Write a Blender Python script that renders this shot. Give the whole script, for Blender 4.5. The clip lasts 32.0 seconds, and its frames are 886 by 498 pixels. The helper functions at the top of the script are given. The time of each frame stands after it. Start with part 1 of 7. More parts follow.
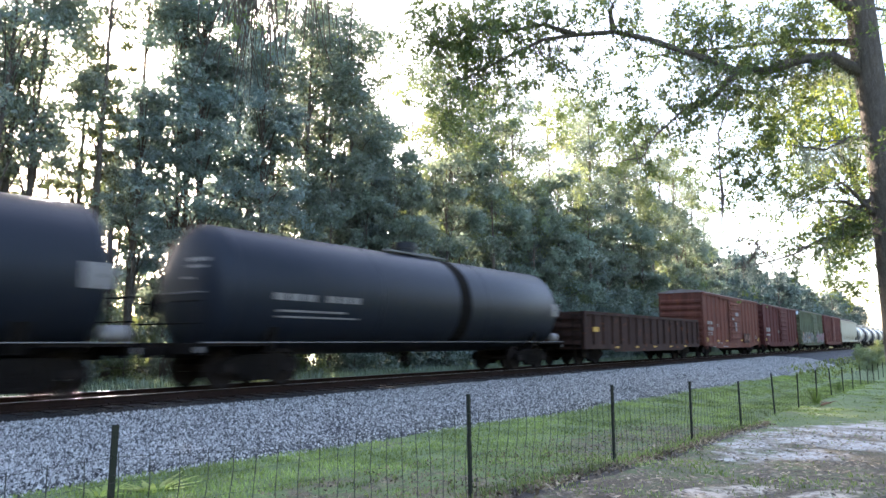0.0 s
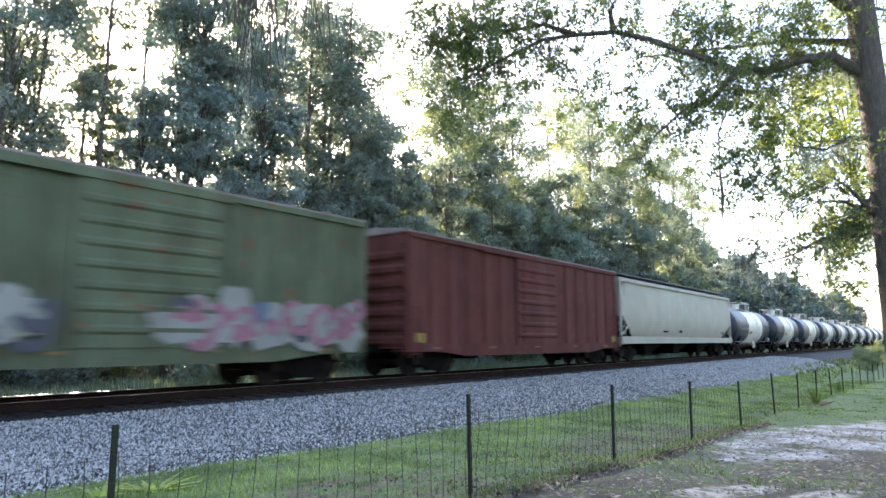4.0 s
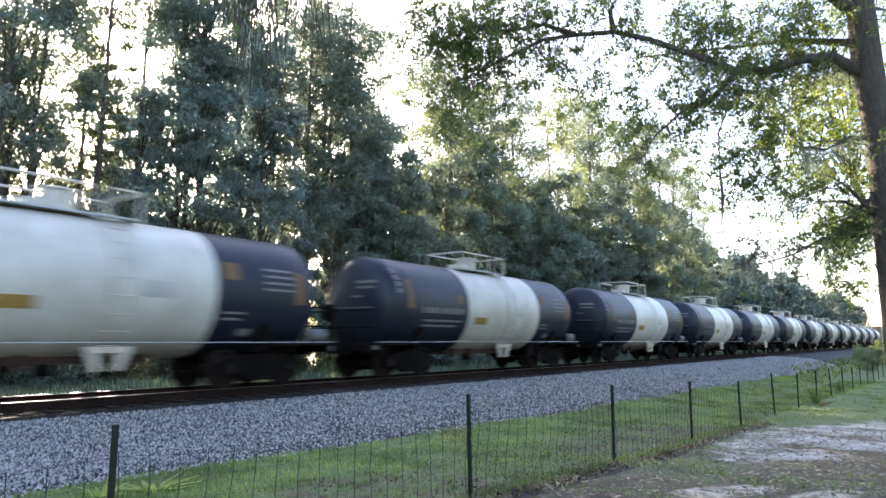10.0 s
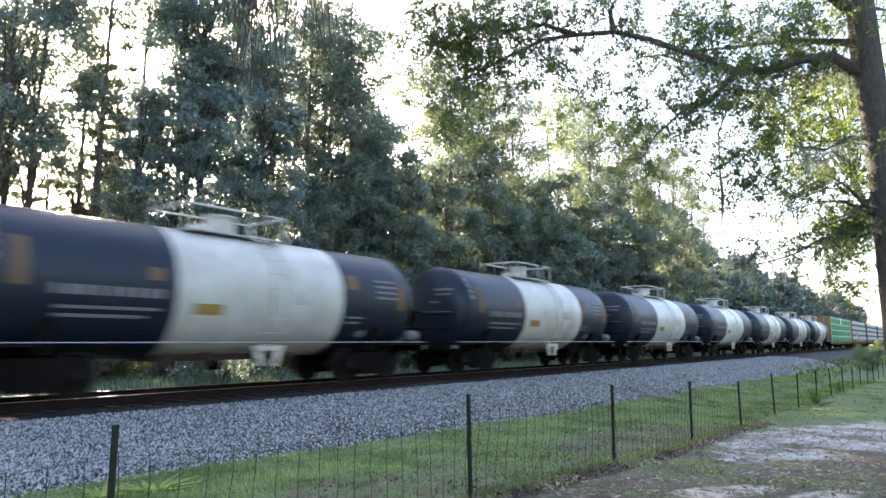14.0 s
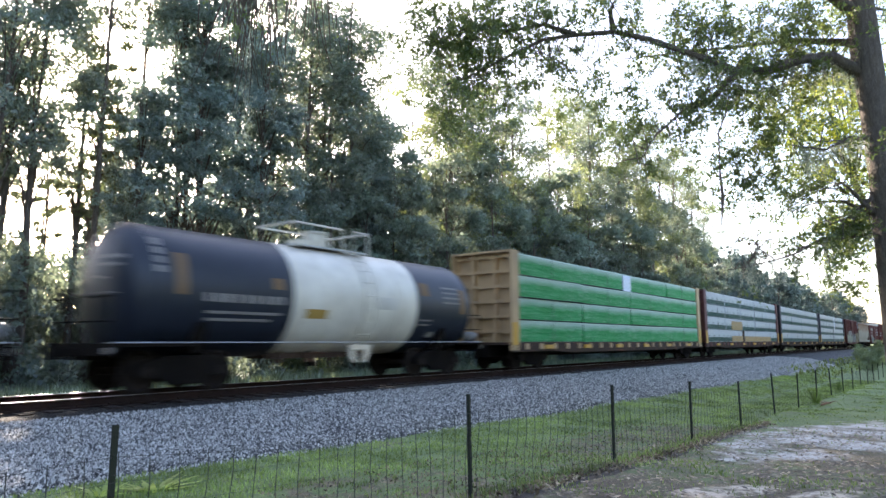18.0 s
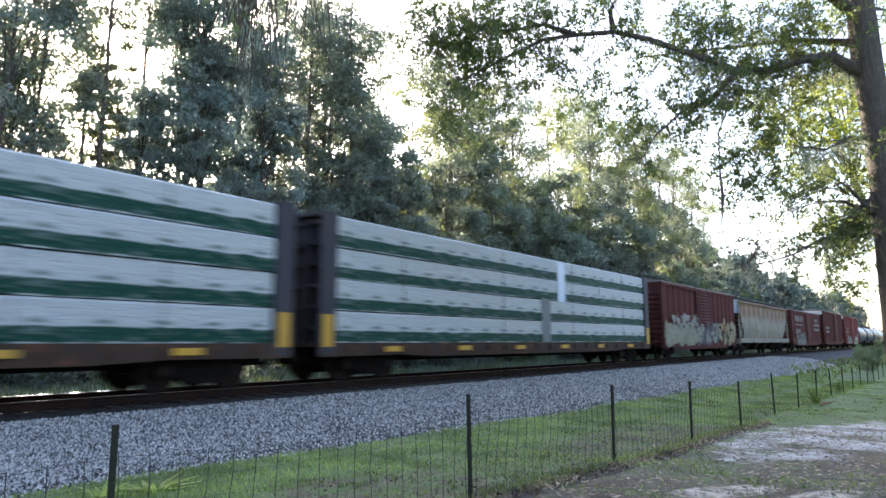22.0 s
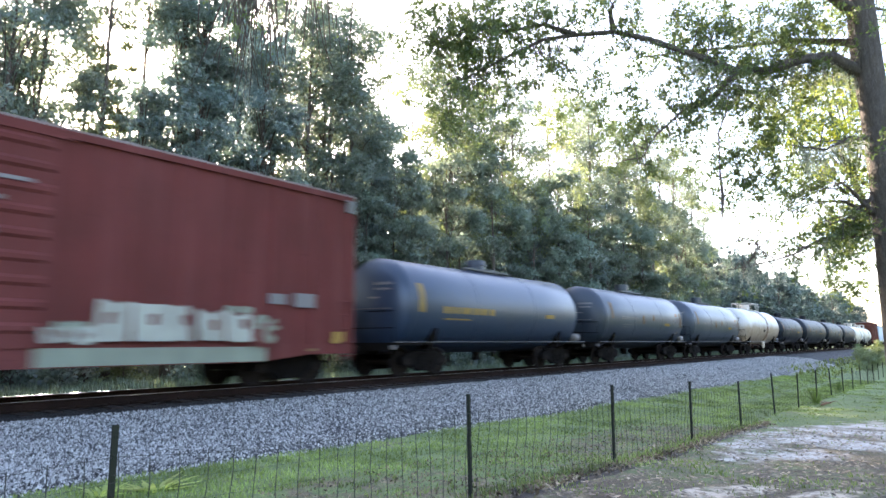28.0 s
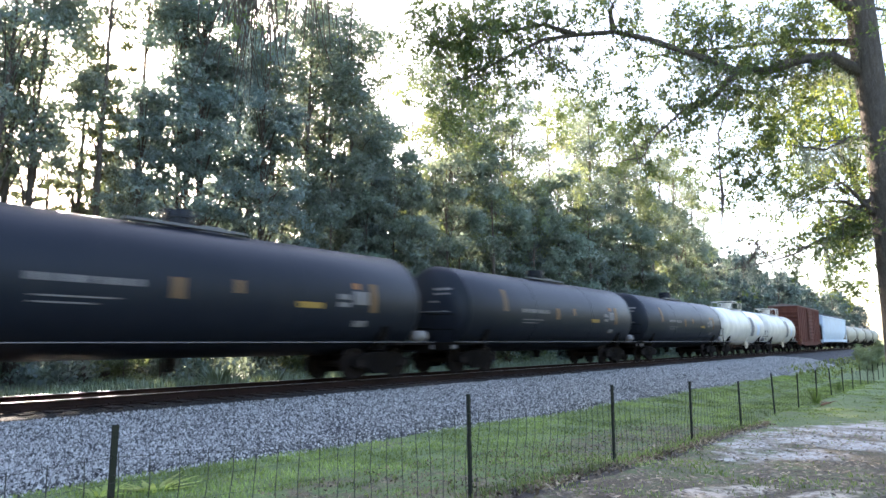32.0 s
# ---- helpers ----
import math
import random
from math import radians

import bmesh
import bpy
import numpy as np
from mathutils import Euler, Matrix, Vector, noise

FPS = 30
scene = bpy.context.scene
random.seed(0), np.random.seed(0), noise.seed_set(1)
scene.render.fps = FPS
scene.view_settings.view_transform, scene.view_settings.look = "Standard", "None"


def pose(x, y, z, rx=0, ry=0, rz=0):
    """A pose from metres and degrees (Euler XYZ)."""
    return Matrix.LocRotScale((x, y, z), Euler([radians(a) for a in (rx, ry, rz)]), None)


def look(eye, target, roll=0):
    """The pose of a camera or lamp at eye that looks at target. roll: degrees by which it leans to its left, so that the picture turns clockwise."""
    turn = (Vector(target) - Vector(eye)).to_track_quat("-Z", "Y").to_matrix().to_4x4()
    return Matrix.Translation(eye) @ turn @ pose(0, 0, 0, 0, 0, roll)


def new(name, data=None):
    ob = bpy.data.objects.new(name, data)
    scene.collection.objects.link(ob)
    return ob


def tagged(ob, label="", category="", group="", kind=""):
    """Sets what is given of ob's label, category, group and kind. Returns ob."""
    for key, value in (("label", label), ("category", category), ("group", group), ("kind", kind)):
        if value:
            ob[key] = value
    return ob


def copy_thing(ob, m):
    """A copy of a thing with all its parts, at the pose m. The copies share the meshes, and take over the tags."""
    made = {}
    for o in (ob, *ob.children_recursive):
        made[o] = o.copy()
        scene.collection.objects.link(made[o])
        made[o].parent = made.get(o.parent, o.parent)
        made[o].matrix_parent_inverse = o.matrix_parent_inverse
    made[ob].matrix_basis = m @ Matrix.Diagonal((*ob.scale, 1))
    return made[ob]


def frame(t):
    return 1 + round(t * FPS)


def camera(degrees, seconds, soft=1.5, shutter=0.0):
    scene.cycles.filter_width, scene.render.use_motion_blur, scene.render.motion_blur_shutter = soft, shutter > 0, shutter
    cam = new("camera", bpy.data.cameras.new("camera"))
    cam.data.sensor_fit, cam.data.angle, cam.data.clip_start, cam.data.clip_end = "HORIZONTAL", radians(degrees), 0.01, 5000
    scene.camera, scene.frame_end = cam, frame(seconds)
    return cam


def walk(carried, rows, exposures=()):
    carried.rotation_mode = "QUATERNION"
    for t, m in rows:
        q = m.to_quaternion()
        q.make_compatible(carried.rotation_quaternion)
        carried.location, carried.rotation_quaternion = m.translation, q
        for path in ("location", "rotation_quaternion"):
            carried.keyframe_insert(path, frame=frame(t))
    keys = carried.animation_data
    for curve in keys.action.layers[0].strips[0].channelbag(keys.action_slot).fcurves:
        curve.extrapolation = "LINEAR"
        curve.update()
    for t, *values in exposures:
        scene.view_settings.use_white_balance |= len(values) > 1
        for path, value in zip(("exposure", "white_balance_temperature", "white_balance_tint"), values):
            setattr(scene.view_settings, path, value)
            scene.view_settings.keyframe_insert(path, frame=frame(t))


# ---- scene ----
EYE = (0.0, 0.0, 1.6)
AHEAD = radians(37.39)          # the lens points this far left of the track's direction
RAIL = 0.49                     # height of the rail heads over the yard
TRACK_Y = 14.4                  # centre line of the track
SPEED = 20.95                   # metres a second, towards -x
cam = camera(67.9, 32.0, soft=1.5, shutter=0.5)
AIM = (math.cos(AHEAD), math.sin(AHEAD), 1.6 + math.tan(radians(7.96)))
walk(cam, [(0, look(EYE, AIM)), (32, look(EYE, AIM))], exposures=[(t, e + 0.14, 6500, 19) for t, e in (
    (0, 2.7), (6.2, 2.7), (8, 2.34), (12, 2.36), (14, 2.37), (17, 2.34), (20, 2.32), (22.5, 2.38), (24, 2.62), (25, 2.7), (28, 2.83), (29, 2.83), (30, 2.66), (31, 2.52), (32, 2.63))])

# ---- daylight ----
world = bpy.data.worlds.new("sky")
scene.world = world
world.use_nodes = True
sky = world.node_tree.nodes.new("ShaderNodeTexSky")
sky.sky_type, sky.sun_disc = "NISHITA", False
sky.sun_elevation, sky.sun_rotation = radians(21.9), radians(23.4)
sky.air_density, sky.dust_density, sky.ozone_density = 1.0, 2.0, 1.0
world.node_tree.links.new(sky.outputs[0], world.node_tree.nodes["Background"].inputs[0])
world.node_tree.nodes["Background"].inputs[1].default_value = 0.15
sun = new("sun", bpy.data.lights.new("sun", "SUN"))
sun.data.energy, sun.data.angle, sun.data.color = 4.5, radians(0.53), (1.0, 0.9, 0.74)
sun.matrix_world = look((0.368 * 50, 0.851 * 50, 0.372 * 50), (0, 0, 0))


# ---- materials ----
def material(name):
    m = bpy.data.materials.new(name)
    m.use_nodes = True
    return m, m.node_tree.nodes, m.node_tree.links


def mixed(nt, fac, a, b, kind="MIX"):
    """A colour mix; a and b are colours or sockets."""
    n = nt.nodes.new("ShaderNodeMix")
    n.data_type, n.blend_type = "RGBA", kind
    for sock, val in ((n.inputs[0], fac), (n.inputs[6], a), (n.inputs[7], b)):
        if hasattr(val, "links"):
            nt.links.new(val, sock)
        elif isinstance(val, tuple):
            sock.default_value = (*val[:3], 1)
        else:
            sock.default_value = val
    return n.outputs[2]


def noise_at(nt, scale, detail=4.0, rough=0.55, stretch=(1, 1, 1), coord="Object"):
    tc = nt.nodes.new("ShaderNodeTexCoord")
    mp = nt.nodes.new("ShaderNodeMapping")
    mp.inputs["Scale"].default_value = stretch
    nz = nt.nodes.new("ShaderNodeTexNoise")
    nz.inputs["Scale"].default_value, nz.inputs["Detail"].default_value, nz.inputs["Roughness"].default_value = scale, detail, rough
    nt.links.new(tc.outputs[coord], mp.inputs[0])
    nt.links.new(mp.outputs[0], nz.inputs[0])
    return nz.outputs[0]


def ramp(nt, sock, lo, hi):
    n = nt.nodes.new("ShaderNodeMapRange")
    n.inputs[1].default_value, n.inputs[2].default_value = lo, hi
    nt.links.new(sock, n.inputs[0])
    return n.outputs[0]


def bumped(nt, sock, bsdf, strength, dist):
    b = nt.nodes.new("ShaderNodeBump")
    b.inputs["Strength"].default_value, b.inputs["Distance"].default_value = strength, dist
    nt.links.new(sock, b.inputs["Height"])
    nt.links.new(b.outputs[0], bsdf.inputs["Normal"])


def painted(name, colour, rough=0.5, dirt=(0.09, 0.075, 0.06), amount=0.5, rust=0.0, metallic=0.0, scale=1.0, streak=True, sheen=0.5, fade=0.0, gloss=0.0):
    """Weathered paint on steel: grime in clouds, streaks running down, rust in patches."""
    m, nodes, links = material(name)
    nt, bsdf = m.node_tree, nodes["Principled BSDF"]
    cloud = ramp(nt, noise_at(nt, 0.9 * scale, 5), 0.35, 0.75)
    run = ramp(nt, noise_at(nt, 1.6 * scale, 4, 0.6, (2.2, 2.2, 0.22)), 0.42, 0.72)
    fine = noise_at(nt, 18 * scale, 3)
    mul = nodes.new("ShaderNodeMath")
    mul.operation = "MULTIPLY"
    mul.inputs[1].default_value = amount
    links.new(cloud, mul.inputs[0])
    col = mixed(nt, mul.outputs[0], colour, dirt)
    if streak:
        m2 = nodes.new("ShaderNodeMath")
        m2.operation = "MULTIPLY"
        m2.inputs[1].default_value = amount * 0.6
        links.new(run, m2.inputs[0])
        col = mixed(nt, m2.outputs[0], col, dirt)
    if fade:
        pale = nodes.new("ShaderNodeMath")
        pale.operation = "MULTIPLY"
        pale.inputs[1].default_value = fade
        links.new(ramp(nt, noise_at(nt, 1.1 * scale, 5, 0.65, (1.6, 1.6, 0.12)), 0.46, 0.68), pale.inputs[0])
        col = mixed(nt, pale.outputs[0], col, tuple(c * 1.3 + 0.025 for c in colour))
        scuff = ramp(nt, noise_at(nt, 3.5 * scale, 6, 0.75, (0.5, 0.5, 2.5)), 0.64, 0.72)
        col = mixed(nt, scuff, col, tuple(c * 0.5 for c in dirt))
    if rust:
        patch = ramp(nt, noise_at(nt, 2.3 * scale, 6, 0.7), 0.62 - rust * 0.2, 0.70 - rust * 0.15)
        col = mixed(nt, patch, col, (0.16, 0.055, 0.025))
    tint = nodes.new("ShaderNodeObjectInfo")
    vary = nodes.new("ShaderNodeHueSaturation")
    vr = nodes.new("ShaderNodeMapRange")
    vr.inputs[3].default_value, vr.inputs[4].default_value = 0.92, 1.06
    links.new(tint.outputs["Random"], vr.inputs[0])
    links.new(vr.outputs[0], vary.inputs["Value"])
    links.new(col, vary.inputs["Color"])
    links.new(vary.outputs[0], bsdf.inputs["Base Color"])
    rr = nodes.new("ShaderNodeMapRange")
    rr.inputs[3].default_value, rr.inputs[4].default_value = max(rough - 0.12, 0.05), min(rough + 0.2, 1)
    links.new(fine, rr.inputs[0])
    links.new(rr.outputs[0], bsdf.inputs["Roughness"])
    bsdf.inputs["Metallic"].default_value = metallic
    bsdf.inputs["Coat Weight"].default_value, bsdf.inputs["Coat Roughness"].default_value = gloss, 0.22
    bsdf.inputs["Specular IOR Level"].default_value = sheen
    bumped(nt, fine, bsdf, 0.15, 0.004)
    return m


def rust_stained(name):
    """Old pale grey paint, rusted through in broad runs that start at the top edge."""
    m, nodes, links = material(name)
    nt, bsdf = m.node_tree, nodes["Principled BSDF"]
    tc, sp = nodes.new("ShaderNodeTexCoord"), nodes.new("ShaderNodeSeparateXYZ")
    links.new(tc.outputs["Object"], sp.inputs[0])
    low = nodes.new("ShaderNodeMath")
    low.operation = "MULTIPLY_ADD"
    low.inputs[1].default_value = 1.5
    links.new(noise_at(nt, 0.9, 5, 0.6, (1.0, 1.0, 0.6)), low.inputs[0])
    links.new(sp.outputs[2], low.inputs[2])
    fold = nodes.new("ShaderNodeMath")
    fold.operation = "PINGPONG"
    fold.inputs[1].default_value = 0.86
    links.new(sp.outputs[0], fold.inputs[0])
    block = nodes.new("ShaderNodeMath")
    block.operation = "MULTIPLY"
    links.new(ramp(nt, fold.outputs[0], 0.10, 0.34), block.inputs[0])
    links.new(ramp(nt, low.outputs[0], 3.5, 3.95), block.inputs[1])
    cap = nodes.new("ShaderNodeMath")
    cap.operation = "MAXIMUM"
    links.new(block.outputs[0], cap.inputs[0])
    links.new(ramp(nt, low.outputs[0], 4.55, 4.8), cap.inputs[1])
    mask = cap.outputs[0]
    pale = mixed(nt, ramp(nt, noise_at(nt, 1.2, 5), 0.35, 0.75), (0.27, 0.245, 0.19), (0.17, 0.15, 0.11))
    rusty = mixed(nt, ramp(nt, noise_at(nt, 4, 6, 0.7), 0.35, 0.7), (0.20, 0.085, 0.035), (0.12, 0.058, 0.032))
    part_rust = nodes.new("ShaderNodeMath")
    part_rust.operation = "MULTIPLY"
    part_rust.inputs[1].default_value = 0.8
    links.new(mask, part_rust.inputs[0])
    col = mixed(nt, part_rust.outputs[0], pale, rusty)
    links.new(col, bsdf.inputs["Base Color"])
    bsdf.inputs["Roughness"].default_value, bsdf.inputs["Specular IOR Level"].default_value = 0.75, 0.2
    return m


def stained_cream(name):
    """Pale cream paint that turns tan-brown over the lower half, with a ragged edge."""
    m, nodes, links = material(name)
    nt, bsdf = m.node_tree, nodes["Principled BSDF"]
    tc, sp = nodes.new("ShaderNodeTexCoord"), nodes.new("ShaderNodeSeparateXYZ")
    links.new(tc.outputs["Object"], sp.inputs[0])
    edge = nodes.new("ShaderNodeMath")
    edge.operation = "MULTIPLY_ADD"
    edge.inputs[1].default_value = 1.1
    links.new(noise_at(nt, 0.8, 5, 0.6, (1, 1, 0.4)), edge.inputs[0])
    links.new(sp.outputs[2], edge.inputs[2])
    pale = mixed(nt, ramp(nt, noise_at(nt, 1.3, 5), 0.35, 0.75), (0.68, 0.635, 0.58), (0.54, 0.475, 0.40))
    tan = mixed(nt, ramp(nt, noise_at(nt, 2.5, 6), 0.35, 0.7), (0.27, 0.185, 0.11), (0.42, 0.32, 0.22))
    col = mixed(nt, ramp(nt, edge.outputs[0], 3.25, 2.75), pale, tan)
    links.new(col, bsdf.inputs["Base Color"])
    bsdf.inputs["Roughness"].default_value = 0.45
    return m


def leafy(name, dark, light, clear=0.45, glow=(0.3, 0.36, 0.05), warmth=0.35, olive=0.0):
    """Leaves that let light through, each with its own shade."""
    m, nodes, links = material(name)
    nt = m.node_tree
    geo = nodes.new("ShaderNodeNewGeometry")
    ob = nodes.new("ShaderNodeObjectInfo")
    col = mixed(nt, geo.outputs["Random Per Island"], dark, light)
    if olive:
        tone = nodes.new("ShaderNodeMath")
        tone.operation = "MULTIPLY"
        tone.inputs[1].default_value = olive
        links.new(ramp(nt, noise_at(nt, 0.42, 3), 0.42, 0.6), tone.inputs[0])
        col = mixed(nt, tone.outputs[0], col, (light[0] * 1.02, light[0] * 1.0, light[0] * 0.86))
    hs = nodes.new("ShaderNodeHueSaturation")
    mr = nodes.new("ShaderNodeMapRange")
    mr.inputs[3].default_value, mr.inputs[4].default_value = 0.8, 1.2
    links.new(ob.outputs["Random"], mr.inputs[0])
    # random clump tones put lit and shadowed leaf masses into the colour
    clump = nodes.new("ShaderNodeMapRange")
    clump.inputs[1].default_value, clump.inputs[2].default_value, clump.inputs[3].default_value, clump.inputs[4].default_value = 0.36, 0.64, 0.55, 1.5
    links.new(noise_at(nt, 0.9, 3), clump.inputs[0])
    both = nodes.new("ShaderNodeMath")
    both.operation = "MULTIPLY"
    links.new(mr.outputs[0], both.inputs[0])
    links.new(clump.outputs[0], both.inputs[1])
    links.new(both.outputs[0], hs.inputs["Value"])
    hue = nodes.new("ShaderNodeMath")
    hue.operation = "WRAP"
    hue.inputs[1].default_value, hue.inputs[2].default_value = 0.517, 0.472
    times = nodes.new("ShaderNodeMath")
    times.operation = "MULTIPLY"
    times.inputs[1].default_value = 7.3
    links.new(ob.outputs["Random"], times.inputs[0])
    links.new(times.outputs[0], hue.inputs[0])
    links.new(hue.outputs[0], hs.inputs["Hue"])
    links.new(col, hs.inputs["Color"])
    bsdf = nodes["Principled BSDF"]
    links.new(hs.outputs[0], bsdf.inputs["Base Color"])
    bsdf.inputs["Roughness"].default_value = 0.5
    tr = nodes.new("ShaderNodeBsdfTranslucent")
    warm = mixed(nt, warmth, hs.outputs[0], glow)
    links.new(warm, tr.inputs[0])
    mx = nodes.new("ShaderNodeMixShader")
    mx.inputs[0].default_value = clear
    links.new(bsdf.outputs[0], mx.inputs[1])
    links.new(tr.outputs[0], mx.inputs[2])
    links.new(mx.outputs[0], nodes["Material Output"].inputs[0])
    return m


def rough_stuff(name, a, b, scale, rough=0.9, bump=0.5, dist=0.02, stretch=(1, 1, 1)):
    m, nodes, links = material(name)
    nt, bsdf = m.node_tree, nodes["Principled BSDF"]
    n1, n2 = noise_at(nt, scale, 6, 0.6, stretch), noise_at(nt, scale * 6, 4, 0.6, stretch)
    col = mixed(nt, ramp(nt, n1, 0.3, 0.7), a, b)
    col = mixed(nt, ramp(nt, n2, 0.35, 0.8), col, tuple(c * 0.55 for c in a))
    links.new(col, bsdf.inputs["Base Color"])
    bsdf.inputs["Roughness"].default_value = rough
    bsdf.inputs["Specular IOR Level"].default_value = 0.2
    bumped(nt, n2, bsdf, bump, dist)
    return m


def stones():
    m, nodes, links = material("ballast stone")
    nt, bsdf = m.node_tree, nodes["Principled BSDF"]
    geo = nodes.new("ShaderNodeNewGeometry")
    col = mixed(nt, geo.outputs["Random Per Island"], (0.012, 0.012, 0.0115), (0.58, 0.55, 0.485))
    col = mixed(nt, ramp(nt, noise_at(nt, 30, 4), 0.55, 0.85), col, (0.1, 0.1, 0.1))
    links.new(col, bsdf.inputs["Base Color"])
    bsdf.inputs["Roughness"].default_value = 0.85
    return m


def ground_material():
    """Mown grass, thin and brown in places, with a patch of pale sand and leaf litter."""
    m, nodes, links = material("yard ground")
    nt, bsdf = m.node_tree, nodes["Principled BSDF"]
    grass = mixed(nt, ramp(nt, noise_at(nt, 0.9, 5), 0.3, 0.7), (0.12, 0.18, 0.045), (0.22, 0.26, 0.08))
    grass = mixed(nt, ramp(nt, noise_at(nt, 35, 3), 0.3, 0.8), grass, (0.07, 0.095, 0.03))
    earth = mixed(nt, ramp(nt, noise_at(nt, 5, 6, 0.65), 0.35, 0.7), (0.112, 0.084, 0.038), (0.245, 0.195, 0.10))
    grass = mixed(nt, ramp(nt, noise_at(nt, 4.5, 6, 0.7), 0.5, 0.68), grass, (0.075, 0.105, 0.032))
    earth = mixed(nt, ramp(nt, noise_at(nt, 5.5, 6, 0.75), 0.6, 0.68), earth, (0.43, 0.35, 0.23))
    earth = mixed(nt, ramp(nt, noise_at(nt, 3.2, 7, 0.75), 0.54, 0.62), earth, (0.05, 0.038, 0.026))
    earth = mixed(nt, ramp(nt, noise_at(nt, 1.6, 5, 0.7), 0.47, 0.6), earth, (0.105, 0.105, 0.04))
    earth = mixed(nt, ramp(nt, noise_at(nt, 40, 3), 0.44, 0.62), earth, (0.055, 0.04, 0.03))
    sand = mixed(nt, ramp(nt, noise_at(nt, 3, 6, 0.65, (1, 2.2, 1)), 0.35, 0.7), (0.58, 0.55, 0.50), (0.29, 0.235, 0.185))

    def patch(x, y, rx, ry, turn, edge):
        tc = nodes.new("ShaderNodeTexCoord")
        mp = nodes.new("ShaderNodeMapping")
        mp.vector_type = "TEXTURE"
        mp.inputs["Location"].default_value = (x, y, 0)
        mp.inputs["Rotation"].default_value = (0, 0, radians(turn))
        mp.inputs["Scale"].default_value = (rx, ry, 9)
        links.new(tc.outputs["Object"], mp.inputs[0])
        ln = nodes.new("ShaderNodeVectorMath")
        ln.operation = "LENGTH"
        links.new(mp.outputs[0], ln.inputs[0])
        ad = nodes.new("ShaderNodeMath")
        ad.operation = "MULTIPLY_ADD"
        ad.inputs[1].default_value = edge
        links.new(noise_at(nt, 1.3, 6, 0.7), ad.inputs[0])
        links.new(ln.outputs["Value"], ad.inputs[2])
        return ramp(nt, ad.outputs[0], 1.05 + edge * 0.5, 0.85 + edge * 0.5)
    grass = mixed(nt, ramp(nt, noise_at(nt, 60, 3, 0.7), 0.5, 0.62), grass, (0.06, 0.085, 0.026))
    grass = mixed(nt, ramp(nt, noise_at(nt, 42, 4, 0.75), 0.63, 0.68), grass, (0.33, 0.32, 0.16))
    earth = mixed(nt, ramp(nt, noise_at(nt, 48, 4, 0.75), 0.64, 0.7), earth, (0.46, 0.39, 0.28))
    thin = ramp(nt, noise_at(nt, 0.7, 7, 0.75), 0.58, 0.7)
    col = mixed(nt, thin, grass, earth)
    def worn(mask, scale, lo, hi):
        mu = nodes.new("ShaderNodeMath")
        mu.operation = "MULTIPLY"
        links.new(mask, mu.inputs[0])
        links.new(ramp(nt, noise_at(nt, scale, 7, 0.72), lo, hi), mu.inputs[1])
        return mu.outputs[0]
    col = mixed(nt, worn(patch(9.0, 1.2, 6.4, 3.2, 12, 2.4), 1.7, 0.62, 0.44), col, earth)
    col = mixed(nt, patch(14.5, 0.8, 4.4, 2.2, 10, 1.2), col, earth)
    col = mixed(nt, worn(patch(12.6, 4.6, 3.4, 0.95, -4, 1.8), 2.6, 0.62, 0.42), col, earth)
    col = mixed(nt, worn(patch(5.3, 4.7, 1.5, 0.9, -20, 1.4), 2.2, 0.56, 0.46), col, earth)
    col = mixed(nt, worn(patch(7.0, 2.2, 2.0, 1.5, 0, 1.6), 1.4, 0.56, 0.46), col, earth)
    mould = mixed(nt, ramp(nt, noise_at(nt, 26, 5, 0.75), 0.42, 0.6), (0.04, 0.03, 0.017), (0.14, 0.10, 0.055))
    col = mixed(nt, worn(patch(9.3, 1.3, 3.4, 1.1, 8, 1.8), 1.9, 0.56, 0.45), col, mould)
    col = mixed(nt, worn(patch(6.4, 3.0, 1.9, 0.7, -12, 1.6), 2.3, 0.58, 0.46), col, mould)
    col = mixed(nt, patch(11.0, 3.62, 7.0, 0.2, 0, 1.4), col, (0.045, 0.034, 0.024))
    col = mixed(nt, worn(patch(14.9, 2.1, 4.2, 1.3, -8, 1.5), 1.1, 0.6, 0.47), col, sand)
    col = mixed(nt, worn(patch(7.8, 2.05, 0.75, 0.28, -30, 1.2), 3.0, 0.6, 0.45), col, (0.50, 0.42, 0.32))
    col = mixed(nt, worn(patch(7.9, 1.2, 0.9, 0.3, -10, 1.2), 3.0, 0.6, 0.45), col, (0.50, 0.42, 0.32))
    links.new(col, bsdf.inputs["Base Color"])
    bsdf.inputs["Roughness"].default_value = 0.95
    bumped(nt, noise_at(nt, 22, 5), bsdf, 0.6, 0.03)
    return m


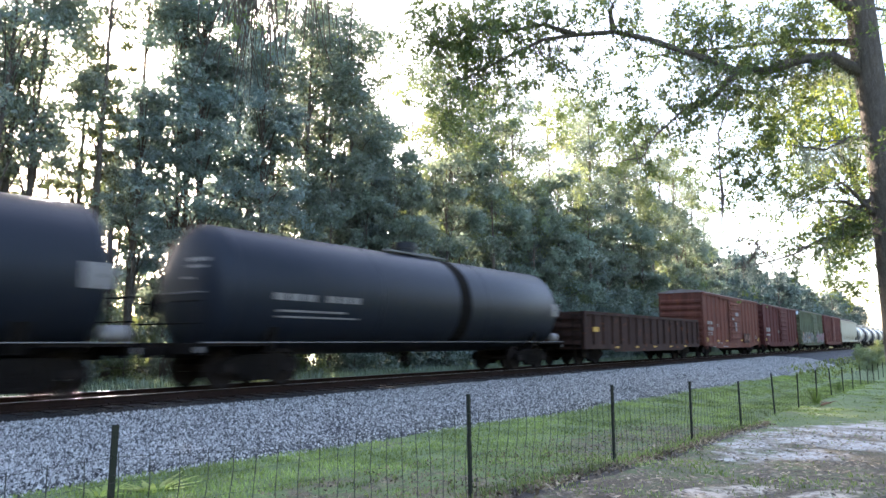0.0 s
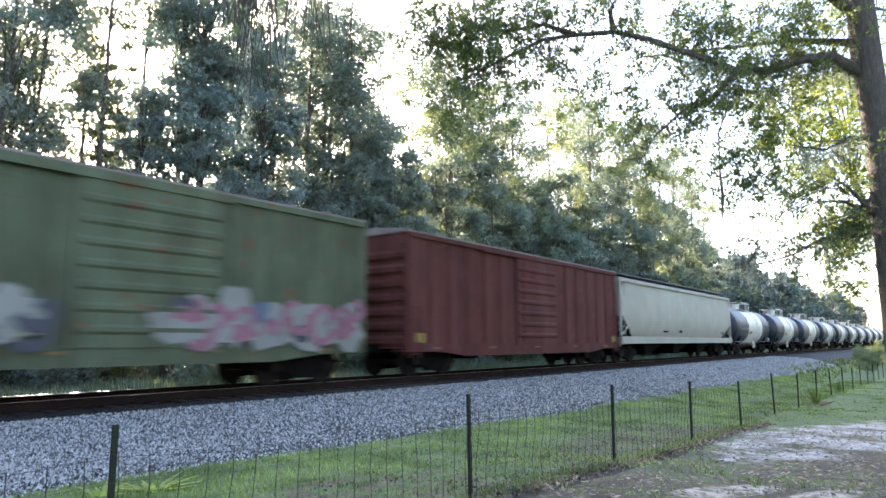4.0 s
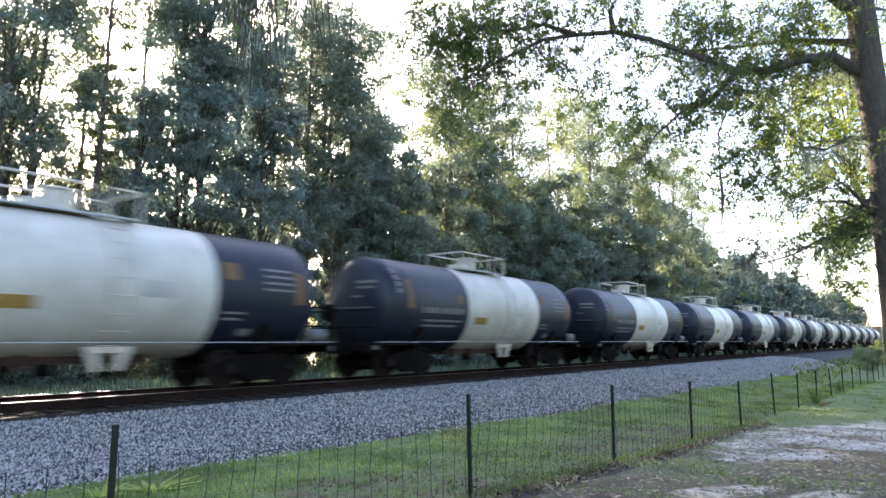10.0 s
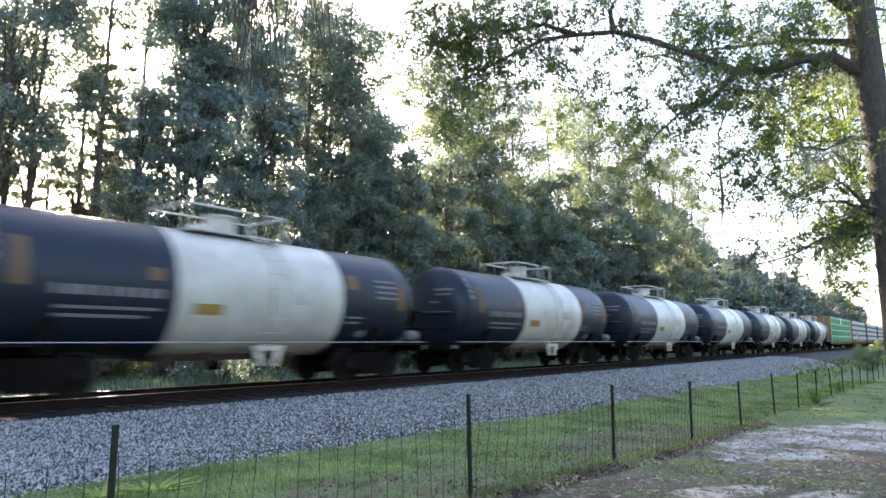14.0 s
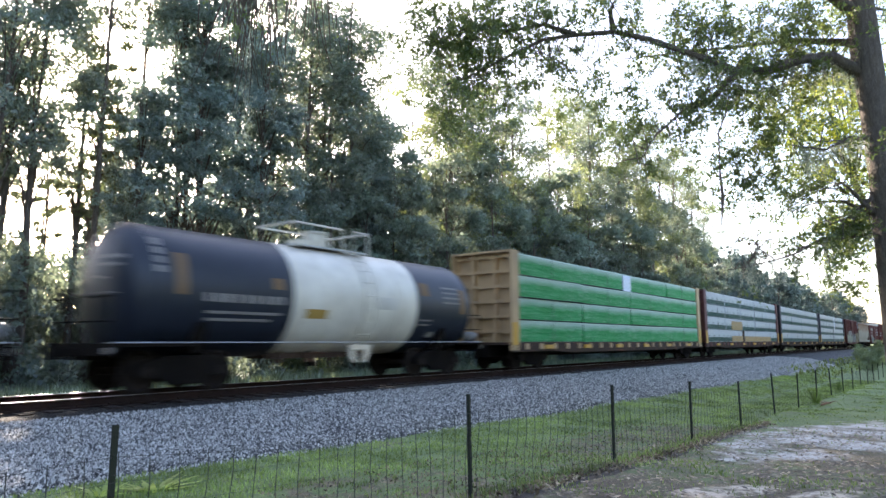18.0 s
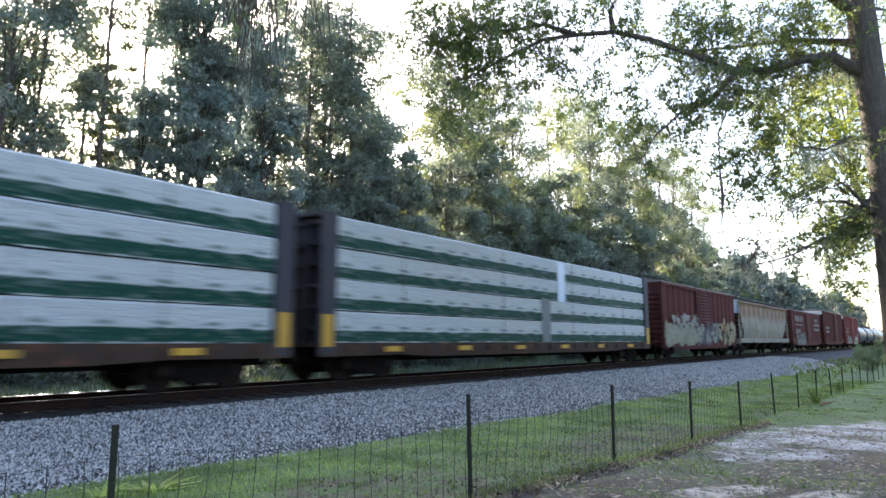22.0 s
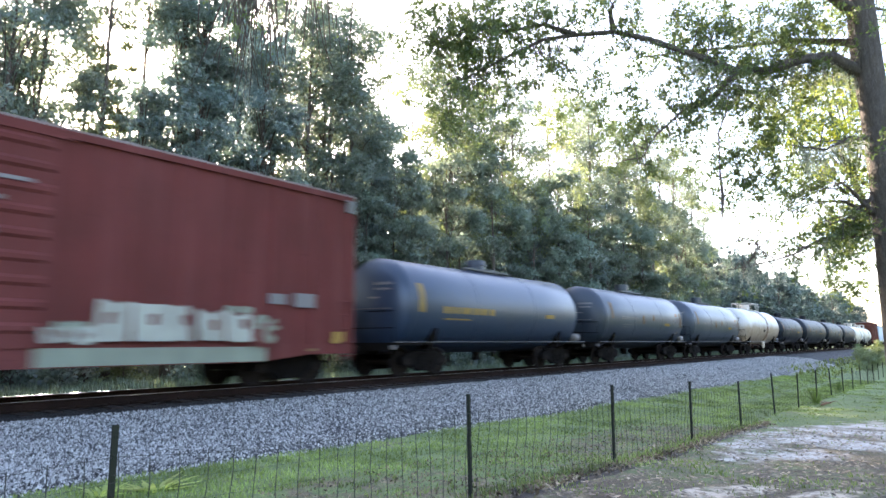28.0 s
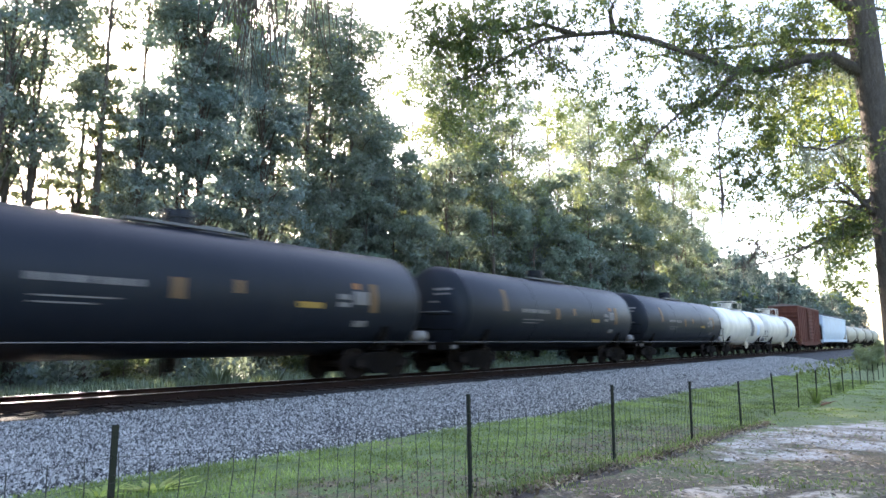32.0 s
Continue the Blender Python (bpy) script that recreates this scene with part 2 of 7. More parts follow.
def wrap_material(name, base, stripe, lo, hi, mark, pitch):
    """Printed plastic wrap on a pack of boards: a stripe along it and a row of plain printed marks; folds show."""
    m, nodes, links = material(name)
    nt, bsdf = m.node_tree, nodes["Principled BSDF"]
    tc = nodes.new("ShaderNodeTexCoord")
    sp = nodes.new("ShaderNodeSeparateXYZ")
    links.new(tc.outputs["Object"], sp.inputs[0])
    wob = nodes.new("ShaderNodeMath")
    wob.operation = "MULTIPLY_ADD"
    wob.inputs[1].default_value = 0.16
    links.new(noise_at(nt, 1.7, 4), wob.inputs[0])
    links.new(sp.outputs[2], wob.inputs[2])

    def band(sock, a, b, soft):
        up, dn = ramp(nt, sock, a - soft, a + soft), ramp(nt, sock, b + soft, b - soft)
        mu = nodes.new("ShaderNodeMath")
        mu.operation = "MULTIPLY"
        links.new(up, mu.inputs[0])
        links.new(dn, mu.inputs[1])
        return mu.outputs[0]
    if not pitch:
        stripe = mixed(nt, ramp(nt, noise_at(nt, 1.5, 5, 0.6, (0.35, 1, 5)), 0.45, 0.75), stripe, mark)
    col = mixed(nt, band(wob.outputs[0], lo + 0.05, hi + 0.05, 0.02 if pitch else 0.13), base, stripe)
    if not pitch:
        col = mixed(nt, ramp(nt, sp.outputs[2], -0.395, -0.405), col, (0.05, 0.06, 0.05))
    if pitch:
        # a row of small dark peaks that stand on the stripe, and a pale and a dark line along the foot
        fx = nodes.new("ShaderNodeMath")
        fx.operation = "PINGPONG"
        fx.inputs[1].default_value = pitch / 2
        links.new(sp.outputs[0], fx.inputs[0])
        taper = nodes.new("ShaderNodeMath")
        taper.operation = "MULTIPLY_ADD"
        taper.inputs[1].default_value = 1.5
        links.new(wob.outputs[0], taper.inputs[0])
        links.new(fx.outputs[0], taper.inputs[2])
        mk = nodes.new("ShaderNodeMath")
        mk.operation = "MULTIPLY"
        links.new(ramp(nt, taper.outputs[0], 0.42, 0.16), mk.inputs[0])
        links.new(band(wob.outputs[0], hi + 0.11, hi + 0.2, 0.03), mk.inputs[1])
        col = mixed(nt, mk.outputs[0], col, mark)
        col = mixed(nt, band(wob.outputs[0], lo - 0.01, lo + 0.02, 0.012), col, (0.2, 0.27, 0.25))
    fold = noise_at(nt, 2.2, 5, 0.65, (0.7, 1, 2.6))
    # paler on the raised folds, a highlight put into the colour
    fold_light = nodes.new("ShaderNodeMath")
    fold_light.operation = "MULTIPLY"
    fold_light.inputs[1].default_value = 0.42
    links.new(ramp(nt, fold, 0.52, 0.85), fold_light.inputs[0])
    col = mixed(nt, fold_light.outputs[0], col, tuple(min(1, c * 1.25 + 0.03) for c in base))
    links.new(col, bsdf.inputs["Base Color"])
    bsdf.inputs["Roughness"].default_value, bsdf.inputs["Specular IOR Level"].default_value = 0.55, 0.12
    bumped(nt, fold, bsdf, 0.9, 0.08)
    return m


M = {
    "ground": ground_material(),
    "stone": stones(),
    "bed": rough_stuff("ballast bed", (0.03, 0.03, 0.03), (0.15, 0.148, 0.144), 9, bump=1.0, dist=0.06),
    "grass": leafy("grass blades", (0.11, 0.17, 0.035), (0.26, 0.32, 0.085), 0.3),
    "pale_weed": leafy("pale weed leaves", (0.34, 0.46, 0.10), (0.56, 0.66, 0.20), 0.45, (0.6, 0.7, 0.15)),
    # bright yellow-green puts the sun on these leaves into their colour
    "sunlit_leaf": leafy("yellow-green leaves coloured as sunlit", (0.17, 0.21, 0.03), (0.40, 0.43, 0.07), 0.65, (0.75, 0.76, 0.10), 0.6),
    "weed": leafy("weed leaves", (0.11, 0.15, 0.10), (0.22, 0.27, 0.18), 0.3),
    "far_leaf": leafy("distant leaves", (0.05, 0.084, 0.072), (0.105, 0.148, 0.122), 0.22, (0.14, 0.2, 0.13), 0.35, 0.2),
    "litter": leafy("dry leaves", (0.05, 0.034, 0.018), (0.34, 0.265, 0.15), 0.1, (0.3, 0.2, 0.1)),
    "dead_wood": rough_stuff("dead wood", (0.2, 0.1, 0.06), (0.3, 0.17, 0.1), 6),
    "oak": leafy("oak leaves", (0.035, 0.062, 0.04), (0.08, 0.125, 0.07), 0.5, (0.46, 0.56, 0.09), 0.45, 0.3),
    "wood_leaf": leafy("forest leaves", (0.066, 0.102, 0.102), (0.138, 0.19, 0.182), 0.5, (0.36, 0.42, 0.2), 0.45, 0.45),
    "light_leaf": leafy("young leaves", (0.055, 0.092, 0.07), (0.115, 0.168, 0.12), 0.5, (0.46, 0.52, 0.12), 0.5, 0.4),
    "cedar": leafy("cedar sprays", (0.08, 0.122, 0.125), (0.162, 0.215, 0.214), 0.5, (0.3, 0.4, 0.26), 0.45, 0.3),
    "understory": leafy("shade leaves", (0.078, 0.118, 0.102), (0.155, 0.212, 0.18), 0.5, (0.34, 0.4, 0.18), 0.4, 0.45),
    "needle": leafy("pine needles", (0.07, 0.085, 0.07), (0.13, 0.145, 0.11), 0.45),
    "moss": leafy("hanging moss", (0.26, 0.27, 0.22), (0.46, 0.46, 0.38), 0.4),
    "bark": rough_stuff("bark", (0.10, 0.08, 0.065), (0.2, 0.17, 0.14), 5, bump=1.0, dist=0.05, stretch=(3, 3, 0.6)),
    "rail": painted("rusty rail", (0.028, 0.015, 0.011), 0.85, (0.014, 0.01, 0.008), 0.7, sheen=0.08),
    "shine": painted("polished rail head", (0.5, 0.5, 0.5), 0.3, amount=0.2, metallic=0.9),
    "dark_bed": rough_stuff("darker ballast around the ties", (0.02, 0.017, 0.015), (0.05, 0.043, 0.038), 9, bump=1.0, dist=0.05),
    "tie": rough_stuff("tie timber", (0.03, 0.021, 0.017), (0.055, 0.04, 0.032), 7, stretch=(6, 0.6, 3)),
    "steel": painted("running gear steel", (0.007, 0.006, 0.0055), 0.9, (0.016, 0.012, 0.009), 0.6, sheen=0.05),
    "wheel": painted("wheel steel", (0.02, 0.014, 0.011), 0.75, (0.01, 0.008, 0.007), 0.5, sheen=0.12),
    "black": painted("black tank paint", (0.009, 0.012, 0.018), 0.42, (0.03, 0.028, 0.027), 0.2, sheen=0.22),
    "navy": painted("blue-black tank paint", (0.009, 0.0125, 0.021), 0.38, (0.036, 0.041, 0.05), 0.2, sheen=0.4),
    "slate": painted("slate blue tank paint", (0.026, 0.037, 0.05), 0.32, (0.05, 0.048, 0.05), 0.25, sheen=0.6),
    "gloss_blue": painted("glossy blue-black tank paint", (0.016, 0.034, 0.066), 0.4, (0.03, 0.03, 0.034), 0.3, sheen=0.6, gloss=0.3),
    "white": painted("white tank paint", (0.66, 0.61, 0.51), 0.36, (0.30, 0.25, 0.185), 0.5, sheen=0.7),
    "cream": painted("cream tank paint", (0.70, 0.64, 0.52), 0.45, (0.46, 0.33, 0.2), 0.7),
    "stained_cream": stained_cream("cream paint turning tan over the lower half"),
    "tan": painted("tan hopper paint", (0.38, 0.345, 0.262), 0.6, (0.24, 0.205, 0.15), 0.4, sheen=0.3),
    "grey": rust_stained("rust-stained grey paint"),
    "pale_blue": painted("pale blue paint", (0.55, 0.66, 0.76), 0.5, (0.4, 0.4, 0.38), 0.35),
    "orange_brown": painted("orange-brown boxcar paint", (0.13, 0.040, 0.025), 0.8, (0.06, 0.028, 0.02), 0.75, rust=0.2, sheen=0.15, fade=0.45),
    "maroon": painted("maroon boxcar paint", (0.088, 0.023, 0.018), 0.8, (0.045, 0.017, 0.014), 0.7, sheen=0.15, fade=0.45),
    "red_brown": painted("red-brown boxcar paint", (0.115, 0.033, 0.026), 0.8, (0.05, 0.021, 0.016), 0.7, rust=0.1, sheen=0.15, fade=0.45),
    "red": painted("brick red boxcar paint", (0.15, 0.037, 0.031), 0.8, (0.09, 0.028, 0.022), 0.65, sheen=0.15, fade=0.45),
    "green": painted("faded green boxcar paint", (0.105, 0.125, 0.07), 0.8, (0.055, 0.05, 0.03), 0.8, rust=0.15, sheen=0.15, fade=0.45),
    "rust_wash": painted("washed-out brown paint", (0.20, 0.12, 0.09), 0.85, (0.07, 0.04, 0.03), 0.7, sheen=0.12),
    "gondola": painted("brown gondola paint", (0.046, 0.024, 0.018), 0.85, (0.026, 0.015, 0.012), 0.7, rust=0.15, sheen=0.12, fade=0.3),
    "tan_frame": painted("tan bulkhead paint", (0.50, 0.33, 0.17), 0.65, (0.25, 0.16, 0.1), 0.5),
    "blue_frame": painted("dark blue bulkhead paint", (0.018, 0.019, 0.03), 0.6, (0.05, 0.035, 0.03), 0.4),
    "red_frame": painted("dull red bulkhead paint", (0.13, 0.035, 0.03), 0.65, (0.12, 0.06, 0.05), 0.5),
    "deck": painted("worn deck edge", (0.055, 0.033, 0.022), 0.8, (0.035, 0.024, 0.018), 0.7, rust=0.2, sheen=0.2),
    "yellow": painted("yellow reflective mark", (0.55, 0.29, 0.02), 0.5, amount=0.25),
    "mark": painted("dull white stencil", (0.215, 0.195, 0.18), 0.7, amount=0.4),
    "ochre": painted("orange-brown reflective mark", (0.2, 0.1, 0.025), 0.7, amount=0.5),
    "stain": painted("grey-brown smudge", (0.42, 0.38, 0.32), 0.6, (0.6, 0.57, 0.5), 0.8),
    "mark_yellow": painted("yellow stencil", (0.36, 0.21, 0.03), 0.7, amount=0.3),
    "galv": painted("galvanised steel", (0.5, 0.5, 0.5), 0.45, amount=0.35, metallic=0.4),
    "roof": painted("weathered roof steel", (0.24, 0.2, 0.18), 0.65, (0.12, 0.07, 0.055), 0.7, metallic=0.1),
    "dark_roof": painted("dark roof walk steel", (0.15, 0.145, 0.14), 0.6, amount=0.4),
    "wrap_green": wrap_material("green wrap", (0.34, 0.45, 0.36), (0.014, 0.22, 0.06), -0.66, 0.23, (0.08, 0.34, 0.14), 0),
    "wrap_white": wrap_material("white wrap with green band", (0.42, 0.435, 0.42), (0.009, 0.050, 0.034), -0.38, -0.07, (0.10, 0.135, 0.115), 1.2),
    "wrap_plain": rough_stuff("pale blue plastic", (0.62, 0.70, 0.82), (0.72, 0.78, 0.86), 3, 0.35, 0.4, 0.03),
    "seam": rough_stuff("grey-blue plastic seam", (0.3, 0.34, 0.36), (0.42, 0.46, 0.48), 3, 0.5, 0.4, 0.03),
    "flap": rough_stuff("loose grey wrapping", (0.16, 0.165, 0.165), (0.24, 0.25, 0.25), 4, 0.6, 0.5, 0.03),
    "lumber": rough_stuff("bare boards", (0.42, 0.28, 0.13), (0.52, 0.37, 0.19), 3, stretch=(0.2, 4, 16)),
    "strap": painted("dark strap", (0.05, 0.05, 0.05), 0.6, amount=0.2),
    "post": painted("fence post paint", (0.02, 0.026, 0.019), 0.8, (0.06, 0.045, 0.03), 0.6, sheen=0.15),
    "wire": painted("fence wire", (0.03, 0.032, 0.024), 0.75, amount=0.4),
    "spray_white": painted("pale spray paint", (0.29, 0.285, 0.25), 0.8, (0.17, 0.15, 0.12), 0.6, sheen=0.15),
    "spray_pale": painted("off-white spray paint", (0.46, 0.46, 0.38), 0.8, (0.2, 0.17, 0.13), 0.6, sheen=0.15),
    "spray_cream": painted("cream spray paint", (0.31, 0.27, 0.17), 0.8, (0.15, 0.11, 0.06), 0.65, sheen=0.15),
    "spray_grey": painted("grey-green spray paint", (0.25, 0.235, 0.165), 0.8, (0.14, 0.13, 0.1), 0.6, sheen=0.15),
    "spray_dark": painted("dark spray paint", (0.05, 0.05, 0.06), 0.7, amount=0.2),
    "spray_pink": painted("pink spray paint", (0.30, 0.12, 0.15), 0.8, amount=0.3),
    "spray_orange": painted("orange spray paint", (0.32, 0.13, 0.035), 0.8, amount=0.3),
    "spray_blue": painted("blue spray paint", (0.10, 0.14, 0.20), 0.8, amount=0.3),
    "spray_mint": painted("pale green spray paint", (0.25, 0.275, 0.2), 0.8, amount=0.35),
}


# ---- mesh tools ----
def linked(ob, parent, label=""):
    ob.parent = parent
    if label:
        ob["label"] = label
    return ob


def finish(name, bm, mats, smooth=False):
    mesh = bpy.data.meshes.new(name)
    if smooth:
        for f in bm.faces:
            f.smooth = True
    bm.to_mesh(mesh)
    bm.free()
    for m in (mats if isinstance(mats, (list, tuple)) else [mats]):
        mesh.materials.append(M[m])
    return mesh


def part(name, bm, mats, parent, label="", smooth=False):
    """One mesh object under a thing or a part."""
    return linked(new(name, finish(name, bm, mats, smooth)), parent, label)


def box(bm, x0, x1, y0, y1, z0, z1, mat=0):
    v = [bm.verts.new((x, y, z)) for x in (x0, x1) for y in (y0, y1) for z in (z0, z1)]
    for idx in ((0, 1, 3, 2), (4, 6, 7, 5), (0, 4, 5, 1), (2, 3, 7, 6), (0, 2, 6, 4), (1, 5, 7, 3)):
        bm.faces.new([v[i] for i in idx]).material_index = mat
    return bm


def boxes(*rows):
    bm = bmesh.new()
    for r in rows:
        box(bm, *r)
    return bm


def prism(bm, outline, y0, y1, axis="y", mat=0):
    """A flat outline of (a, b) pairs given thickness along an axis: y takes (x, z), x takes (y, z)."""
    def at(a, b, c):
        return (a, c, b) if axis == "y" else (c, a, b)
    lo = [bm.verts.new(at(a, b, y0)) for a, b in outline]
    hi = [bm.verts.new(at(a, b, y1)) for a, b in outline]
    n = len(outline)
    bm.faces.new(lo).material_index = mat
    bm.faces.new(hi[::-1]).material_index = mat
    for i in range(n):
        bm.faces.new((lo[i], hi[i], hi[(i + 1) % n], lo[(i + 1) % n])).material_index = mat
    return bm


def tube(bm, pts, radii, n=6, mat=0, caps=True):
    """A round bar through points."""
    pts = [Vector(p) for p in pts]
    if not isinstance(radii, (list, tuple)):
        radii = [radii] * len(pts)
    rings = []
    for i, p in enumerate(pts):
        d = (pts[min(i + 1, len(pts) - 1)] - pts[max(i - 1, 0)]).normalized()
        a = d.cross(Vector((0, 0, 1)) if abs(d.z) < 0.9 else Vector((1, 0, 0))).normalized()
        b = d.cross(a)
        rings.append([bm.verts.new(p + (a * math.cos(k * 2 * math.pi / n) + b * math.sin(k * 2 * math.pi / n)) * radii[i]) for k in range(n)])
    for r0, r1 in zip(rings, rings[1:]):
        for k in range(n):
            bm.faces.new((r0[k], r0[(k + 1) % n], r1[(k + 1) % n], r1[k])).material_index = mat
    if caps and n > 2:
        bm.faces.new(rings[0][::-1]).material_index = mat
        bm.faces.new(rings[-1]).material_index = mat
    return bm


def lathe_x(bm, profile, zc, n=40, mats=None):
    """A body of revolution about a line along x at height zc; profile is (x, radius) from end to end; mats gives each strip's slot."""
    rings = []
    for x, r in profile:
        if r < 1e-4:
            rings.append([bm.verts.new((x, 0, zc))])
        else:
            rings.append([bm.verts.new((x, r * math.cos(k * 2 * math.pi / n), zc + r * math.sin(k * 2 * math.pi / n))) for k in range(n)])
    for i, (r0, r1) in enumerate(zip(rings, rings[1:])):
        for k in range(n):
            a, b = r0[k % len(r0)], r0[(k + 1) % len(r0)]
            c, d = r1[(k + 1) % len(r1)], r1[k % len(r1)]
            vs = list(dict.fromkeys((a, b, c, d)))
            f = bm.faces.new(vs)
            f.material_index = mats[i] if mats else 0
            f.smooth = True
    return bm


def scatter_mesh(name, verts, faces_n, mat):
    """A mesh from arrays: verts (N, k, 3) for N separate pieces of one k-sided face each."""
    n, k = verts.shape[0], faces_n
    mesh = bpy.data.meshes.new(name)
    mesh.vertices.add(n * k)
    mesh.vertices.foreach_set("co", verts.reshape(-1).astype(np.float32))
    mesh.loops.add(n * k)
    mesh.loops.foreach_set("vertex_index", np.arange(n * k, dtype=np.int32))
    mesh.polygons.add(n)
    mesh.polygons.foreach_set("loop_start", np.arange(0, n * k, k, dtype=np.int32))
    mesh.polygons.foreach_set("loop_total", np.full(n, k, dtype=np.int32))
    mesh.materials.append(M[mat])
    mesh.update(calc_edges=True)
    return mesh


def leaf_mesh(name, centres, size, mat, rng, droop=0.3, slim=0.5, spread=0.45, three=False):
    """Many small four-cornered leaves, each turned its own way."""
    n = len(centres)
    d = rng.normal(size=(n, 3))
    d[:, 2] -= droop
    d /= np.linalg.norm(d, axis=1)[:, None]
    o = rng.normal(size=(n, 3))
    w = np.cross(d, o)
    w /= np.linalg.norm(w, axis=1)[:, None] + 1e-9
    up = np.cross(w, d)
    s = size * (1 + spread * rng.uniform(-1, 1, n))[:, None]
    if three:
        v = np.stack([centres - d * s * 0.5 - w * s * slim * 0.35, centres - d * s * 0.2 + w * s * slim * 0.65, centres + d * s * 0.5], axis=1)
        return scatter_mesh(name, v, 3, mat)
    v = np.stack([centres - d * s * 0.5, centres + w * s * slim * 0.5 + up * s * 0.1 - d * s * 0.05,
                  centres + d * s * 0.5 - up * s * 0.05, centres - w * s * slim * 0.5 + up * s * 0.1 - d * s * 0.05], axis=1)
    return scatter_mesh(name, v, 4, mat)


# ---- ground, track ----
def ground_height(x, y):
    """The yard falls a little to the right, the ditch lies behind the track, the woods rise softly."""
    z = np.interp(x, [2, 5.5, 9, 12.5, 16, 19.5, 23, 30, 40, 46, 70], [0.10, 0.04, -0.07, -0.2, -0.3, -0.33, -0.41, -0.5, -0.69, -0.8, -0.95])
    z = z * np.clip((9.5 - y) / 4, 0, 1)
    z = z + 0.05 * np.sin(x * 0.9 + y * 0.5) * np.exp(-(y / 12) ** 2) * 0.5
    back = np.clip((y - 17.5) / 2.5, 0, 1)
    z = z - 0.25 * back + 0.5 * np.clip((y - 24) / 30, 0, 1)
    return z


def ground():
    xs = np.concatenate([[-3000, -600, -120, -50], np.arange(-30, 70, 0.8), np.arange(72, 160, 4), [180, 240, 400, 900, 4000]])
    ys = np.concatenate([[-3000, -600, -100, -40, -20], np.arange(-10, 30, 0.8), [33, 40, 55, 90, 200, 700, 4000]])
    gx, gy = np.meshgrid(xs, ys, indexing="ij")
    gz = ground_height(gx, gy)
    nx, ny = gx.shape
    idx = np.arange(nx * ny).reshape(nx, ny)
    quads = np.stack([idx[:-1, :-1], idx[1:, :-1], idx[1:, 1:], idx[:-1, 1:]], -1).reshape(-1, 4)
    mesh = bpy.data.meshes.new("ground")
    mesh.from_pydata(np.stack([gx, gy, gz], -1).reshape(-1, 3).tolist(), [], quads.tolist())
    mesh.materials.append(M["ground"])
    for p in mesh.polygons:
        p.use_smooth = True
    return tagged(new("ground", mesh), "mown grass yard with bare earth and pale sand", "ground", kind="structure")


ground()


def bed_height(y):
    """The ballast's cross-section: a flat top under the ties and long shoulders."""
    a = abs(y - TRACK_Y)
    return np.interp(a, [0, 1.6, 2.1, 6.5, 7.1], [0.29, 0.29, 0.255, 0.03, -0.07])


def ballast():
    ys = np.array([-7.1, -6.5, -5.2, -4, -3, -2.1, -1.6, -0.9, 0, 0.9, 1.75, 2.3, 3.0, 3.8, 4.6]) + TRACK_Y
    xs = np.concatenate([np.arange(-780, -60, 24), np.arange(-60, 260, 1.5), np.arange(260, 900, 20)])
    bm = bmesh.new()
    rng = np.random.default_rng(4)
    grid = []
    for x in xs:
        row = []
        for j, y in enumerate(ys):
            yy = y + (0.25 * noise.noise((x * 0.25, y, 0)) if j in (0, 1, 2) else 0)
            z = float(bed_height(y)) if j < 12 else float(np.interp(y - TRACK_Y, [2.3, 4.6], [0.26, -0.3]))
            if j < 4:
                z += float(ground_height(x, yy))
            row.append(bm.verts.new((x, yy, z + 0.02 * rng.uniform(-1, 1))))
        grid.append(row)
    for r0, r1 in zip(grid, grid[1:]):
        for j in range(len(ys) - 1):
            bm.faces.new((r0[j], r1[j], r1[j + 1], r0[j + 1])).material_index = 1 if 5 <= j <= 9 else 0
    return tagged(new("ballast", finish("ballast", bm, ["bed", "dark_bed"], True)), "grey crushed-stone ballast under the railway track", "ballast", kind="structure")


ballast()


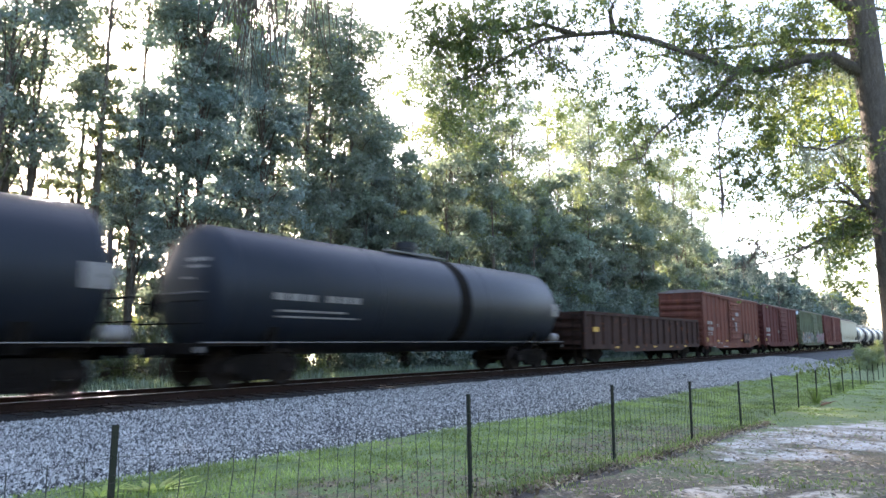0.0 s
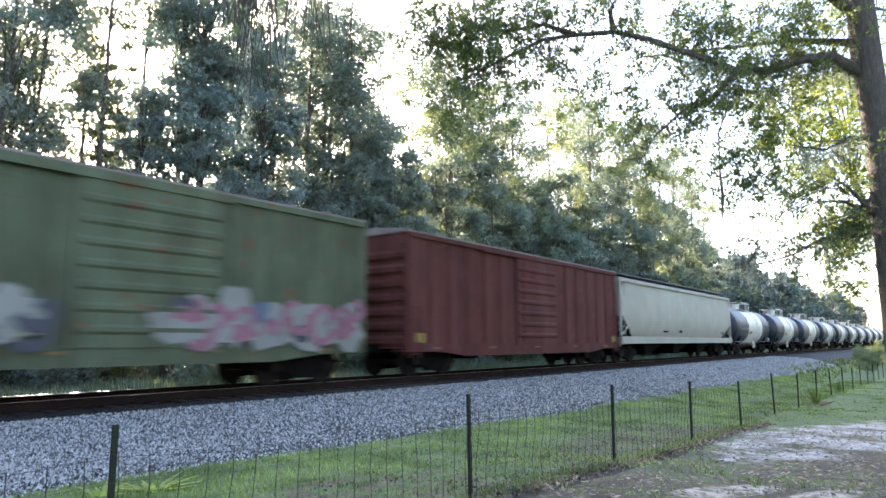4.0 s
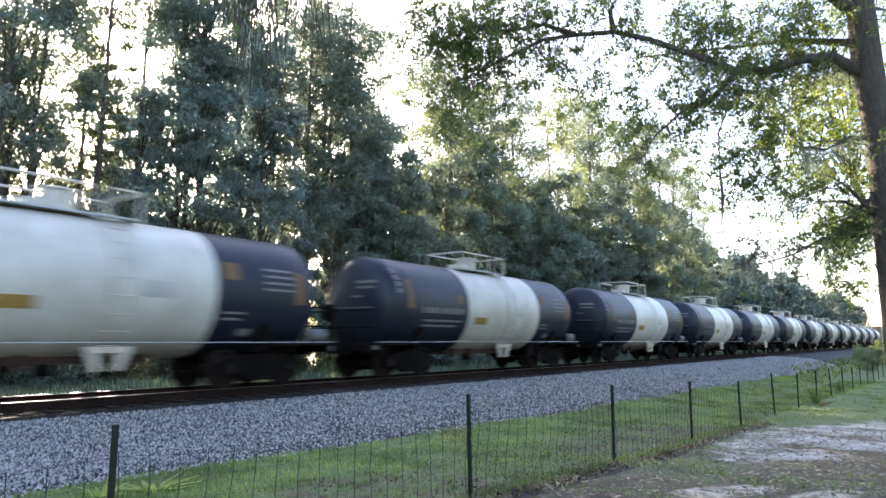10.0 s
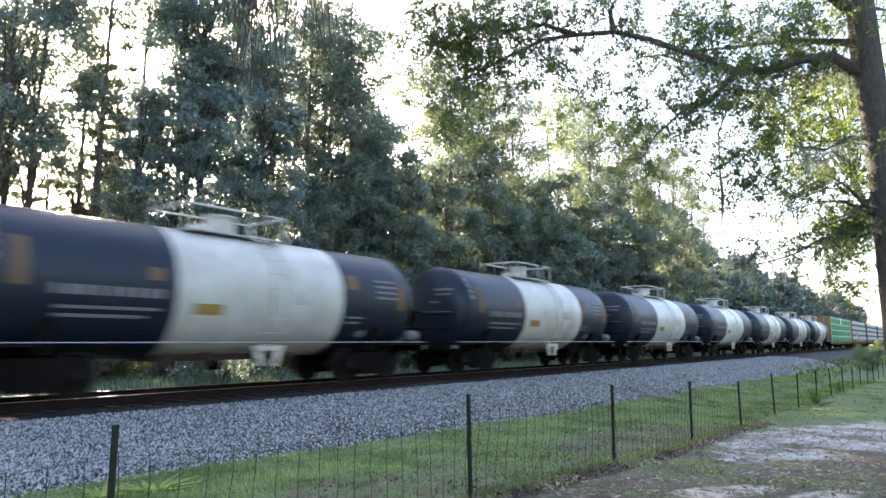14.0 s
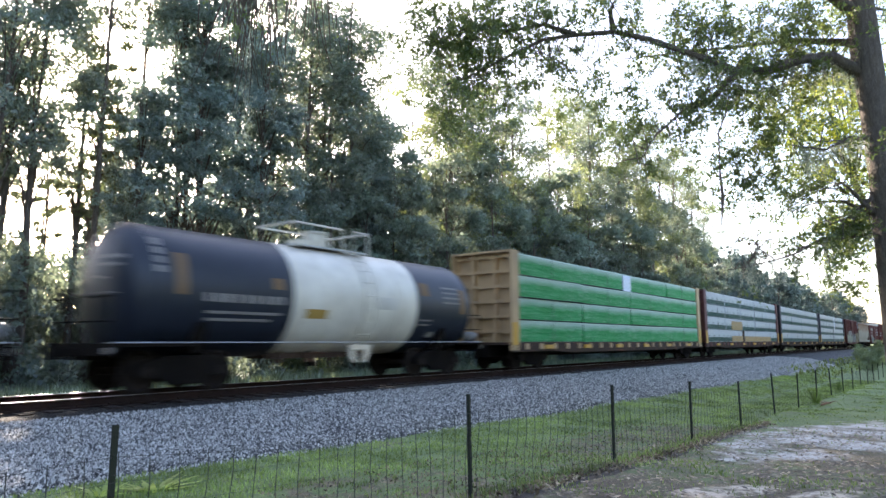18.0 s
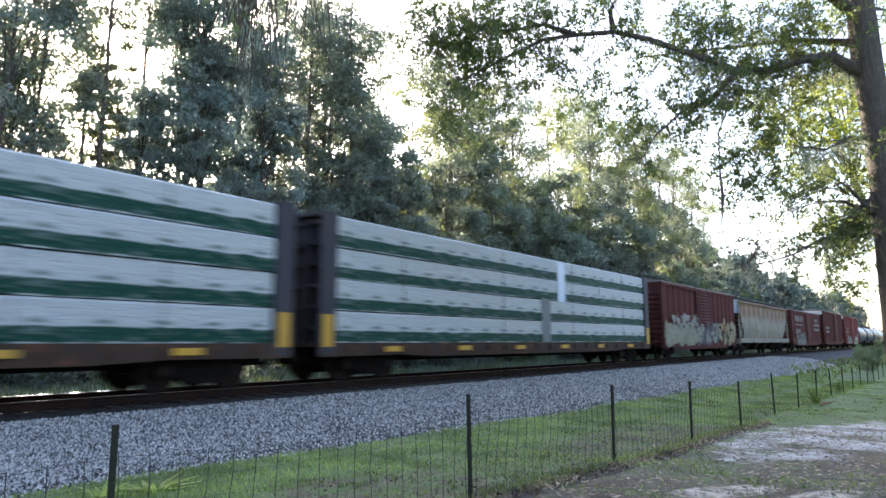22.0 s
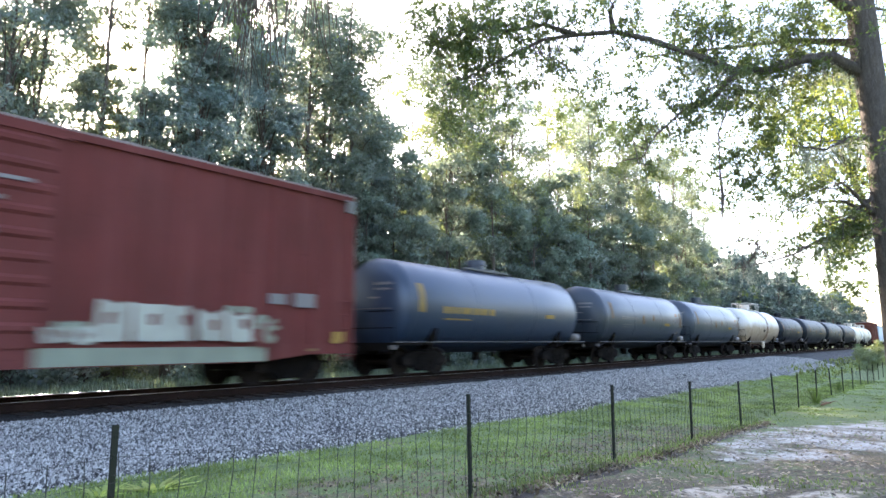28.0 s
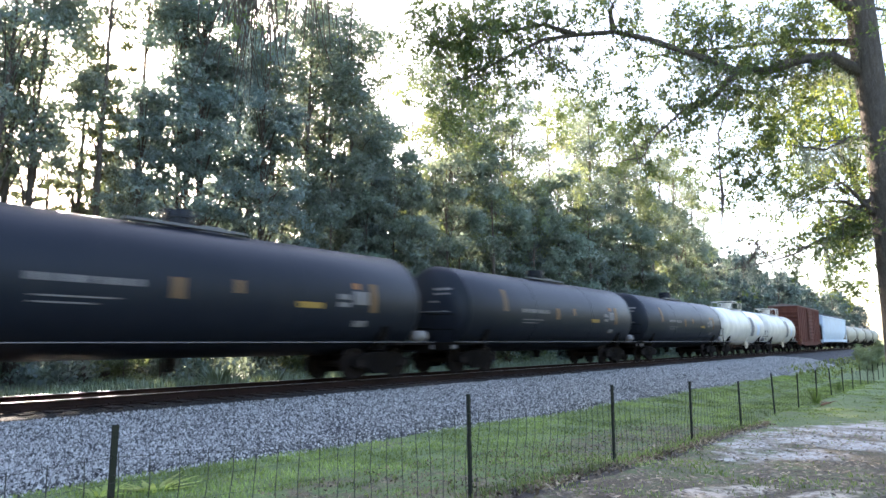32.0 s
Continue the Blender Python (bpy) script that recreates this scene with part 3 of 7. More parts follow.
def ballast_stones():
    """Loose stones over the near shoulder, small faceted lumps."""
    rng = np.random.default_rng(11)
    n = 160000
    x = 2 + 62 * rng.random(n) ** 1.7
    y = rng.uniform(7.1, 12.5, n) - 0.12 * rng.random(n)
    edge = 7.38 + 0.3 * np.sin(x * 0.8) + 0.2 * np.sin(x * 2.3)
    keep = y > edge - 0.25 * rng.random(n) ** 3
    x, y = x[keep], y[keep]
    n = len(x)
    z = bed_height(y) + np.where(y < 10.4, ground_height(x, y), 0)
    r = rng.uniform(0.008, 0.023, n) * (1 + x * 0.013)
    base = np.array([(1, 0, 0), (-0.5, 0.87, 0), (-0.5, -0.87, 0), (0, 0, 1)], float)
    pts = base[None] * (0.65 + 0.7 * rng.random((n, 4, 1))) + rng.normal(0, 0.27, (n, 4, 3))
    ang = rng.uniform(0, 6.28, n)
    c, s = np.cos(ang)[:, None], np.sin(ang)[:, None]
    px, py = pts[:, :, 0] * c - pts[:, :, 1] * s, pts[:, :, 0] * s + pts[:, :, 1] * c
    v = np.stack([px, py, pts[:, :, 2] * 1.15], -1) * r[:, None, None] + np.stack([x, y, z + 0.012], -1)[:, None]
    tri = np.array([(0, 1, 3), (1, 2, 3), (2, 0, 3)])
    faces = (tri[None] + 4 * np.arange(n)[:, None, None]).reshape(-1, 3)
    mesh = bpy.data.meshes.new("ballast_stones")
    mesh.vertices.add(n * 4)
    mesh.vertices.foreach_set("co", v.reshape(-1).astype(np.float32))
    mesh.loops.add(len(faces) * 3)
    mesh.loops.foreach_set("vertex_index", faces.reshape(-1).astype(np.int32))
    mesh.polygons.add(len(faces))
    mesh.polygons.foreach_set("loop_start", np.arange(0, len(faces) * 3, 3, dtype=np.int32))
    mesh.polygons.foreach_set("loop_total", np.full(len(faces), 3, dtype=np.int32))
    mesh.materials.append(M["stone"])
    mesh.update(calc_edges=True)
    return tagged(new("ballast_stones", mesh), "loose grey ballast stones beside the track", "gravel", kind="stuff")


ballast_stones()


def track():
    top = tagged(new("railway_track"), "single railway track with rusty rails on dark timber ties", "railway track", kind="structure")
    top.location = (0, TRACK_Y, RAIL)
    prof = [(-0.075, -0.18), (0.075, -0.18), (0.075, -0.165), (0.012, -0.14), (0.012, -0.045), (0.036, -0.03), (0.036, -0.006), (0.028, 0),
            (-0.028, 0), (-0.036, -0.006), (-0.036, -0.03), (-0.012, -0.045), (-0.012, -0.14), (-0.075, -0.165)]
    for y in (-0.753, 0.753):
        rail = part("rail", prism(bmesh.new(), [(a + y, b) for a, b in prof], -780, 880, "x"), "rail", top)
        part("running_surface", boxes((-780, 880, y - 0.026, y + 0.026, -0.002, 0.003)), "shine", rail, "worn bright rail head")
    tie = finish("tie", boxes((-0.115, 0.115, -1.3, 1.3, -0.36, -0.175)), "tie")
    plate = finish("tie_plate", boxes((-0.09, 0.09, -0.9, -0.6, -0.178, -0.162), (-0.09, 0.09, 0.6, 0.9, -0.178, -0.162),
                                     (-0.08, -0.05, -0.68, -0.65, -0.165, -0.12), (0.05, 0.08, -0.86, -0.83, -0.165, -0.12)), "rail")
    rng = random.Random(5)
    for i in range(300):
        o = linked(new("tie", tie), top)
        o.matrix_basis = pose(-8 + i * 0.52 + rng.uniform(-0.03, 0.03), rng.uniform(-0.06, 0.06), rng.uniform(-0.01, 0.015), 0, 0, rng.uniform(-1.2, 1.2))
        if i < 110:
            linked(new("tie_plate", plate), o)
    return top


track()


# ---- the train: every car is built about its own middle at rail height, x along the track, -y towards the yard ----
TRAIN = []        # (car, where its middle is at 0 s)
STRETCH = 1.025   # the cars' true length over their drawn length


def bogie_meshes():
    w = bmesh.new()
    for y in (-0.75, 0.75):
        s = 1 if y < 0 else -1
        prof = [(y - s * 0.075, 0.40), (y - s * 0.07, 0.457), (y + s * 0.03, 0.462), (y + s * 0.035, 0.485), (y + s * 0.06, 0.485), (y + s * 0.065, 0.40)]
        n = 12
        rings = [[w.verts.new((r * math.cos(k * 2 * math.pi / n), yy, r * math.sin(k * 2 * math.pi / n))) for k in range(n)] for yy, r in
                 [(y - s * 0.03, 0.11), (y - s * 0.02, 0.36)] + prof + [(y + s * 0.02, 0.36), (y + s * 0.03, 0.11)]]
        for a, b in zip(rings, rings[1:]):
            for k in range(n):
                w.faces.new((a[k], a[(k + 1) % n], b[(k + 1) % n], b[k]))
    tube(w, [(0, -1.0, 0), (0, 1.0, 0)], 0.085, 12)
    for y in (-1.03, 1.03):
        tube(w, [(0, y - 0.05, 0), (0, y + 0.05, 0)], 0.13, 10)
        for k in range(3):
            a = k * 2.094
            tube(w, [(0.075 * math.cos(a), y - 0.07 if y < 0 else y, 0.075 * math.sin(a)), (0.075 * math.cos(a), y if y < 0 else y + 0.07, 0.075 * math.sin(a))], 0.02, 5)
    bmesh.ops.recalc_face_normals(w, faces=w.faces)
    side = bmesh.new()
    prism(side, [(-1.15, 0.40), (-1.15, 0.60), (-0.95, 0.70), (-0.45, 0.80), (0.45, 0.80), (0.95, 0.70), (1.15, 0.60), (1.15, 0.40), (1.0, 0.40),
                 (0.98, 0.56), (0.78, 0.56), (0.74, 0.42), (0.42, 0.18), (-0.42, 0.18), (-0.74, 0.42), (-0.78, 0.56), (-0.98, 0.56), (-1.0, 0.40)], -0.07, 0.07)
    box(side, -0.3, 0.3, -0.10, 0.10, 0.2, 0.27)
    box(side, -0.4, -0.33, -0.095, 0.095, 0.2, 0.72)
    box(side, 0.33, 0.4, -0.095, 0.095, 0.2, 0.72)
    spring = bmesh.new()
    for x in (-0.2, 0, 0.2):
        for k in range(4):
            tube(spring, [(x, -0.10, 0.31 + k * 0.075), (x, 0.10, 0.31 + k * 0.075)], 0.075, 6)
    bolster = boxes((-0.2, 0.2, -1.1, 1.1, 0.55, 0.75), (-0.15, 0.15, -0.25, 0.25, 0.75, 0.86))
    return {"wheel": finish("wheelset", w, "wheel"), "side": finish("side_frame", side, "steel"), "spring": finish("spring", spring, "steel"),
            "bolster": finish("bogie", bolster, "steel")}


BOGIE = bogie_meshes()


def bogie(car, x):
    b = linked(new("bogie", BOGIE["bolster"]), car)
    b.location = (x, 0, 0)
    for y in (-1.0, 1.0):
        linked(new("side_frame", BOGIE["side"]), b).location = (0, y, 0)
        tagged(linked(new("spring_nest", BOGIE["spring"]), b), kind="stuff").location = (0, y, 0)
    for dx in (-0.89, 0.89):
        wh = linked(new("wheelset", BOGIE["wheel"]), b)
        wh.location = (dx, 0, 0.457)


def coupler(car, x, way, reach):
    bm = bmesh.new()
    box(bm, min(x, x + way * reach), max(x, x + way * reach), -0.08, 0.08, 0.80, 0.96)
    xe = x + way * reach
    prism(bm, [(xe - 0.12, 0.74), (xe + 0.12, 0.74), (xe + 0.14, 1.0), (xe - 0.14, 1.0)], -0.14, 0.12)
    tube(bm, [(x, 0.35, 0.8), (x + way * reach * 0.6, 0.3, 0.55), (xe, 0.25, 0.5)], 0.03, 6)
    part("coupler", bm, "steel", car)


def ladder(car, x, y0, y1, z0, z1, mat="steel", step=0.36, along="y"):
    """Two stiles with rungs; along says which way the rungs run."""
    bm = bmesh.new()
    ends = [(x, y0), (x, y1)] if along == "y" else [(y0, x), (y1, x)]
    for a, b in ends:
        tube(bm, [(a, b, z0), (a, b, z1)], 0.022, 5)
    z = z0 + 0.12
    while z < z1:
        tube(bm, [(*ends[0], z), (*ends[1], z)], 0.016, 5)
        z += step
    part("ladder", bm, mat, car)


def placed(car, u, label, category, group="cars of the freight train"):
    u = u * 1.031 - 0.17
    tagged(car, label, category, group)
    car.location = (u, TRACK_Y, RAIL)
    TRAIN.append((car, u))
    return car


def bars(name, car, rows, y, mat, label):
    """Unreadable lettering as plain bars on the yard side; rows are (x0, x1, z0, z1)."""
    for a, b, c, d in rows:
        part(name, boxes((a, b, y - 0.004, y + 0.01, c, d)), mat, car, label)


def letters(x0, x1, z0, z1, n, seed):
    """A run of n letter-sized bars of uneven width."""
    rng = random.Random(seed)
    step = (x1 - x0) / n
    return [(x0 + step * i, x0 + step * (i + rng.uniform(0.5, 0.85)), z0, z1) for i in range(n)]


def curved_bars(car, rows, radius, zc, mat, label, name="lettering"):
    """The same on a tank's round side."""
    for x0, x1, z0, z1 in rows:
        bm = bmesh.new()
        a0, a1 = math.asin(max(-1, (z0 - zc) / radius)), math.asin(min(1, (z1 - zc) / radius))
        steps = 3 + int((a1 - a0) * 9)
        loop = []
        for k in range(steps + 1):
            a = a0 + (a1 - a0) * k / steps
            loop.append([(bm.verts.new((x, -(radius + d) * math.cos(a), zc + (radius + d) * math.sin(a)))) for x in (x0, x1) for d in (-0.01, 0.006)])
        for p, q in zip(loop, loop[1:]):
            for i, j in ((0, 1), (1, 3), (3, 2), (2, 0)):
                bm.faces.new((p[i], p[j], q[j], q[i]))
        bm.faces.new((loop[0][0], loop[0][1], loop[0][3], loop[0][2]))
        bm.faces.new((loop[-1][2], loop[-1][3], loop[-1][1], loop[-1][0]))
        part(name, bm, mat, car, label)


def head_bars(car, rows, h, r, zc, mat, label, name="head_lettering"):
    """Lettering on the round front head of a tank; rows are (y0, y1, z0, z1)."""
    def skin(y, z):
        f = min(math.hypot(y, z - zc) / r, 1.0) ** 1.25
        return -h + 0.5 - 0.5 * math.sqrt(max(0.0, 1 - f * f))
    for y0, y1, z0, z1 in rows:
        bm = bmesh.new()
        loop = []
        for k in range(7):
            y = y0 + (y1 - y0) * k / 6
            loop.append([bm.verts.new((skin(y, z) - d, y, z)) for z in (z0, z1) for d in (-0.02, 0.012)])
        for p, q in zip(loop, loop[1:]):
            for i, j in ((0, 1), (1, 3), (3, 2), (2, 0)):
                bm.faces.new((p[i], p[j], q[j], q[i]))
        part(name, bm, mat, car, label)


def tank_car(length, r, top, coats, text="mark", platform=False, hood=True, marks=(), walk_rail=True, head_text="mark"):
    """A tank car. length is from head to head; coats are (where along it, colour) for bands that begin there, 0 to 1."""
    car = new("tank_car")
    h, zc = length / 2, top - r
    mats = list(dict.fromkeys(c for _, c in coats))
    cyl = h - 0.5
    prof, slots = [], []
    for k in range(7):
        a = k / 6 * math.pi / 2
        prof.append((-h + 0.5 - 0.5 * math.cos(a), r * math.sin(a) ** 0.8 if k else 0.0))
        slots.append(mats.index(coats[0][1]))
    slots.pop()
    cuts = [-cyl] + [-h + length * w for w, _ in coats[1:]] + [cyl]
    for (w, c), a, b in zip(coats, cuts, cuts[1:]):
        for k in range(1, 5):
            prof.append((a + (b - a) * k / 4, r))
            slots.append(mats.index(c))
    for k in range(1, 7):
        a = k / 6 * math.pi / 2
        prof.append((cyl + 0.5 * math.sin(a), r * math.cos(a) ** 0.8 if k < 6 else 0.0))
        slots.append(mats.index(coats[-1][1]))
    part("shell", lathe_x(bmesh.new(), prof, zc, 44, slots), mats, car)
    # weld seams and straps round the shell
    for x in (-cyl, -cyl * 0.36, cyl * 0.36, cyl):
        seam = bmesh.new()
        lathe_x(seam, [(x - 0.03, r - 0.01), (x - 0.02, r + 0.008), (x + 0.02, r + 0.008), (x + 0.03, r - 0.01)], zc, 44)
        here = [c for w, c in coats if x >= -h + length * w - 0.01][-1] if x > -cyl else coats[0][1]
        part("seam", seam, here, car)
    end = h + 0.30
    for s in (-1, 1):
        part("stub_sill", boxes((min(s * end, s * (h - 2.5)), max(s * end, s * (h - 2.5)), -0.25, 0.25, 0.72, 1.0)), "steel", car)
        part("end_platform", boxes((min(s * end, s * (h - 1.5)), max(s * end, s * (h - 1.5)), -1.45, 1.45, 1.0, 1.06),
                                   (min(s * end, s * (end - 0.1)), max(s * end, s * (end - 0.1)), -1.42, 1.42, 0.82, 1.02)), "steel", car)
        sad = bmesh.new()
        prism(sad, [(-1.2, 0.86), (1.2, 0.86), (1.36, zc - 0.7), (1.1, max(zc - 1.0, 1.1)), (0.6, 0.92), (-0.6, 0.92), (-1.1, max(zc - 1.0, 1.1)), (-1.36, zc - 0.7)],
              s * (h - 1.7) - 0.13, s * (h - 1.7) + 0.13, "x")
        part("saddle", sad, "steel", car)
        bogie(car, s * (h - 1.55))
        coupler(car, s * end, s, 0.42)
        rail = bmesh.new()
        for y in (-1.4, 1.4):
            tube(rail, [(s * end, y, 1.05), (s * end, y, 2.0), (s * end, y * 0.2, 2.0)], 0.022, 6)
        tube(rail, [(s * end, -1.4, 1.5), (s * end, 1.4, 1.5)], 0.018, 5)
        part("end_handrail", rail, "steel", car)
        if s > 0:
            tank = bmesh.new()
            tube(tank, [(h - 0.25, -1.15, 1.26), (h - 0.2, -1.15, 1.26), (h + 0.22, -1.15, 1.26), (h + 0.27, -1.15, 1.26)], [0.1, 0.17, 0.17, 0.1], 12)
            part("air_reservoir", tank, "dark_roof" if platform else "mark", car, smooth=True)
        part("reflector", boxes((s * end - 0.02, s * end + 0.02, -1.47, -1.3, 0.86, 0.98)), "mark", car, "small white reflector")
    if walk_rail:
        bm = bmesh.new()
        tube(bm, [(-end, -1.47, 1.08), (end, -1.47, 1.08)], 0.012, 6)
        part("side_rail", bm, "galv" if platform else "mark", car)
    # fittings on top
    bm = bmesh.new()
    tube(bm, [(0, 0, top - 0.1), (0, 0, top + 0.44)], 0.36, 18)
    tube(bm, [(0, 0, top + (0.44 if platform else 0.24)), (0, 0, top + (0.49 if platform else 0.28))], 0.40, 18)
    mid = [c for w, c in coats if w <= 0.5][-1]
    part("manway", bm, mid, car)
    if platform:
        part("platform", boxes((-1.35, 1.35, -0.75, 0.75, top - 0.06, top - 0.02)), "galv", car)
        for y in (-0.78, 0.78):
            for x0, x1 in ((-1.35, 0.35), (0.75, 1.35)):
                rb = bmesh.new()
                tube(rb, [(x0, y, top - 0.12), (x0, y, top + 0.55), (x1, y, top + 0.55), (x1, y, top - 0.12)], 0.032, 6)
                part("railing", rb, "white", car, "white tube railing")
        for x in (-1.35, 1.35):
            part("end_railing", tube(bmesh.new(), [(x, -0.78, top + 0.55), (x, 0.78, top + 0.55)], 0.032, 6), "white", car)
        part("valve_box", boxes((-0.75, -0.30, -0.3, 0.3, top - 0.05, top + 0.2)), "white", car)
        vb = bmesh.new()
        prism(vb, [(0.25, 1.0), (1.15, 1.0), (0.95, 0.52), (0.83, 0.52), (0.88, 0.88), (0.5, 0.88), (0.55, 0.52), (0.43, 0.52)], -1.2, -1.12)
        part("step_bracket", vb, "cream", car, "cream step bracket under the side rail")
        bm = bmesh.new()
        for x in (0.5, 0.9):
            pts = [(x, -(r + 0.10) * math.cos(a), zc + (r + 0.10) * math.sin(a)) for a in [k * 0.22 - 0.9 for k in range(11)]]
            tube(bm, pts, 0.02, 5)
        for k in range(10):
            a = k * 0.235 - 0.85
            p = (-(r + 0.10) * math.cos(a), zc + (r + 0.10) * math.sin(a))
            tube(bm, [(0.5, *p), (0.9, *p)], 0.014, 5)
        part("side_ladder", bm, mid, car)
    else:
        part("top_walkway", boxes((-1.5, 1.5, -0.6, -0.4, top - 0.03, top + 0.03), (-1.5, 1.5, 0.4, 0.6, top - 0.03, top + 0.03)), "dark_roof", car)
        if hood:
            part("valve_hood", boxes((0.5, 1.1, -0.25, 0.25, top - 0.05, top + 0.14)), "dark_roof", car)
    if platform:
        part("belly_frame", boxes((-1.9, 1.9, -0.5, 0.5, zc - r - 0.06, zc - r + 0.1)), "deck", car)
        for x in (-1.6, -0.6, 1.5):
            part("hanger", boxes((x - 0.09, x + 0.09, -0.62, -0.5, 0.55, 1.05)), "deck", car)
    bm = bmesh.new()
    tube(bm, [(0, 0, zc - r + 0.05), (0, 0, zc - r - 0.28)], [0.2, 0.12], 12)
    tube(bm, [(-0.18, 0, zc - r - 0.22), (0.18, 0, zc - r - 0.22)], 0.09, 10)
    part("bottom_outlet", bm, "steel", car)
    for mat, rows, label in marks:
        curved_bars(car, rows, r, zc, mat, label)
    if head_text:
        head_bars(car, [(-0.95, -0.25, zc + 0.62, zc + 0.70), (-0.9, -0.3, zc + 0.46, zc + 0.52), (-0.5, -0.1, zc + 0.2, zc + 0.25)], h, r, zc, head_text, "dull white stencil lines")
        step = bmesh.new()
        tube(step, [(-h + 0.02, -0.95, zc - 0.12), (-h - 0.06, -0.8, zc - 0.12), (-h - 0.06, 0.8, zc - 0.12), (-h + 0.02, 0.95, zc - 0.12)], 0.018, 6)
        part("head_grab_iron", step, "dark_roof", car)
        brake = bmesh.new()
        tube(brake, [(-end - 0.02, 0.55, 1.95), (-end - 0.07, 0.55, 1.95)], 0.28, 14)
        tube(brake, [(-end + 0.05, 0.55, 1.05), (-end + 0.05, 0.55, 1.95)], 0.05, 6)
        part("hand_brake", brake, "steel", car)
    return car


def boxcar(length, eave, colour, door=(-1.5, 1.5), rib=1.0, roofmat="roof", ends="fold", sill=0.62):
    """A boxcar with posts outside, a corrugated sliding door and folded ends."""
    car = new("boxcar")
    h, w = length / 2, 1.47
    base = 0.78
    shell = bmesh.new()
    box(shell, -h + 0.06, h - 0.06, -w + 0.05, w - 0.05, base + 0.1, eave)
    part("body", shell, colour, car)
    for s in (-1, 1):
        b = bmesh.new()
        y0, y1 = (s * w - 0.02, s * w + 0.02)
        prism(b, [(-h, base), (-h, base + 0.25), (h, base + 0.25), (h, base), (h - 1.5, base), (h - 3.0, sill), (-h + 3.0, sill), (-h + 1.5, base)], y0, y1)
        part("side_sill", b, colour, car)
        c = bmesh.new()
        box(c, -h, h, min(s * (w - 0.04), s * (w + 0.03)), max(s * (w - 0.04), s * (w + 0.03)), eave - 0.14, eave + 0.02)
        part("roof_rail", c, colour, car)
    post_bm = bmesh.new()
    zs = (base + 0.22, eave - 0.12)
    lo = [(-0.12, 0), (-0.06, -0.055), (0.06, -0.055), (0.12, 0)]
    va = [post_bm.verts.new((a, b, zs[0])) for a, b in lo]
    vb = [post_bm.verts.new((a, b, zs[1])) for a, b in lo]
    for i in range(3):
        post_bm.faces.new((va[i], va[i + 1], vb[i + 1], vb[i]))
    post_bm.faces.new(va[::-1])
    post_bm.faces.new(vb)
    post = finish("side_post", post_bm, colour)
    x = -h + 0.12
    xs = []
    n = max(int((length - 0.24) / rib), 4)
    for i in range(n + 1):
        x = -h + 0.12 + (length - 0.24) * i / n
        if not (door[0] - 0.15 < x < door[1] + 0.15):
            xs.append(x)
    for x in xs:
        for s in (1, -1):
            o = linked(new("side_post", post), car)
            o.matrix_basis = pose(x, -s * (w - 0.05), 0, 0, 0, 0 if s == 1 else 180)
    # door
    for s in (-1, 1):
        d = bmesh.new()
        y = s * (w + 0.0)
        box(d, door[0], door[1], min(y, y + s * 0.05), max(y, y + s * 0.05), base + 0.2, eave - 0.2)
        dp = part("door", d, colour, car)
        k = 0
        z = base + 0.45
        while z < eave - 0.4:
            rb = bmesh.new()
            yy = y + s * 0.05
            prism(rb, [(yy, z), (yy + s * 0.045, z + 0.06), (yy + s * 0.045, z + 0.14), (yy, z + 0.2)], door[0] + 0.12, door[1] - 0.12, "x")
            part("door_rib", rb, colour, dp)
            z += 0.42 if ends == "fold" else 0.2
        bm = bmesh.new()
        tube(bm, [(door[0] + 0.35, y + s * 0.09, base + 0.3), (door[0] + 0.35, y + s * 0.09, eave - 0.3)], 0.025, 6)
        part("lock_rod", bm, colour, dp)
        part("door_track", boxes((door[0] - 2.4 if s else 0, door[1] + 0.2, min(y, y + s * 0.09), max(y, y + s * 0.09), eave - 0.2, eave - 0.15)), colour, car)
    # ends with deep horizontal folds
    for s in (-1, 1):
        for y0 in (-w, w - 0.09):
            part("end_post", boxes((min(s * h, s * (h - 0.1)), max(s * h, s * (h - 0.1)), y0, y0 + 0.09, base, eave)), colour, car)
        step = 0.44 if ends == "fold" else 0.28
        z = base + 0.15
        while z < eave - 0.5:
            bm = bmesh.new()
            xe = s * (h - 0.06)
            vs = [(0, z), (s * 0.09, z + step * 0.25), (s * 0.09, z + step * 0.55), (0, z + step * 0.8)]
            lo_, hi_ = [], []
            for dx, zz in vs:
                tap = 1.0 if dx else 1.06
                lo_.append(bm.verts.new((xe + dx, -w * 0.88 * tap, zz)))
                hi_.append(bm.verts.new((xe + dx, w * 0.88 * tap, zz)))
            for i in range(3):
                bm.faces.new((lo_[i], hi_[i], hi_[i + 1], lo_[i + 1]))
            bm.faces.new(lo_)
            bm.faces.new(hi_[::-1])
            part("end_fold", bm, colour, car)
            z += step
        ladder(car, s * (h + 0.06), -w + 0.05, -w + 0.48, 0.7, eave - 0.2, colour)
        bogie(car, s * (h - 1.75))
        coupler(car, s * h, s, 0.72)
        ladder(car, -w - 0.06, s * (h - 0.1) if s < 0 else h - 0.5, s * (h - 0.5) if s < 0 else h - 0.1, 0.6, 2.2, colour, along="x")
        bars("placard", car, [(s * (h - 0.55) - 0.2, s * (h - 0.55) + 0.2, 1.05, 1.35)], -w - 0.05, "mark_yellow", "small yellow panel")
    roof = bmesh.new()
    prism(roof, [(-w - 0.03, eave), (-w - 0.03, eave + 0.05), (0, eave + 0.24), (w + 0.03, eave + 0.05), (w + 0.03, eave)], -h - 0.02, h + 0.02, "x")
    rf = part("roof", roof, roofmat, car)
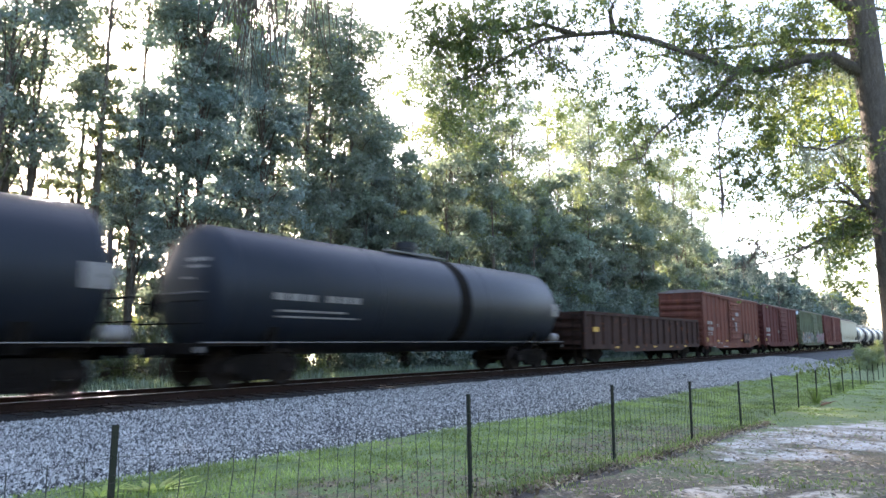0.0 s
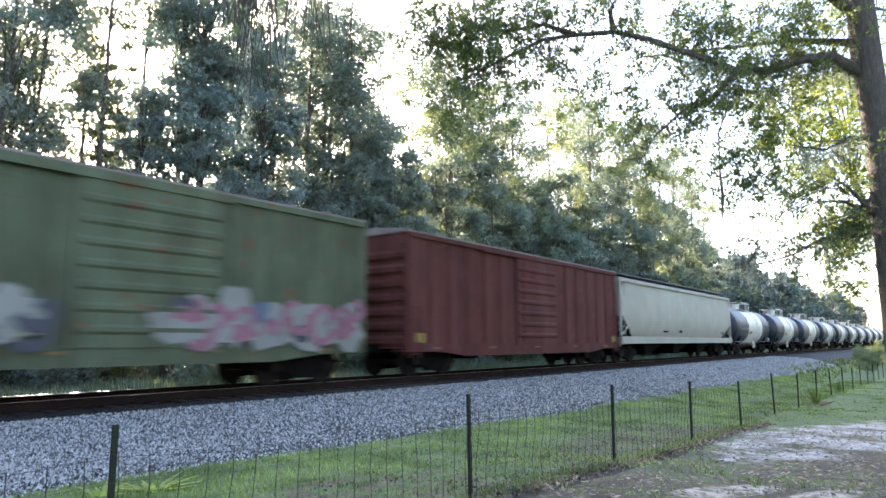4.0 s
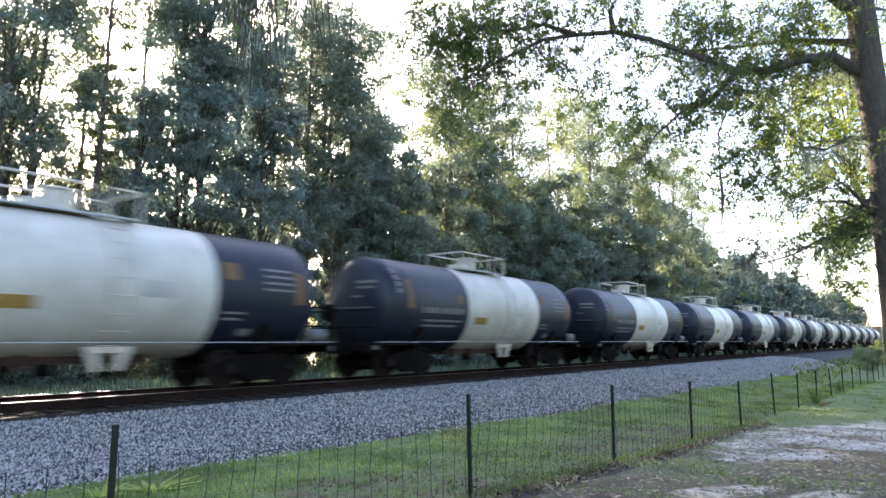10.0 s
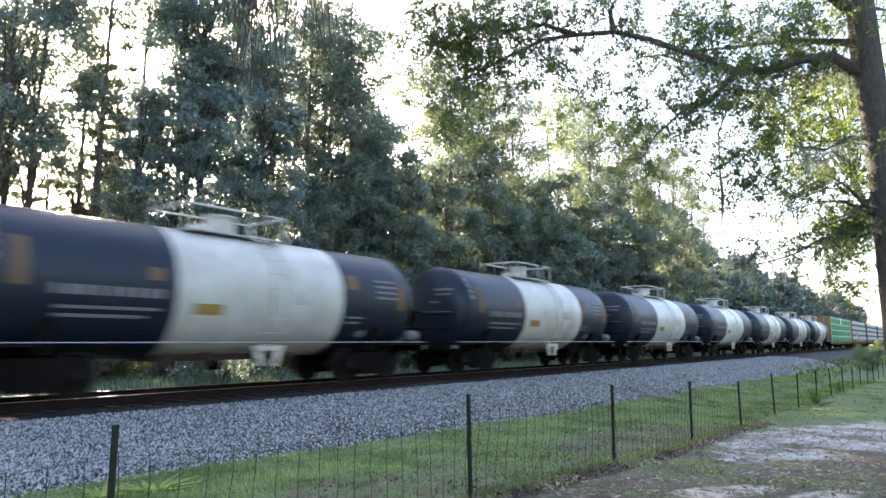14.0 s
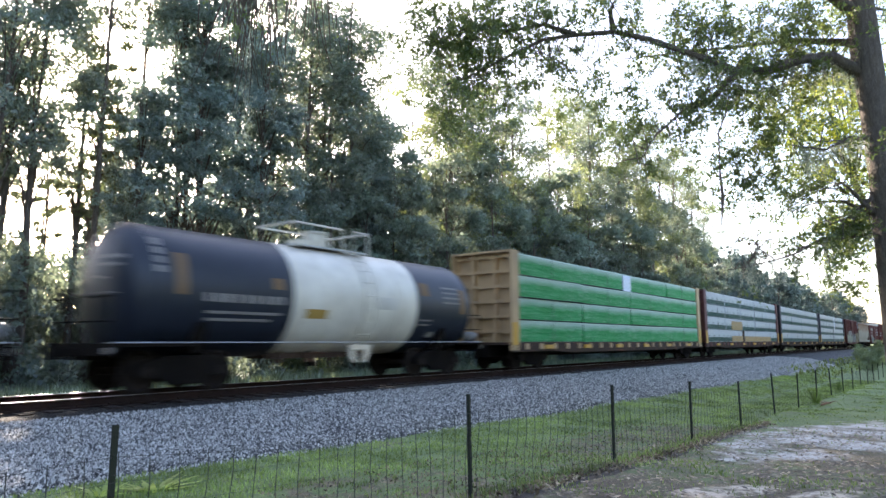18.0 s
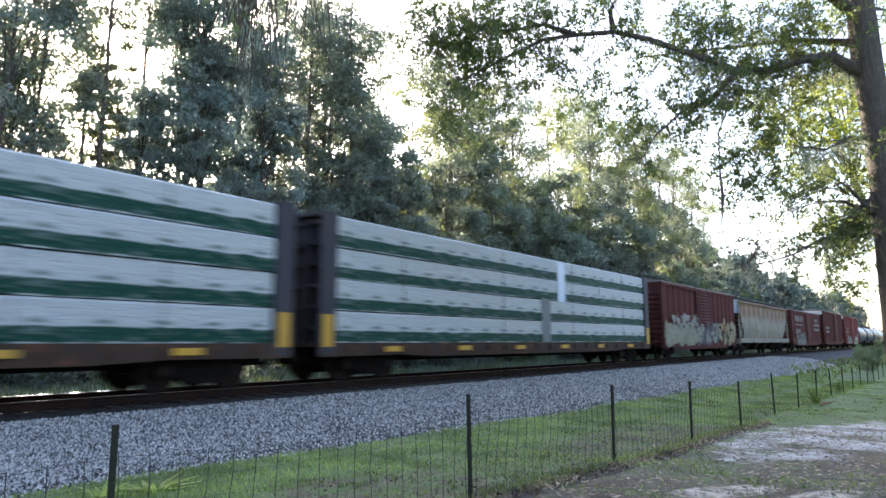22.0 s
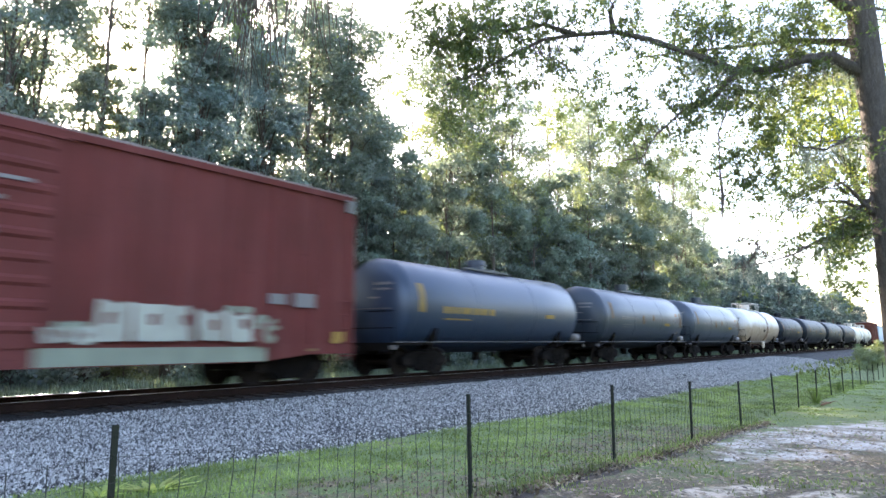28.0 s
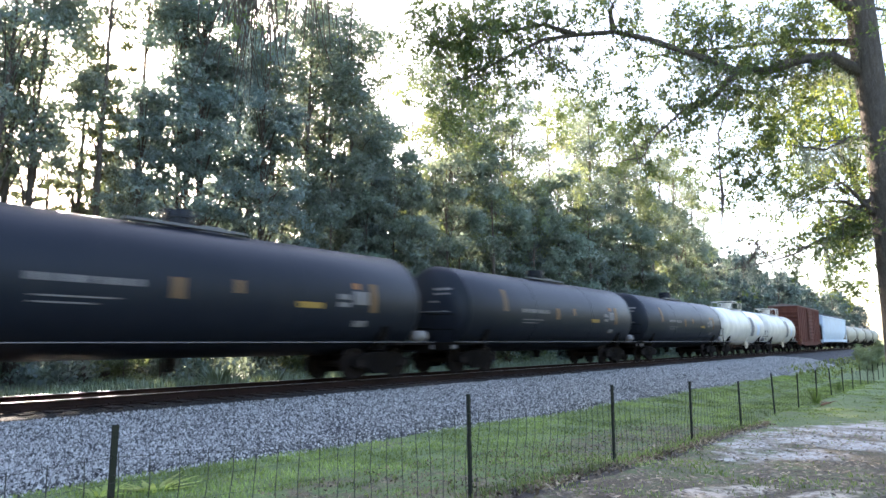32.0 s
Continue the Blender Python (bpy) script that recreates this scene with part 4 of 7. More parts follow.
    for i in range(13):
        x = -h + 0.2 + (length - 0.4) * i / 12
        rb = bmesh.new()
        prism(rb, [(-w - 0.02, eave + 0.04), (-w - 0.02, eave + 0.09), (0, eave + 0.28), (w + 0.02, eave + 0.09), (w + 0.02, eave + 0.04), (0, eave + 0.23)], x - 0.05, x + 0.05, "x")
        part("roof_rib", rb, roofmat, rf)
    part("underframe", boxes((-h, h, -0.3, 0.3, 0.74, 0.98), (-2.4, -1.2, 0.5, 1.1, 0.45, 0.9)), "steel", car)
    for i in range(5):
        x = -h + 1.4 + (length - 2.8) * i / 4
        part("reflector", boxes((x - 0.16, x + 0.16, -w - 0.026, -w + 0.0, sill + 0.24, sill + 0.30)), "ochre", car, "yellow reflector strip")
    return car


def gondola(length, top):
    car = new("gondola")
    h, w, base = length / 2, 1.45, 0.75
    for s in (-1, 1):
        sd = part("side", boxes((-h, h, min(s * w, s * (w - 0.06)), max(s * w, s * (w - 0.06)), base + 0.1, top - 0.12)), "gondola", car)
        part("top_chord", boxes((-h, h, min(s * (w - 0.1), s * (w + 0.09)), max(s * (w - 0.1), s * (w + 0.09)), top - 0.14, top)), "gondola", sd)
        part("bottom_sill", prism(bmesh.new(), [(-h, base), (-h, base + 0.2), (h, base + 0.2), (h, base), (h - 2.6, base), (h - 3.4, base - 0.16), (-h + 3.4, base - 0.16), (-h + 2.6, base)],
                                  min(s * w, s * (w + 0.07)), max(s * w, s * (w + 0.07))), "gondola", sd)
        for i in range(17):
            x = -h + 0.1 + (length - 0.2) * i / 16
            pb = bmesh.new()
            y = s * w
            prism(pb, [(x - 0.11, base + 0.18), (x + 0.11, base + 0.18), (x + 0.09, top - 0.13), (x - 0.09, top - 0.13)], min(y, y + s * 0.09), max(y, y + s * 0.09))
            part("side_post", pb, "gondola", sd)
        en = part("end", boxes((min(s * h, s * (h - 0.06)), max(s * h, s * (h - 0.06)), -w, w, base, top - 0.02)), "gondola", car)
        for k in range(4):
            z = base + 0.2 + k * 0.38
            eb = bmesh.new()
            prism(eb, [(-w + 0.1, z), (w - 0.1, z), (w - 0.16, z + 0.2), (-w + 0.16, z + 0.2)], min(s * h, s * (h + 0.1)), max(s * h, s * (h + 0.1)), "x")
            part("end_rib", eb, "gondola", en)
        ladder(car, s * (h + 0.12), -w + 0.05, -w + 0.45, 0.7, top - 0.1, "steel")
        bogie(car, s * (h - 1.75))
        coupler(car, s * h, s, 0.7)
    part("floor", boxes((-h, h, -w, w, base + 0.1, base + 0.2)), "gondola", car)
    part("underframe", boxes((-h, h, -0.3, 0.3, 0.72, 0.86)), "steel", car)
    for x, z in ((-h + 1.2, 1.65), ):
        bars("placard", car, [(x - 0.38, x + 0.2, z - 0.12, z + 0.10)], -w - 0.1, "yellow", "yellow stencil panel")
    for i in range(5):
        x = -h + 3.5 + i * (length - 5) / 4.5
        part("reflector", boxes((x - 0.2, x + 0.2, -w - 0.075, -w - 0.05, base + 0.02, base + 0.1)), "yellow", car)
    return car


def covered_hopper(length, eave, colour, cut_z, cut_x, bulge=0.06, bays=3, roofmat=None, end_panel=False):
    """A covered hopper: rounded sides, open ends over the platforms, trough hatches and outlets below."""
    car = new("covered_hopper")
    h, w, low = length / 2, 1.5, 1.3
    outline = [(-h + 0.15, eave), (h - 0.15, eave), (h - 0.15, cut_z), (h - cut_x, low), (-h + cut_x, low), (-h + 0.15, cut_z)]
    body = bmesh.new()
    rows = 17
    rings = []
    for k in range(rows):
        f = k / (rows - 1)
        z = low + (eave - low) * f
        bow = w - 0.10 + bulge * math.sin(f * math.pi) + (0.06 if k == rows - 1 else 0) - 1.4 * max(0, 0.36 - f) ** 2
        xe = h - 0.15 if z >= cut_z else h - cut_x + (cut_x - 0.15) * (z - low) / (cut_z - low)
        rings.append([body.verts.new(p) for p in ((-xe, -bow, z), (xe, -bow, z), (xe, bow, z), (-xe, bow, z))])
    for a, b in zip(rings, rings[1:]):
        for i in range(4):
            f = body.faces.new((a[i], a[(i + 1) % 4], b[(i + 1) % 4], b[i]))
            # dark coat on the end slopes: black paint plus the open ends' shade
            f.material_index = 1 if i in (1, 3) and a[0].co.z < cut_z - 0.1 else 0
    body.faces.new(rings[0][::-1])
    body.faces.new(rings[-1])
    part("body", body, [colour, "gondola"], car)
    if end_panel:
        for s in (-1, 1):
            part("end_panel", boxes((min(s * h, s * (h - 0.04)), max(s * h, s * (h - 0.04)), -w + 0.01, w - 0.01, cut_z - 0.12, eave + 0.06)), "pale_blue", car, "pale upper end panel")
    for s in (-1, 1):
        part("side_sill", boxes((-h, h, min(s * (w - 0.1), s * (w + 0.02)), max(s * (w - 0.1), s * (w + 0.02)), 0.98, 1.34)), colour, car)
        part("top_rail", boxes((-h + 0.05, h - 0.05, min(s * (w - 0.12), s * (w + 0.03)), max(s * (w - 0.12), s * (w + 0.03)), eave - 0.16, eave)), colour, car)
        for y in (-w + 0.06, w - 0.06):
            st = bmesh.new()
            box(st, min(s * h, s * (h - 0.08)), max(s * h, s * (h - 0.08)), y - 0.05, y + 0.05, 1.3, eave - 0.02)
            tube(st, [(s * (h - 0.05), y, 1.34), (s * (h - cut_x * 0.55), y, (low + cut_z) / 2 + 0.1)], 0.04, 5)
            part("corner_post", st, colour, car)
        ladder(car, s * (h + 0.02), -w + 0.08, -w + 0.5, 0.8, eave, colour)
        ladder(car, -w + 0.03, s * (h - 0.1) if s < 0 else h - 0.55, s * (h - 0.55) if s < 0 else h - 0.1, 1.35, eave - 0.1, colour, along="x")
        part("end_sill", boxes((min(s * h, s * (h - 0.15)), max(s * h, s * (h - 0.15)), -w, w, 0.95, 1.3)), colour, car)
        bogie(car, s * (h - 1.75))
        coupler(car, s * h, s, 0.65)
    roof = bmesh.new()
    prism(roof, [(-w, eave - 0.02), (-w * 0.8, eave + 0.12), (-w * 0.4, eave + 0.22), (0, eave + 0.25), (w * 0.4, eave + 0.22), (w * 0.8, eave + 0.12), (w, eave - 0.02)], -h + 0.1, h - 0.1, "x")
    part("roof", roof, roofmat or colour, car)
    n = int(length / 1.7)
    for i in range(n):
        x = -h + 1.0 + (length - 2) * i / (n - 1)
        part("roof_hatch", boxes((x - 0.7, x + 0.7, -0.3, 0.3, eave + 0.2, eave + 0.34)), roofmat or colour, car)
    for y in (-0.95, 0.95):
        part("roof_walk", boxes((-h, h, y - 0.3, y + 0.3, eave + 0.26, eave + 0.30)), "dark_roof", car)
    part("centre_sill", boxes((-h, h, -0.2, 0.2, 0.75, 1.0)), "steel", car)
    for i in range(bays):
        x = (i - (bays - 1) / 2) * (length - 6) / bays
        bm = bmesh.new()
        c = (length - 6) / bays / 2 * 0.9
        lo_ = [bm.verts.new(p) for p in ((x - 0.4, -0.7, 0.42), (x + 0.4, -0.7, 0.42), (x + 0.4, 0.7, 0.42), (x - 0.4, 0.7, 0.42))]
        hi_ = [bm.verts.new(p) for p in ((x - c, -1.3, 1.32), (x + c, -1.3, 1.32), (x + c, 1.3, 1.32), (x - c, 1.3, 1.32))]
        bm.faces.new(lo_[::-1])
        for k in range(4):
            bm.faces.new((lo_[k], lo_[(k + 1) % 4], hi_[(k + 1) % 4], hi_[k]))
        box(bm, x - 0.5, x + 0.5, -0.8, 0.8, 0.36, 0.44)
        # outlets take the dark steel coat to hold the shade under the car
        part("hopper_outlet", bm, "steel", car)
    return car


def centerbeam(length, colour, wraps, edge="deck", gaps=()):
    """A centre-beam flat car loaded with wrapped packs of boards; wraps gives the packs' coats, layer by layer from the deck."""
    car = new("centerbeam_flatcar")
    h, w, deck, top = length / 2 + 0.55, 1.42, 1.06, 4.52
    L = length / 2
    sill = bmesh.new()
    prism(sill, [(-h, deck), (h, deck), (h, deck - 0.36), (L - 2.6, deck - 0.34), (L - 4.2, deck - 0.42), (-L + 4.2, deck - 0.42), (-L + 2.6, deck - 0.34), (-h, deck - 0.36)], -w, -w + 0.08)
    part("side_sill", sill, "deck", car)
    sill = bmesh.new()
    prism(sill, [(-h, deck), (h, deck), (h, deck - 0.36), (-h, deck - 0.36)], w - 0.08, w)
    part("side_sill", sill, "deck", car)
    part("deck", boxes((-h, h, -w + 0.02, w - 0.02, deck - 0.1, deck - 0.005)), "deck", car)
    part("centre_sill", boxes((-h, h, -0.3, 0.3, 0.5, deck - 0.1)), "steel", car)
    part("centre_beam", boxes((-L, L, -0.06, 0.06, top - 0.3, top), (-L, L, -0.05, 0.05, deck, deck + 0.2)), colour, car)
    post = finish("beam_post", boxes((-0.08, 0.08, -0.05, 0.05, deck, top - 0.2)), colour)
    for i in range(9):
        linked(new("beam_post", post), car).location = (-L + 1.2 + (length - 2.4) * i / 8, 0, 0)
    n = int(length / 1.05)
    stake = finish("stake_pocket", boxes((-0.09, 0.09, -w - 0.05, -w + 0.02, deck - 0.26, deck - 0.04)), edge)
    for i in range(n):
        linked(new("stake_pocket", stake), car).location = (-L + 0.5 + (length - 1) * i / (n - 1), 0, 0)
    for i in range(6):
        x = -L + 2.2 + (length - 4.4) * i / 5
        part("reflector", boxes((x - 0.32, x + 0.32, -w - 0.055, -w, deck - 0.25, deck - 0.1)), "yellow", car, "yellow reflector strip")
    for s in (-1, 1):
        xf = s * (L + 0.05)
        face = part("bulkhead", boxes((min(xf, xf + s * 0.06), max(xf, xf + s * 0.06), -w + 0.06, w - 0.06, deck, top)), colour, car)
        for y in (-w, w):
            part("bulkhead_post", boxes((min(xf - s * 0.04, xf + s * 0.5), max(xf - s * 0.04, xf + s * 0.5), min(y, y * 0.93), max(y, y * 0.93), deck - 0.3, top + 0.02)), colour, face)
        for y in (-0.5, 0.5):
            part("bulkhead_stiffener", boxes((min(xf, xf + s * 0.3), max(xf, xf + s * 0.3), y - 0.06, y + 0.06, deck, top)), colour, face)
        for k in range(6):
            z = deck + 0.35 + k * 0.58
            part("bulkhead_rib", boxes((min(xf, xf + s * 0.26), max(xf, xf + s * 0.26), -w + 0.1, w - 0.1, z, z + 0.1)), colour, face)
        part("bulkhead_cap", boxes((min(xf, xf + s * 0.46), max(xf, xf + s * 0.46), -w, w, top - 0.02, top + 0.06)), colour, face)
        bars("panel", car, [(s * (L + 0.3) - 0.17, s * (L + 0.3) + 0.17, deck - 0.1, deck + 0.75)], -w - 0.01, "yellow", "yellow corner panel")
        bogie(car, s * (L - 1.6))
        coupler(car, s * h, s, 0.55)
    # the load: four layers of packs each side of the beam
    cols = 4
    pl, ph = length / cols, (top - deck) / 4
    meshes = {}
    rng = random.Random(int(length * 100) + len(colour))
    for layer in range(4):
        for c in range(cols):
            for s in (-1, 1):
                mat = wraps[layer]
                for gl, gc, gm in gaps:
                    if gl == layer and gc == c and s == -1:
                        mat = gm
                if mat not in meshes:
                    pk = bmesh.new()
                    a, b, d = pl / 2 - 0.012, 0.63, ph / 2 - 0.012
                    e = 0.05
                    prism(pk, [(-b, -d), (b, -d), (b, d - e), (b - e, d), (-b + e, d), (-b, d - e)], -a, a, "x")
                    meshes[mat] = finish("lumber_pack", pk, mat)
                o = linked(new("lumber_pack", meshes[mat]), car)
                o.matrix_basis = pose(-L + pl * (c + 0.5), s * (0.72 + rng.uniform(-0.025, 0.025)), deck + ph * (layer + 0.5) - 0.004, rng.uniform(-0.6, 0.6), rng.uniform(-0.12, 0.12), (0 if s < 0 else 180) + rng.uniform(-0.25, 0.25))
    strap = finish("strap", boxes((-0.012, 0.012, -1.365, -1.357, deck, top + 0.01)), "strap")
    for i in range(cols):
        linked(new("strap", strap), car).location = (-L + length * (i + 0.5) / cols, 0, 0)
    return car


def graffiti(car, x0, x1, z0, z1, y, colours, seed):
    """Spray paint: a ragged filled ground, then looping strokes and smaller fills over it; no letters. colours: ground, fills and strokes."""
    rng = random.Random(seed)
    bm = bmesh.new()
    layer = [0.0]

    def patch(pts, slot):
        layer[0] += 0.0004
        f = bm.faces.new([bm.verts.new((a, y - layer[0], max(z0 - 0.05, b))) for a, b in pts])
        f.material_index = slot

    def blob(cx, cz, rx, rz, slot):
        ph = [rng.uniform(0, 6.28) for _ in range(3)]
        pts = []
        for k in range(24):
            a = k / 24 * 2 * math.pi
            rr = 1 + 0.17 * math.sin(3 * a + ph[0]) + 0.12 * math.sin(5 * a + ph[1]) + 0.07 * math.sin(9 * a + ph[2])
            pts.append((cx + rx * rr * math.cos(a), cz + rz * rr * math.sin(a)))
        patch(pts, slot)

    def stroke(cx, cz, r, slot):
        a0, turn, w = rng.uniform(0, 6.28), rng.choice((-1, 1)) * rng.uniform(2.0, 4.6), rng.uniform(0.05, 0.12)
        flat = rng.uniform(0.6, 1.3)
        line = [(cx + r * math.cos(a0 + turn * k / 9), cz + r * flat * math.sin(a0 + turn * k / 9)) for k in range(10)]
        for p, q in zip(line, line[1:]):
            d = Vector((q[0] - p[0], q[1] - p[1])).normalized()
            n = Vector((-d.y, d.x)) * w
            e = d * w * 0.4
            patch([(p[0] + n.x - e.x, p[1] + n.y - e.y), (q[0] + n.x + e.x, q[1] + n.y + e.y), (q[0] - n.x + e.x, q[1] - n.y + e.y), (p[0] - n.x - e.x, p[1] - n.y - e.y)], slot)
    n = max(3, int((x1 - x0) / 0.95))
    step, hz = (x1 - x0) / n, (z1 - z0) / 2
    for i in range(n):
        blob(x0 + step * (i + 0.5), z0 + hz * rng.uniform(0.75, 1.0), step * rng.uniform(0.5, 0.75), hz * rng.uniform(0.65, 1.0), 0)
    for i in range(n):
        blob(x0 + step * (i + rng.random()), z0 + hz * rng.uniform(0.4, 1.5), step * rng.uniform(0.15, 0.35), hz * rng.uniform(0.15, 0.4), rng.randrange(1, len(colours)))
    for i in range(n * 3):
        stroke(x0 + step * (i / 3 + rng.random() * 0.6), z0 + hz * rng.uniform(0.5, 1.4), rng.uniform(0.18, 0.45) * min(1, hz), rng.choice([len(colours) - 1, len(colours) - 1, rng.randrange(0, len(colours))]))
    for f in bm.faces:
        f.normal_update()
        if f.normal.y > 0:
            f.normal_flip()
    tagged(part("graffiti", bm, colours, car, "spray-painted graffiti"), kind="stuff")


def block_graffiti(car, x0, x1, z0, z1, y, colours, seed):
    """Spray paint in slanting blocks with dark gaps and drips below; no letters. colours: fill, second fill, gap."""
    rng = random.Random(seed)
    bm = bmesh.new()
    depth = [0.0]

    def quad(pts, slot):
        depth[0] += 0.0005
        f = bm.faces.new([bm.verts.new((a, y - depth[0], b)) for a, b in pts])
        f.material_index = slot
        f.normal_update()
        if f.normal.y > 0:
            f.normal_flip()
    n = max(4, int((x1 - x0) / 0.62))
    step, hz = (x1 - x0) / n, z1 - z0
    for i in range(n):
        a = x0 + step * i + rng.uniform(-0.05, 0.05)
        lo, hi = z0 + hz * rng.uniform(0.0, 0.12), z1 - hz * rng.uniform(0.0, 0.22)
        lean, w = rng.uniform(-0.12, 0.25), step * rng.uniform(0.8, 1.05)
        slot = rng.choice([0, 0, 0, 1])
        quad([(a, lo), (a + w * 0.5, lo + hz * rng.uniform(-0.06, 0.06)), (a + w, lo), (a + w + lean, hi), (a + w * 0.5 + lean, hi - hz * rng.uniform(0, 0.2)), (a + lean, hi)], slot)
        b, c = a + w * rng.uniform(0.25, 0.6), lo + (hi - lo) * rng.uniform(0.3, 0.6)
        quad([(b, c), (b + w * 0.2, c - 0.03), (b + w * 0.26 + lean * 0.3, c + hz * 0.25), (b + lean * 0.3, c + hz * 0.2)], 2)
        if rng.random() < 0.7:
            quad([(a + w * 0.9, lo), (a + w * 0.98, lo), (a + w + lean, hi), (a + w * 0.92 + lean, hi)], 2)
        if rng.random() < 0.5:
            d = a + w * rng.random()
            quad([(d, hi - 0.05), (d + 0.28, hi - 0.1), (d + 0.34, hi + 0.06), (d + 0.05, hi + 0.1)], 1)
    tagged(part("graffiti", bm, colours, car, "pale block graffiti with dark gaps"), kind="stuff")


def build_train():
    long_text = [("mark", letters(-6.45, -5.1, 2.1, 2.27, 3, 5) + letters(-4.8, -3.5, 2.1, 2.27, 3, 6) + [(-6.3, -4.1, 1.82, 1.87), (-6.3, -3.6, 1.68, 1.72)], "dull white lettering bars"),
                 ("mark", [(7.1, 7.7, 2.1, 2.6)], "white square placard"), ("steel", [(1.0, 1.6, 1.1, 3.85)], "dark oily spill below the manway")]
    # two long black tank cars
    first = tank_car(15.9, 1.6, 3.95, [(0, "black")], marks=long_text)
    placed(first, -1.4, "long black tank car with worn white lettering", "tank car")
    placed(copy_thing(first, pose(0, 0, 0)), 16.4, "long black tank car with worn white lettering", "tank car")
    g = gondola(16.4, 2.45)
    placed(g, 34.7, "rusty brown open gondola with outside posts", "gondola car")
    # four boxcars
    b = boxcar(15.5, 4.36, "orange_brown", (-1.55, 1.38))
    bars("lettering", b, [(-6.91, -6.52, 2.24, 2.46), (-6.3, -5.85, 2.24, 2.46), (-6.87, -6.5, 1.84, 2.06), (-6.31, -5.72, 1.82, 2.06), (-6.85, -6.59, 1.63, 1.7), (-6.85, -6.59, 1.49, 1.55), (-6.22, -5.87, 1.64, 1.72), (-6.22, -5.87, 1.5, 1.57)], -1.49, "mark", "faded white bars")
    bars("small_lettering", b, [(-4.77, -4.34, 2.24, 2.28), (-4.77, -4.34, 2.15, 2.19), (-4.77, -4.34, 2.06, 2.1), (6.2, 6.6, 1.5, 1.55), (6.2, 6.6, 1.4, 1.44), (6.2, 6.6, 1.29, 1.33)], -1.49, "mark", "small faded stencil lines")
    bars("reflector", b, [(-4.79, -4.35, 1.07, 1.18), (-2.65, -2.12, 1.08, 1.17), (1.58, 2.05, 1.11, 1.21), (6.9, 7.3, 1.1, 1.2)], -1.495, "yellow", "yellow reflector strip")
    bars("scuff", b, [(-4.7, -4.34, 0.94, 1.02), (-4.0, -3.65, 0.93, 1.02), (-3.31, -2.17, 0.69, 0.76), (-5.79, -5.15, 0.69, 0.75)], -1.498, "mark", "worn pale patches along the sill")
    bars("stencil", b, [(-1.0, -0.5, 2.68, 2.82), (-0.05, 0.75, 2.98, 3.24), (-0.4, 0.35, 2.42, 2.5), (-0.15, 0.12, 1.84, 2.42)], -1.595, "mark", "scuffed white patches")
    bars("repaint", b, [(2.25, 4.1, 0.98, 1.7), (2.6, 3.5, 1.0, 1.05)], -1.56, "gondola", "brown repainted panel")
    graffiti(b, 2.4, 4.0, 1.0, 1.65, -1.563, ["gondola", "orange_brown", "gondola", "rust_wash"], 51)
    placed(b, 51.9, "orange-brown boxcar with rusty ribs and faded lettering", "boxcar")
    b = boxcar(15.5, 4.33, "maroon", (-1.2, 2.0), rib=1.28)
    bars("lettering", b, [(-6.9, -6.3, 1.95, 2.3), (-6.1, -5.4, 1.95, 2.3), (-6.9, -5.4, 1.6, 1.75), (-1.9, -1.5, 1.9, 2.1), (0.2, 0.9, 2.05, 2.2)], -1.49, "mark", "faded white bars")
    placed(b, 69.2, "maroon boxcar with smooth weathered sides", "boxcar")
    b = boxcar(15.6, 4.43, "green", (0.2, 3.3))
    graffiti(b, -7.3, -0.2, 0.9, 2.3, -1.56, ["spray_white", "spray_dark", "green", "spray_orange", "spray_cream", "spray_dark"], 3)
    graffiti(b, 2.0, 7.5, 0.85, 2.4, -1.56, ["spray_white", "spray_dark", "spray_pink", "spray_blue", "spray_pink"], 8)
    part("end_panel", boxes((-7.86, -7.8, -1.42, -0.7, 4.0, 4.36)), "pale_blue", b, "pale blue panel at the top of the end")
    placed(b, 86.6, "faded green boxcar with graffiti along the bottom", "boxcar")
    b = boxcar(15.4, 4.45, "red_brown", (-1.5, 1.5))
    placed(b, 103.8, "red-brown boxcar with rusty ribs", "boxcar")
    hop = covered_hopper(20.2, 4.25, "tan", 2.35, 1.9, bulge=0.10, roofmat="dark_roof")
    bars("stencil", hop, [(-6.5, -5.9, 1.95, 2.1), (7.9, 8.2, 1.55, 1.75), (-1.2, -0.8, 1.6, 1.75), (-4.0, -3.2, 1.6, 1.7)], -1.42, "steel", "small dark stencils")
    placed(hop, 122.0, "tan covered hopper with smooth rounded sides", "hopper car")
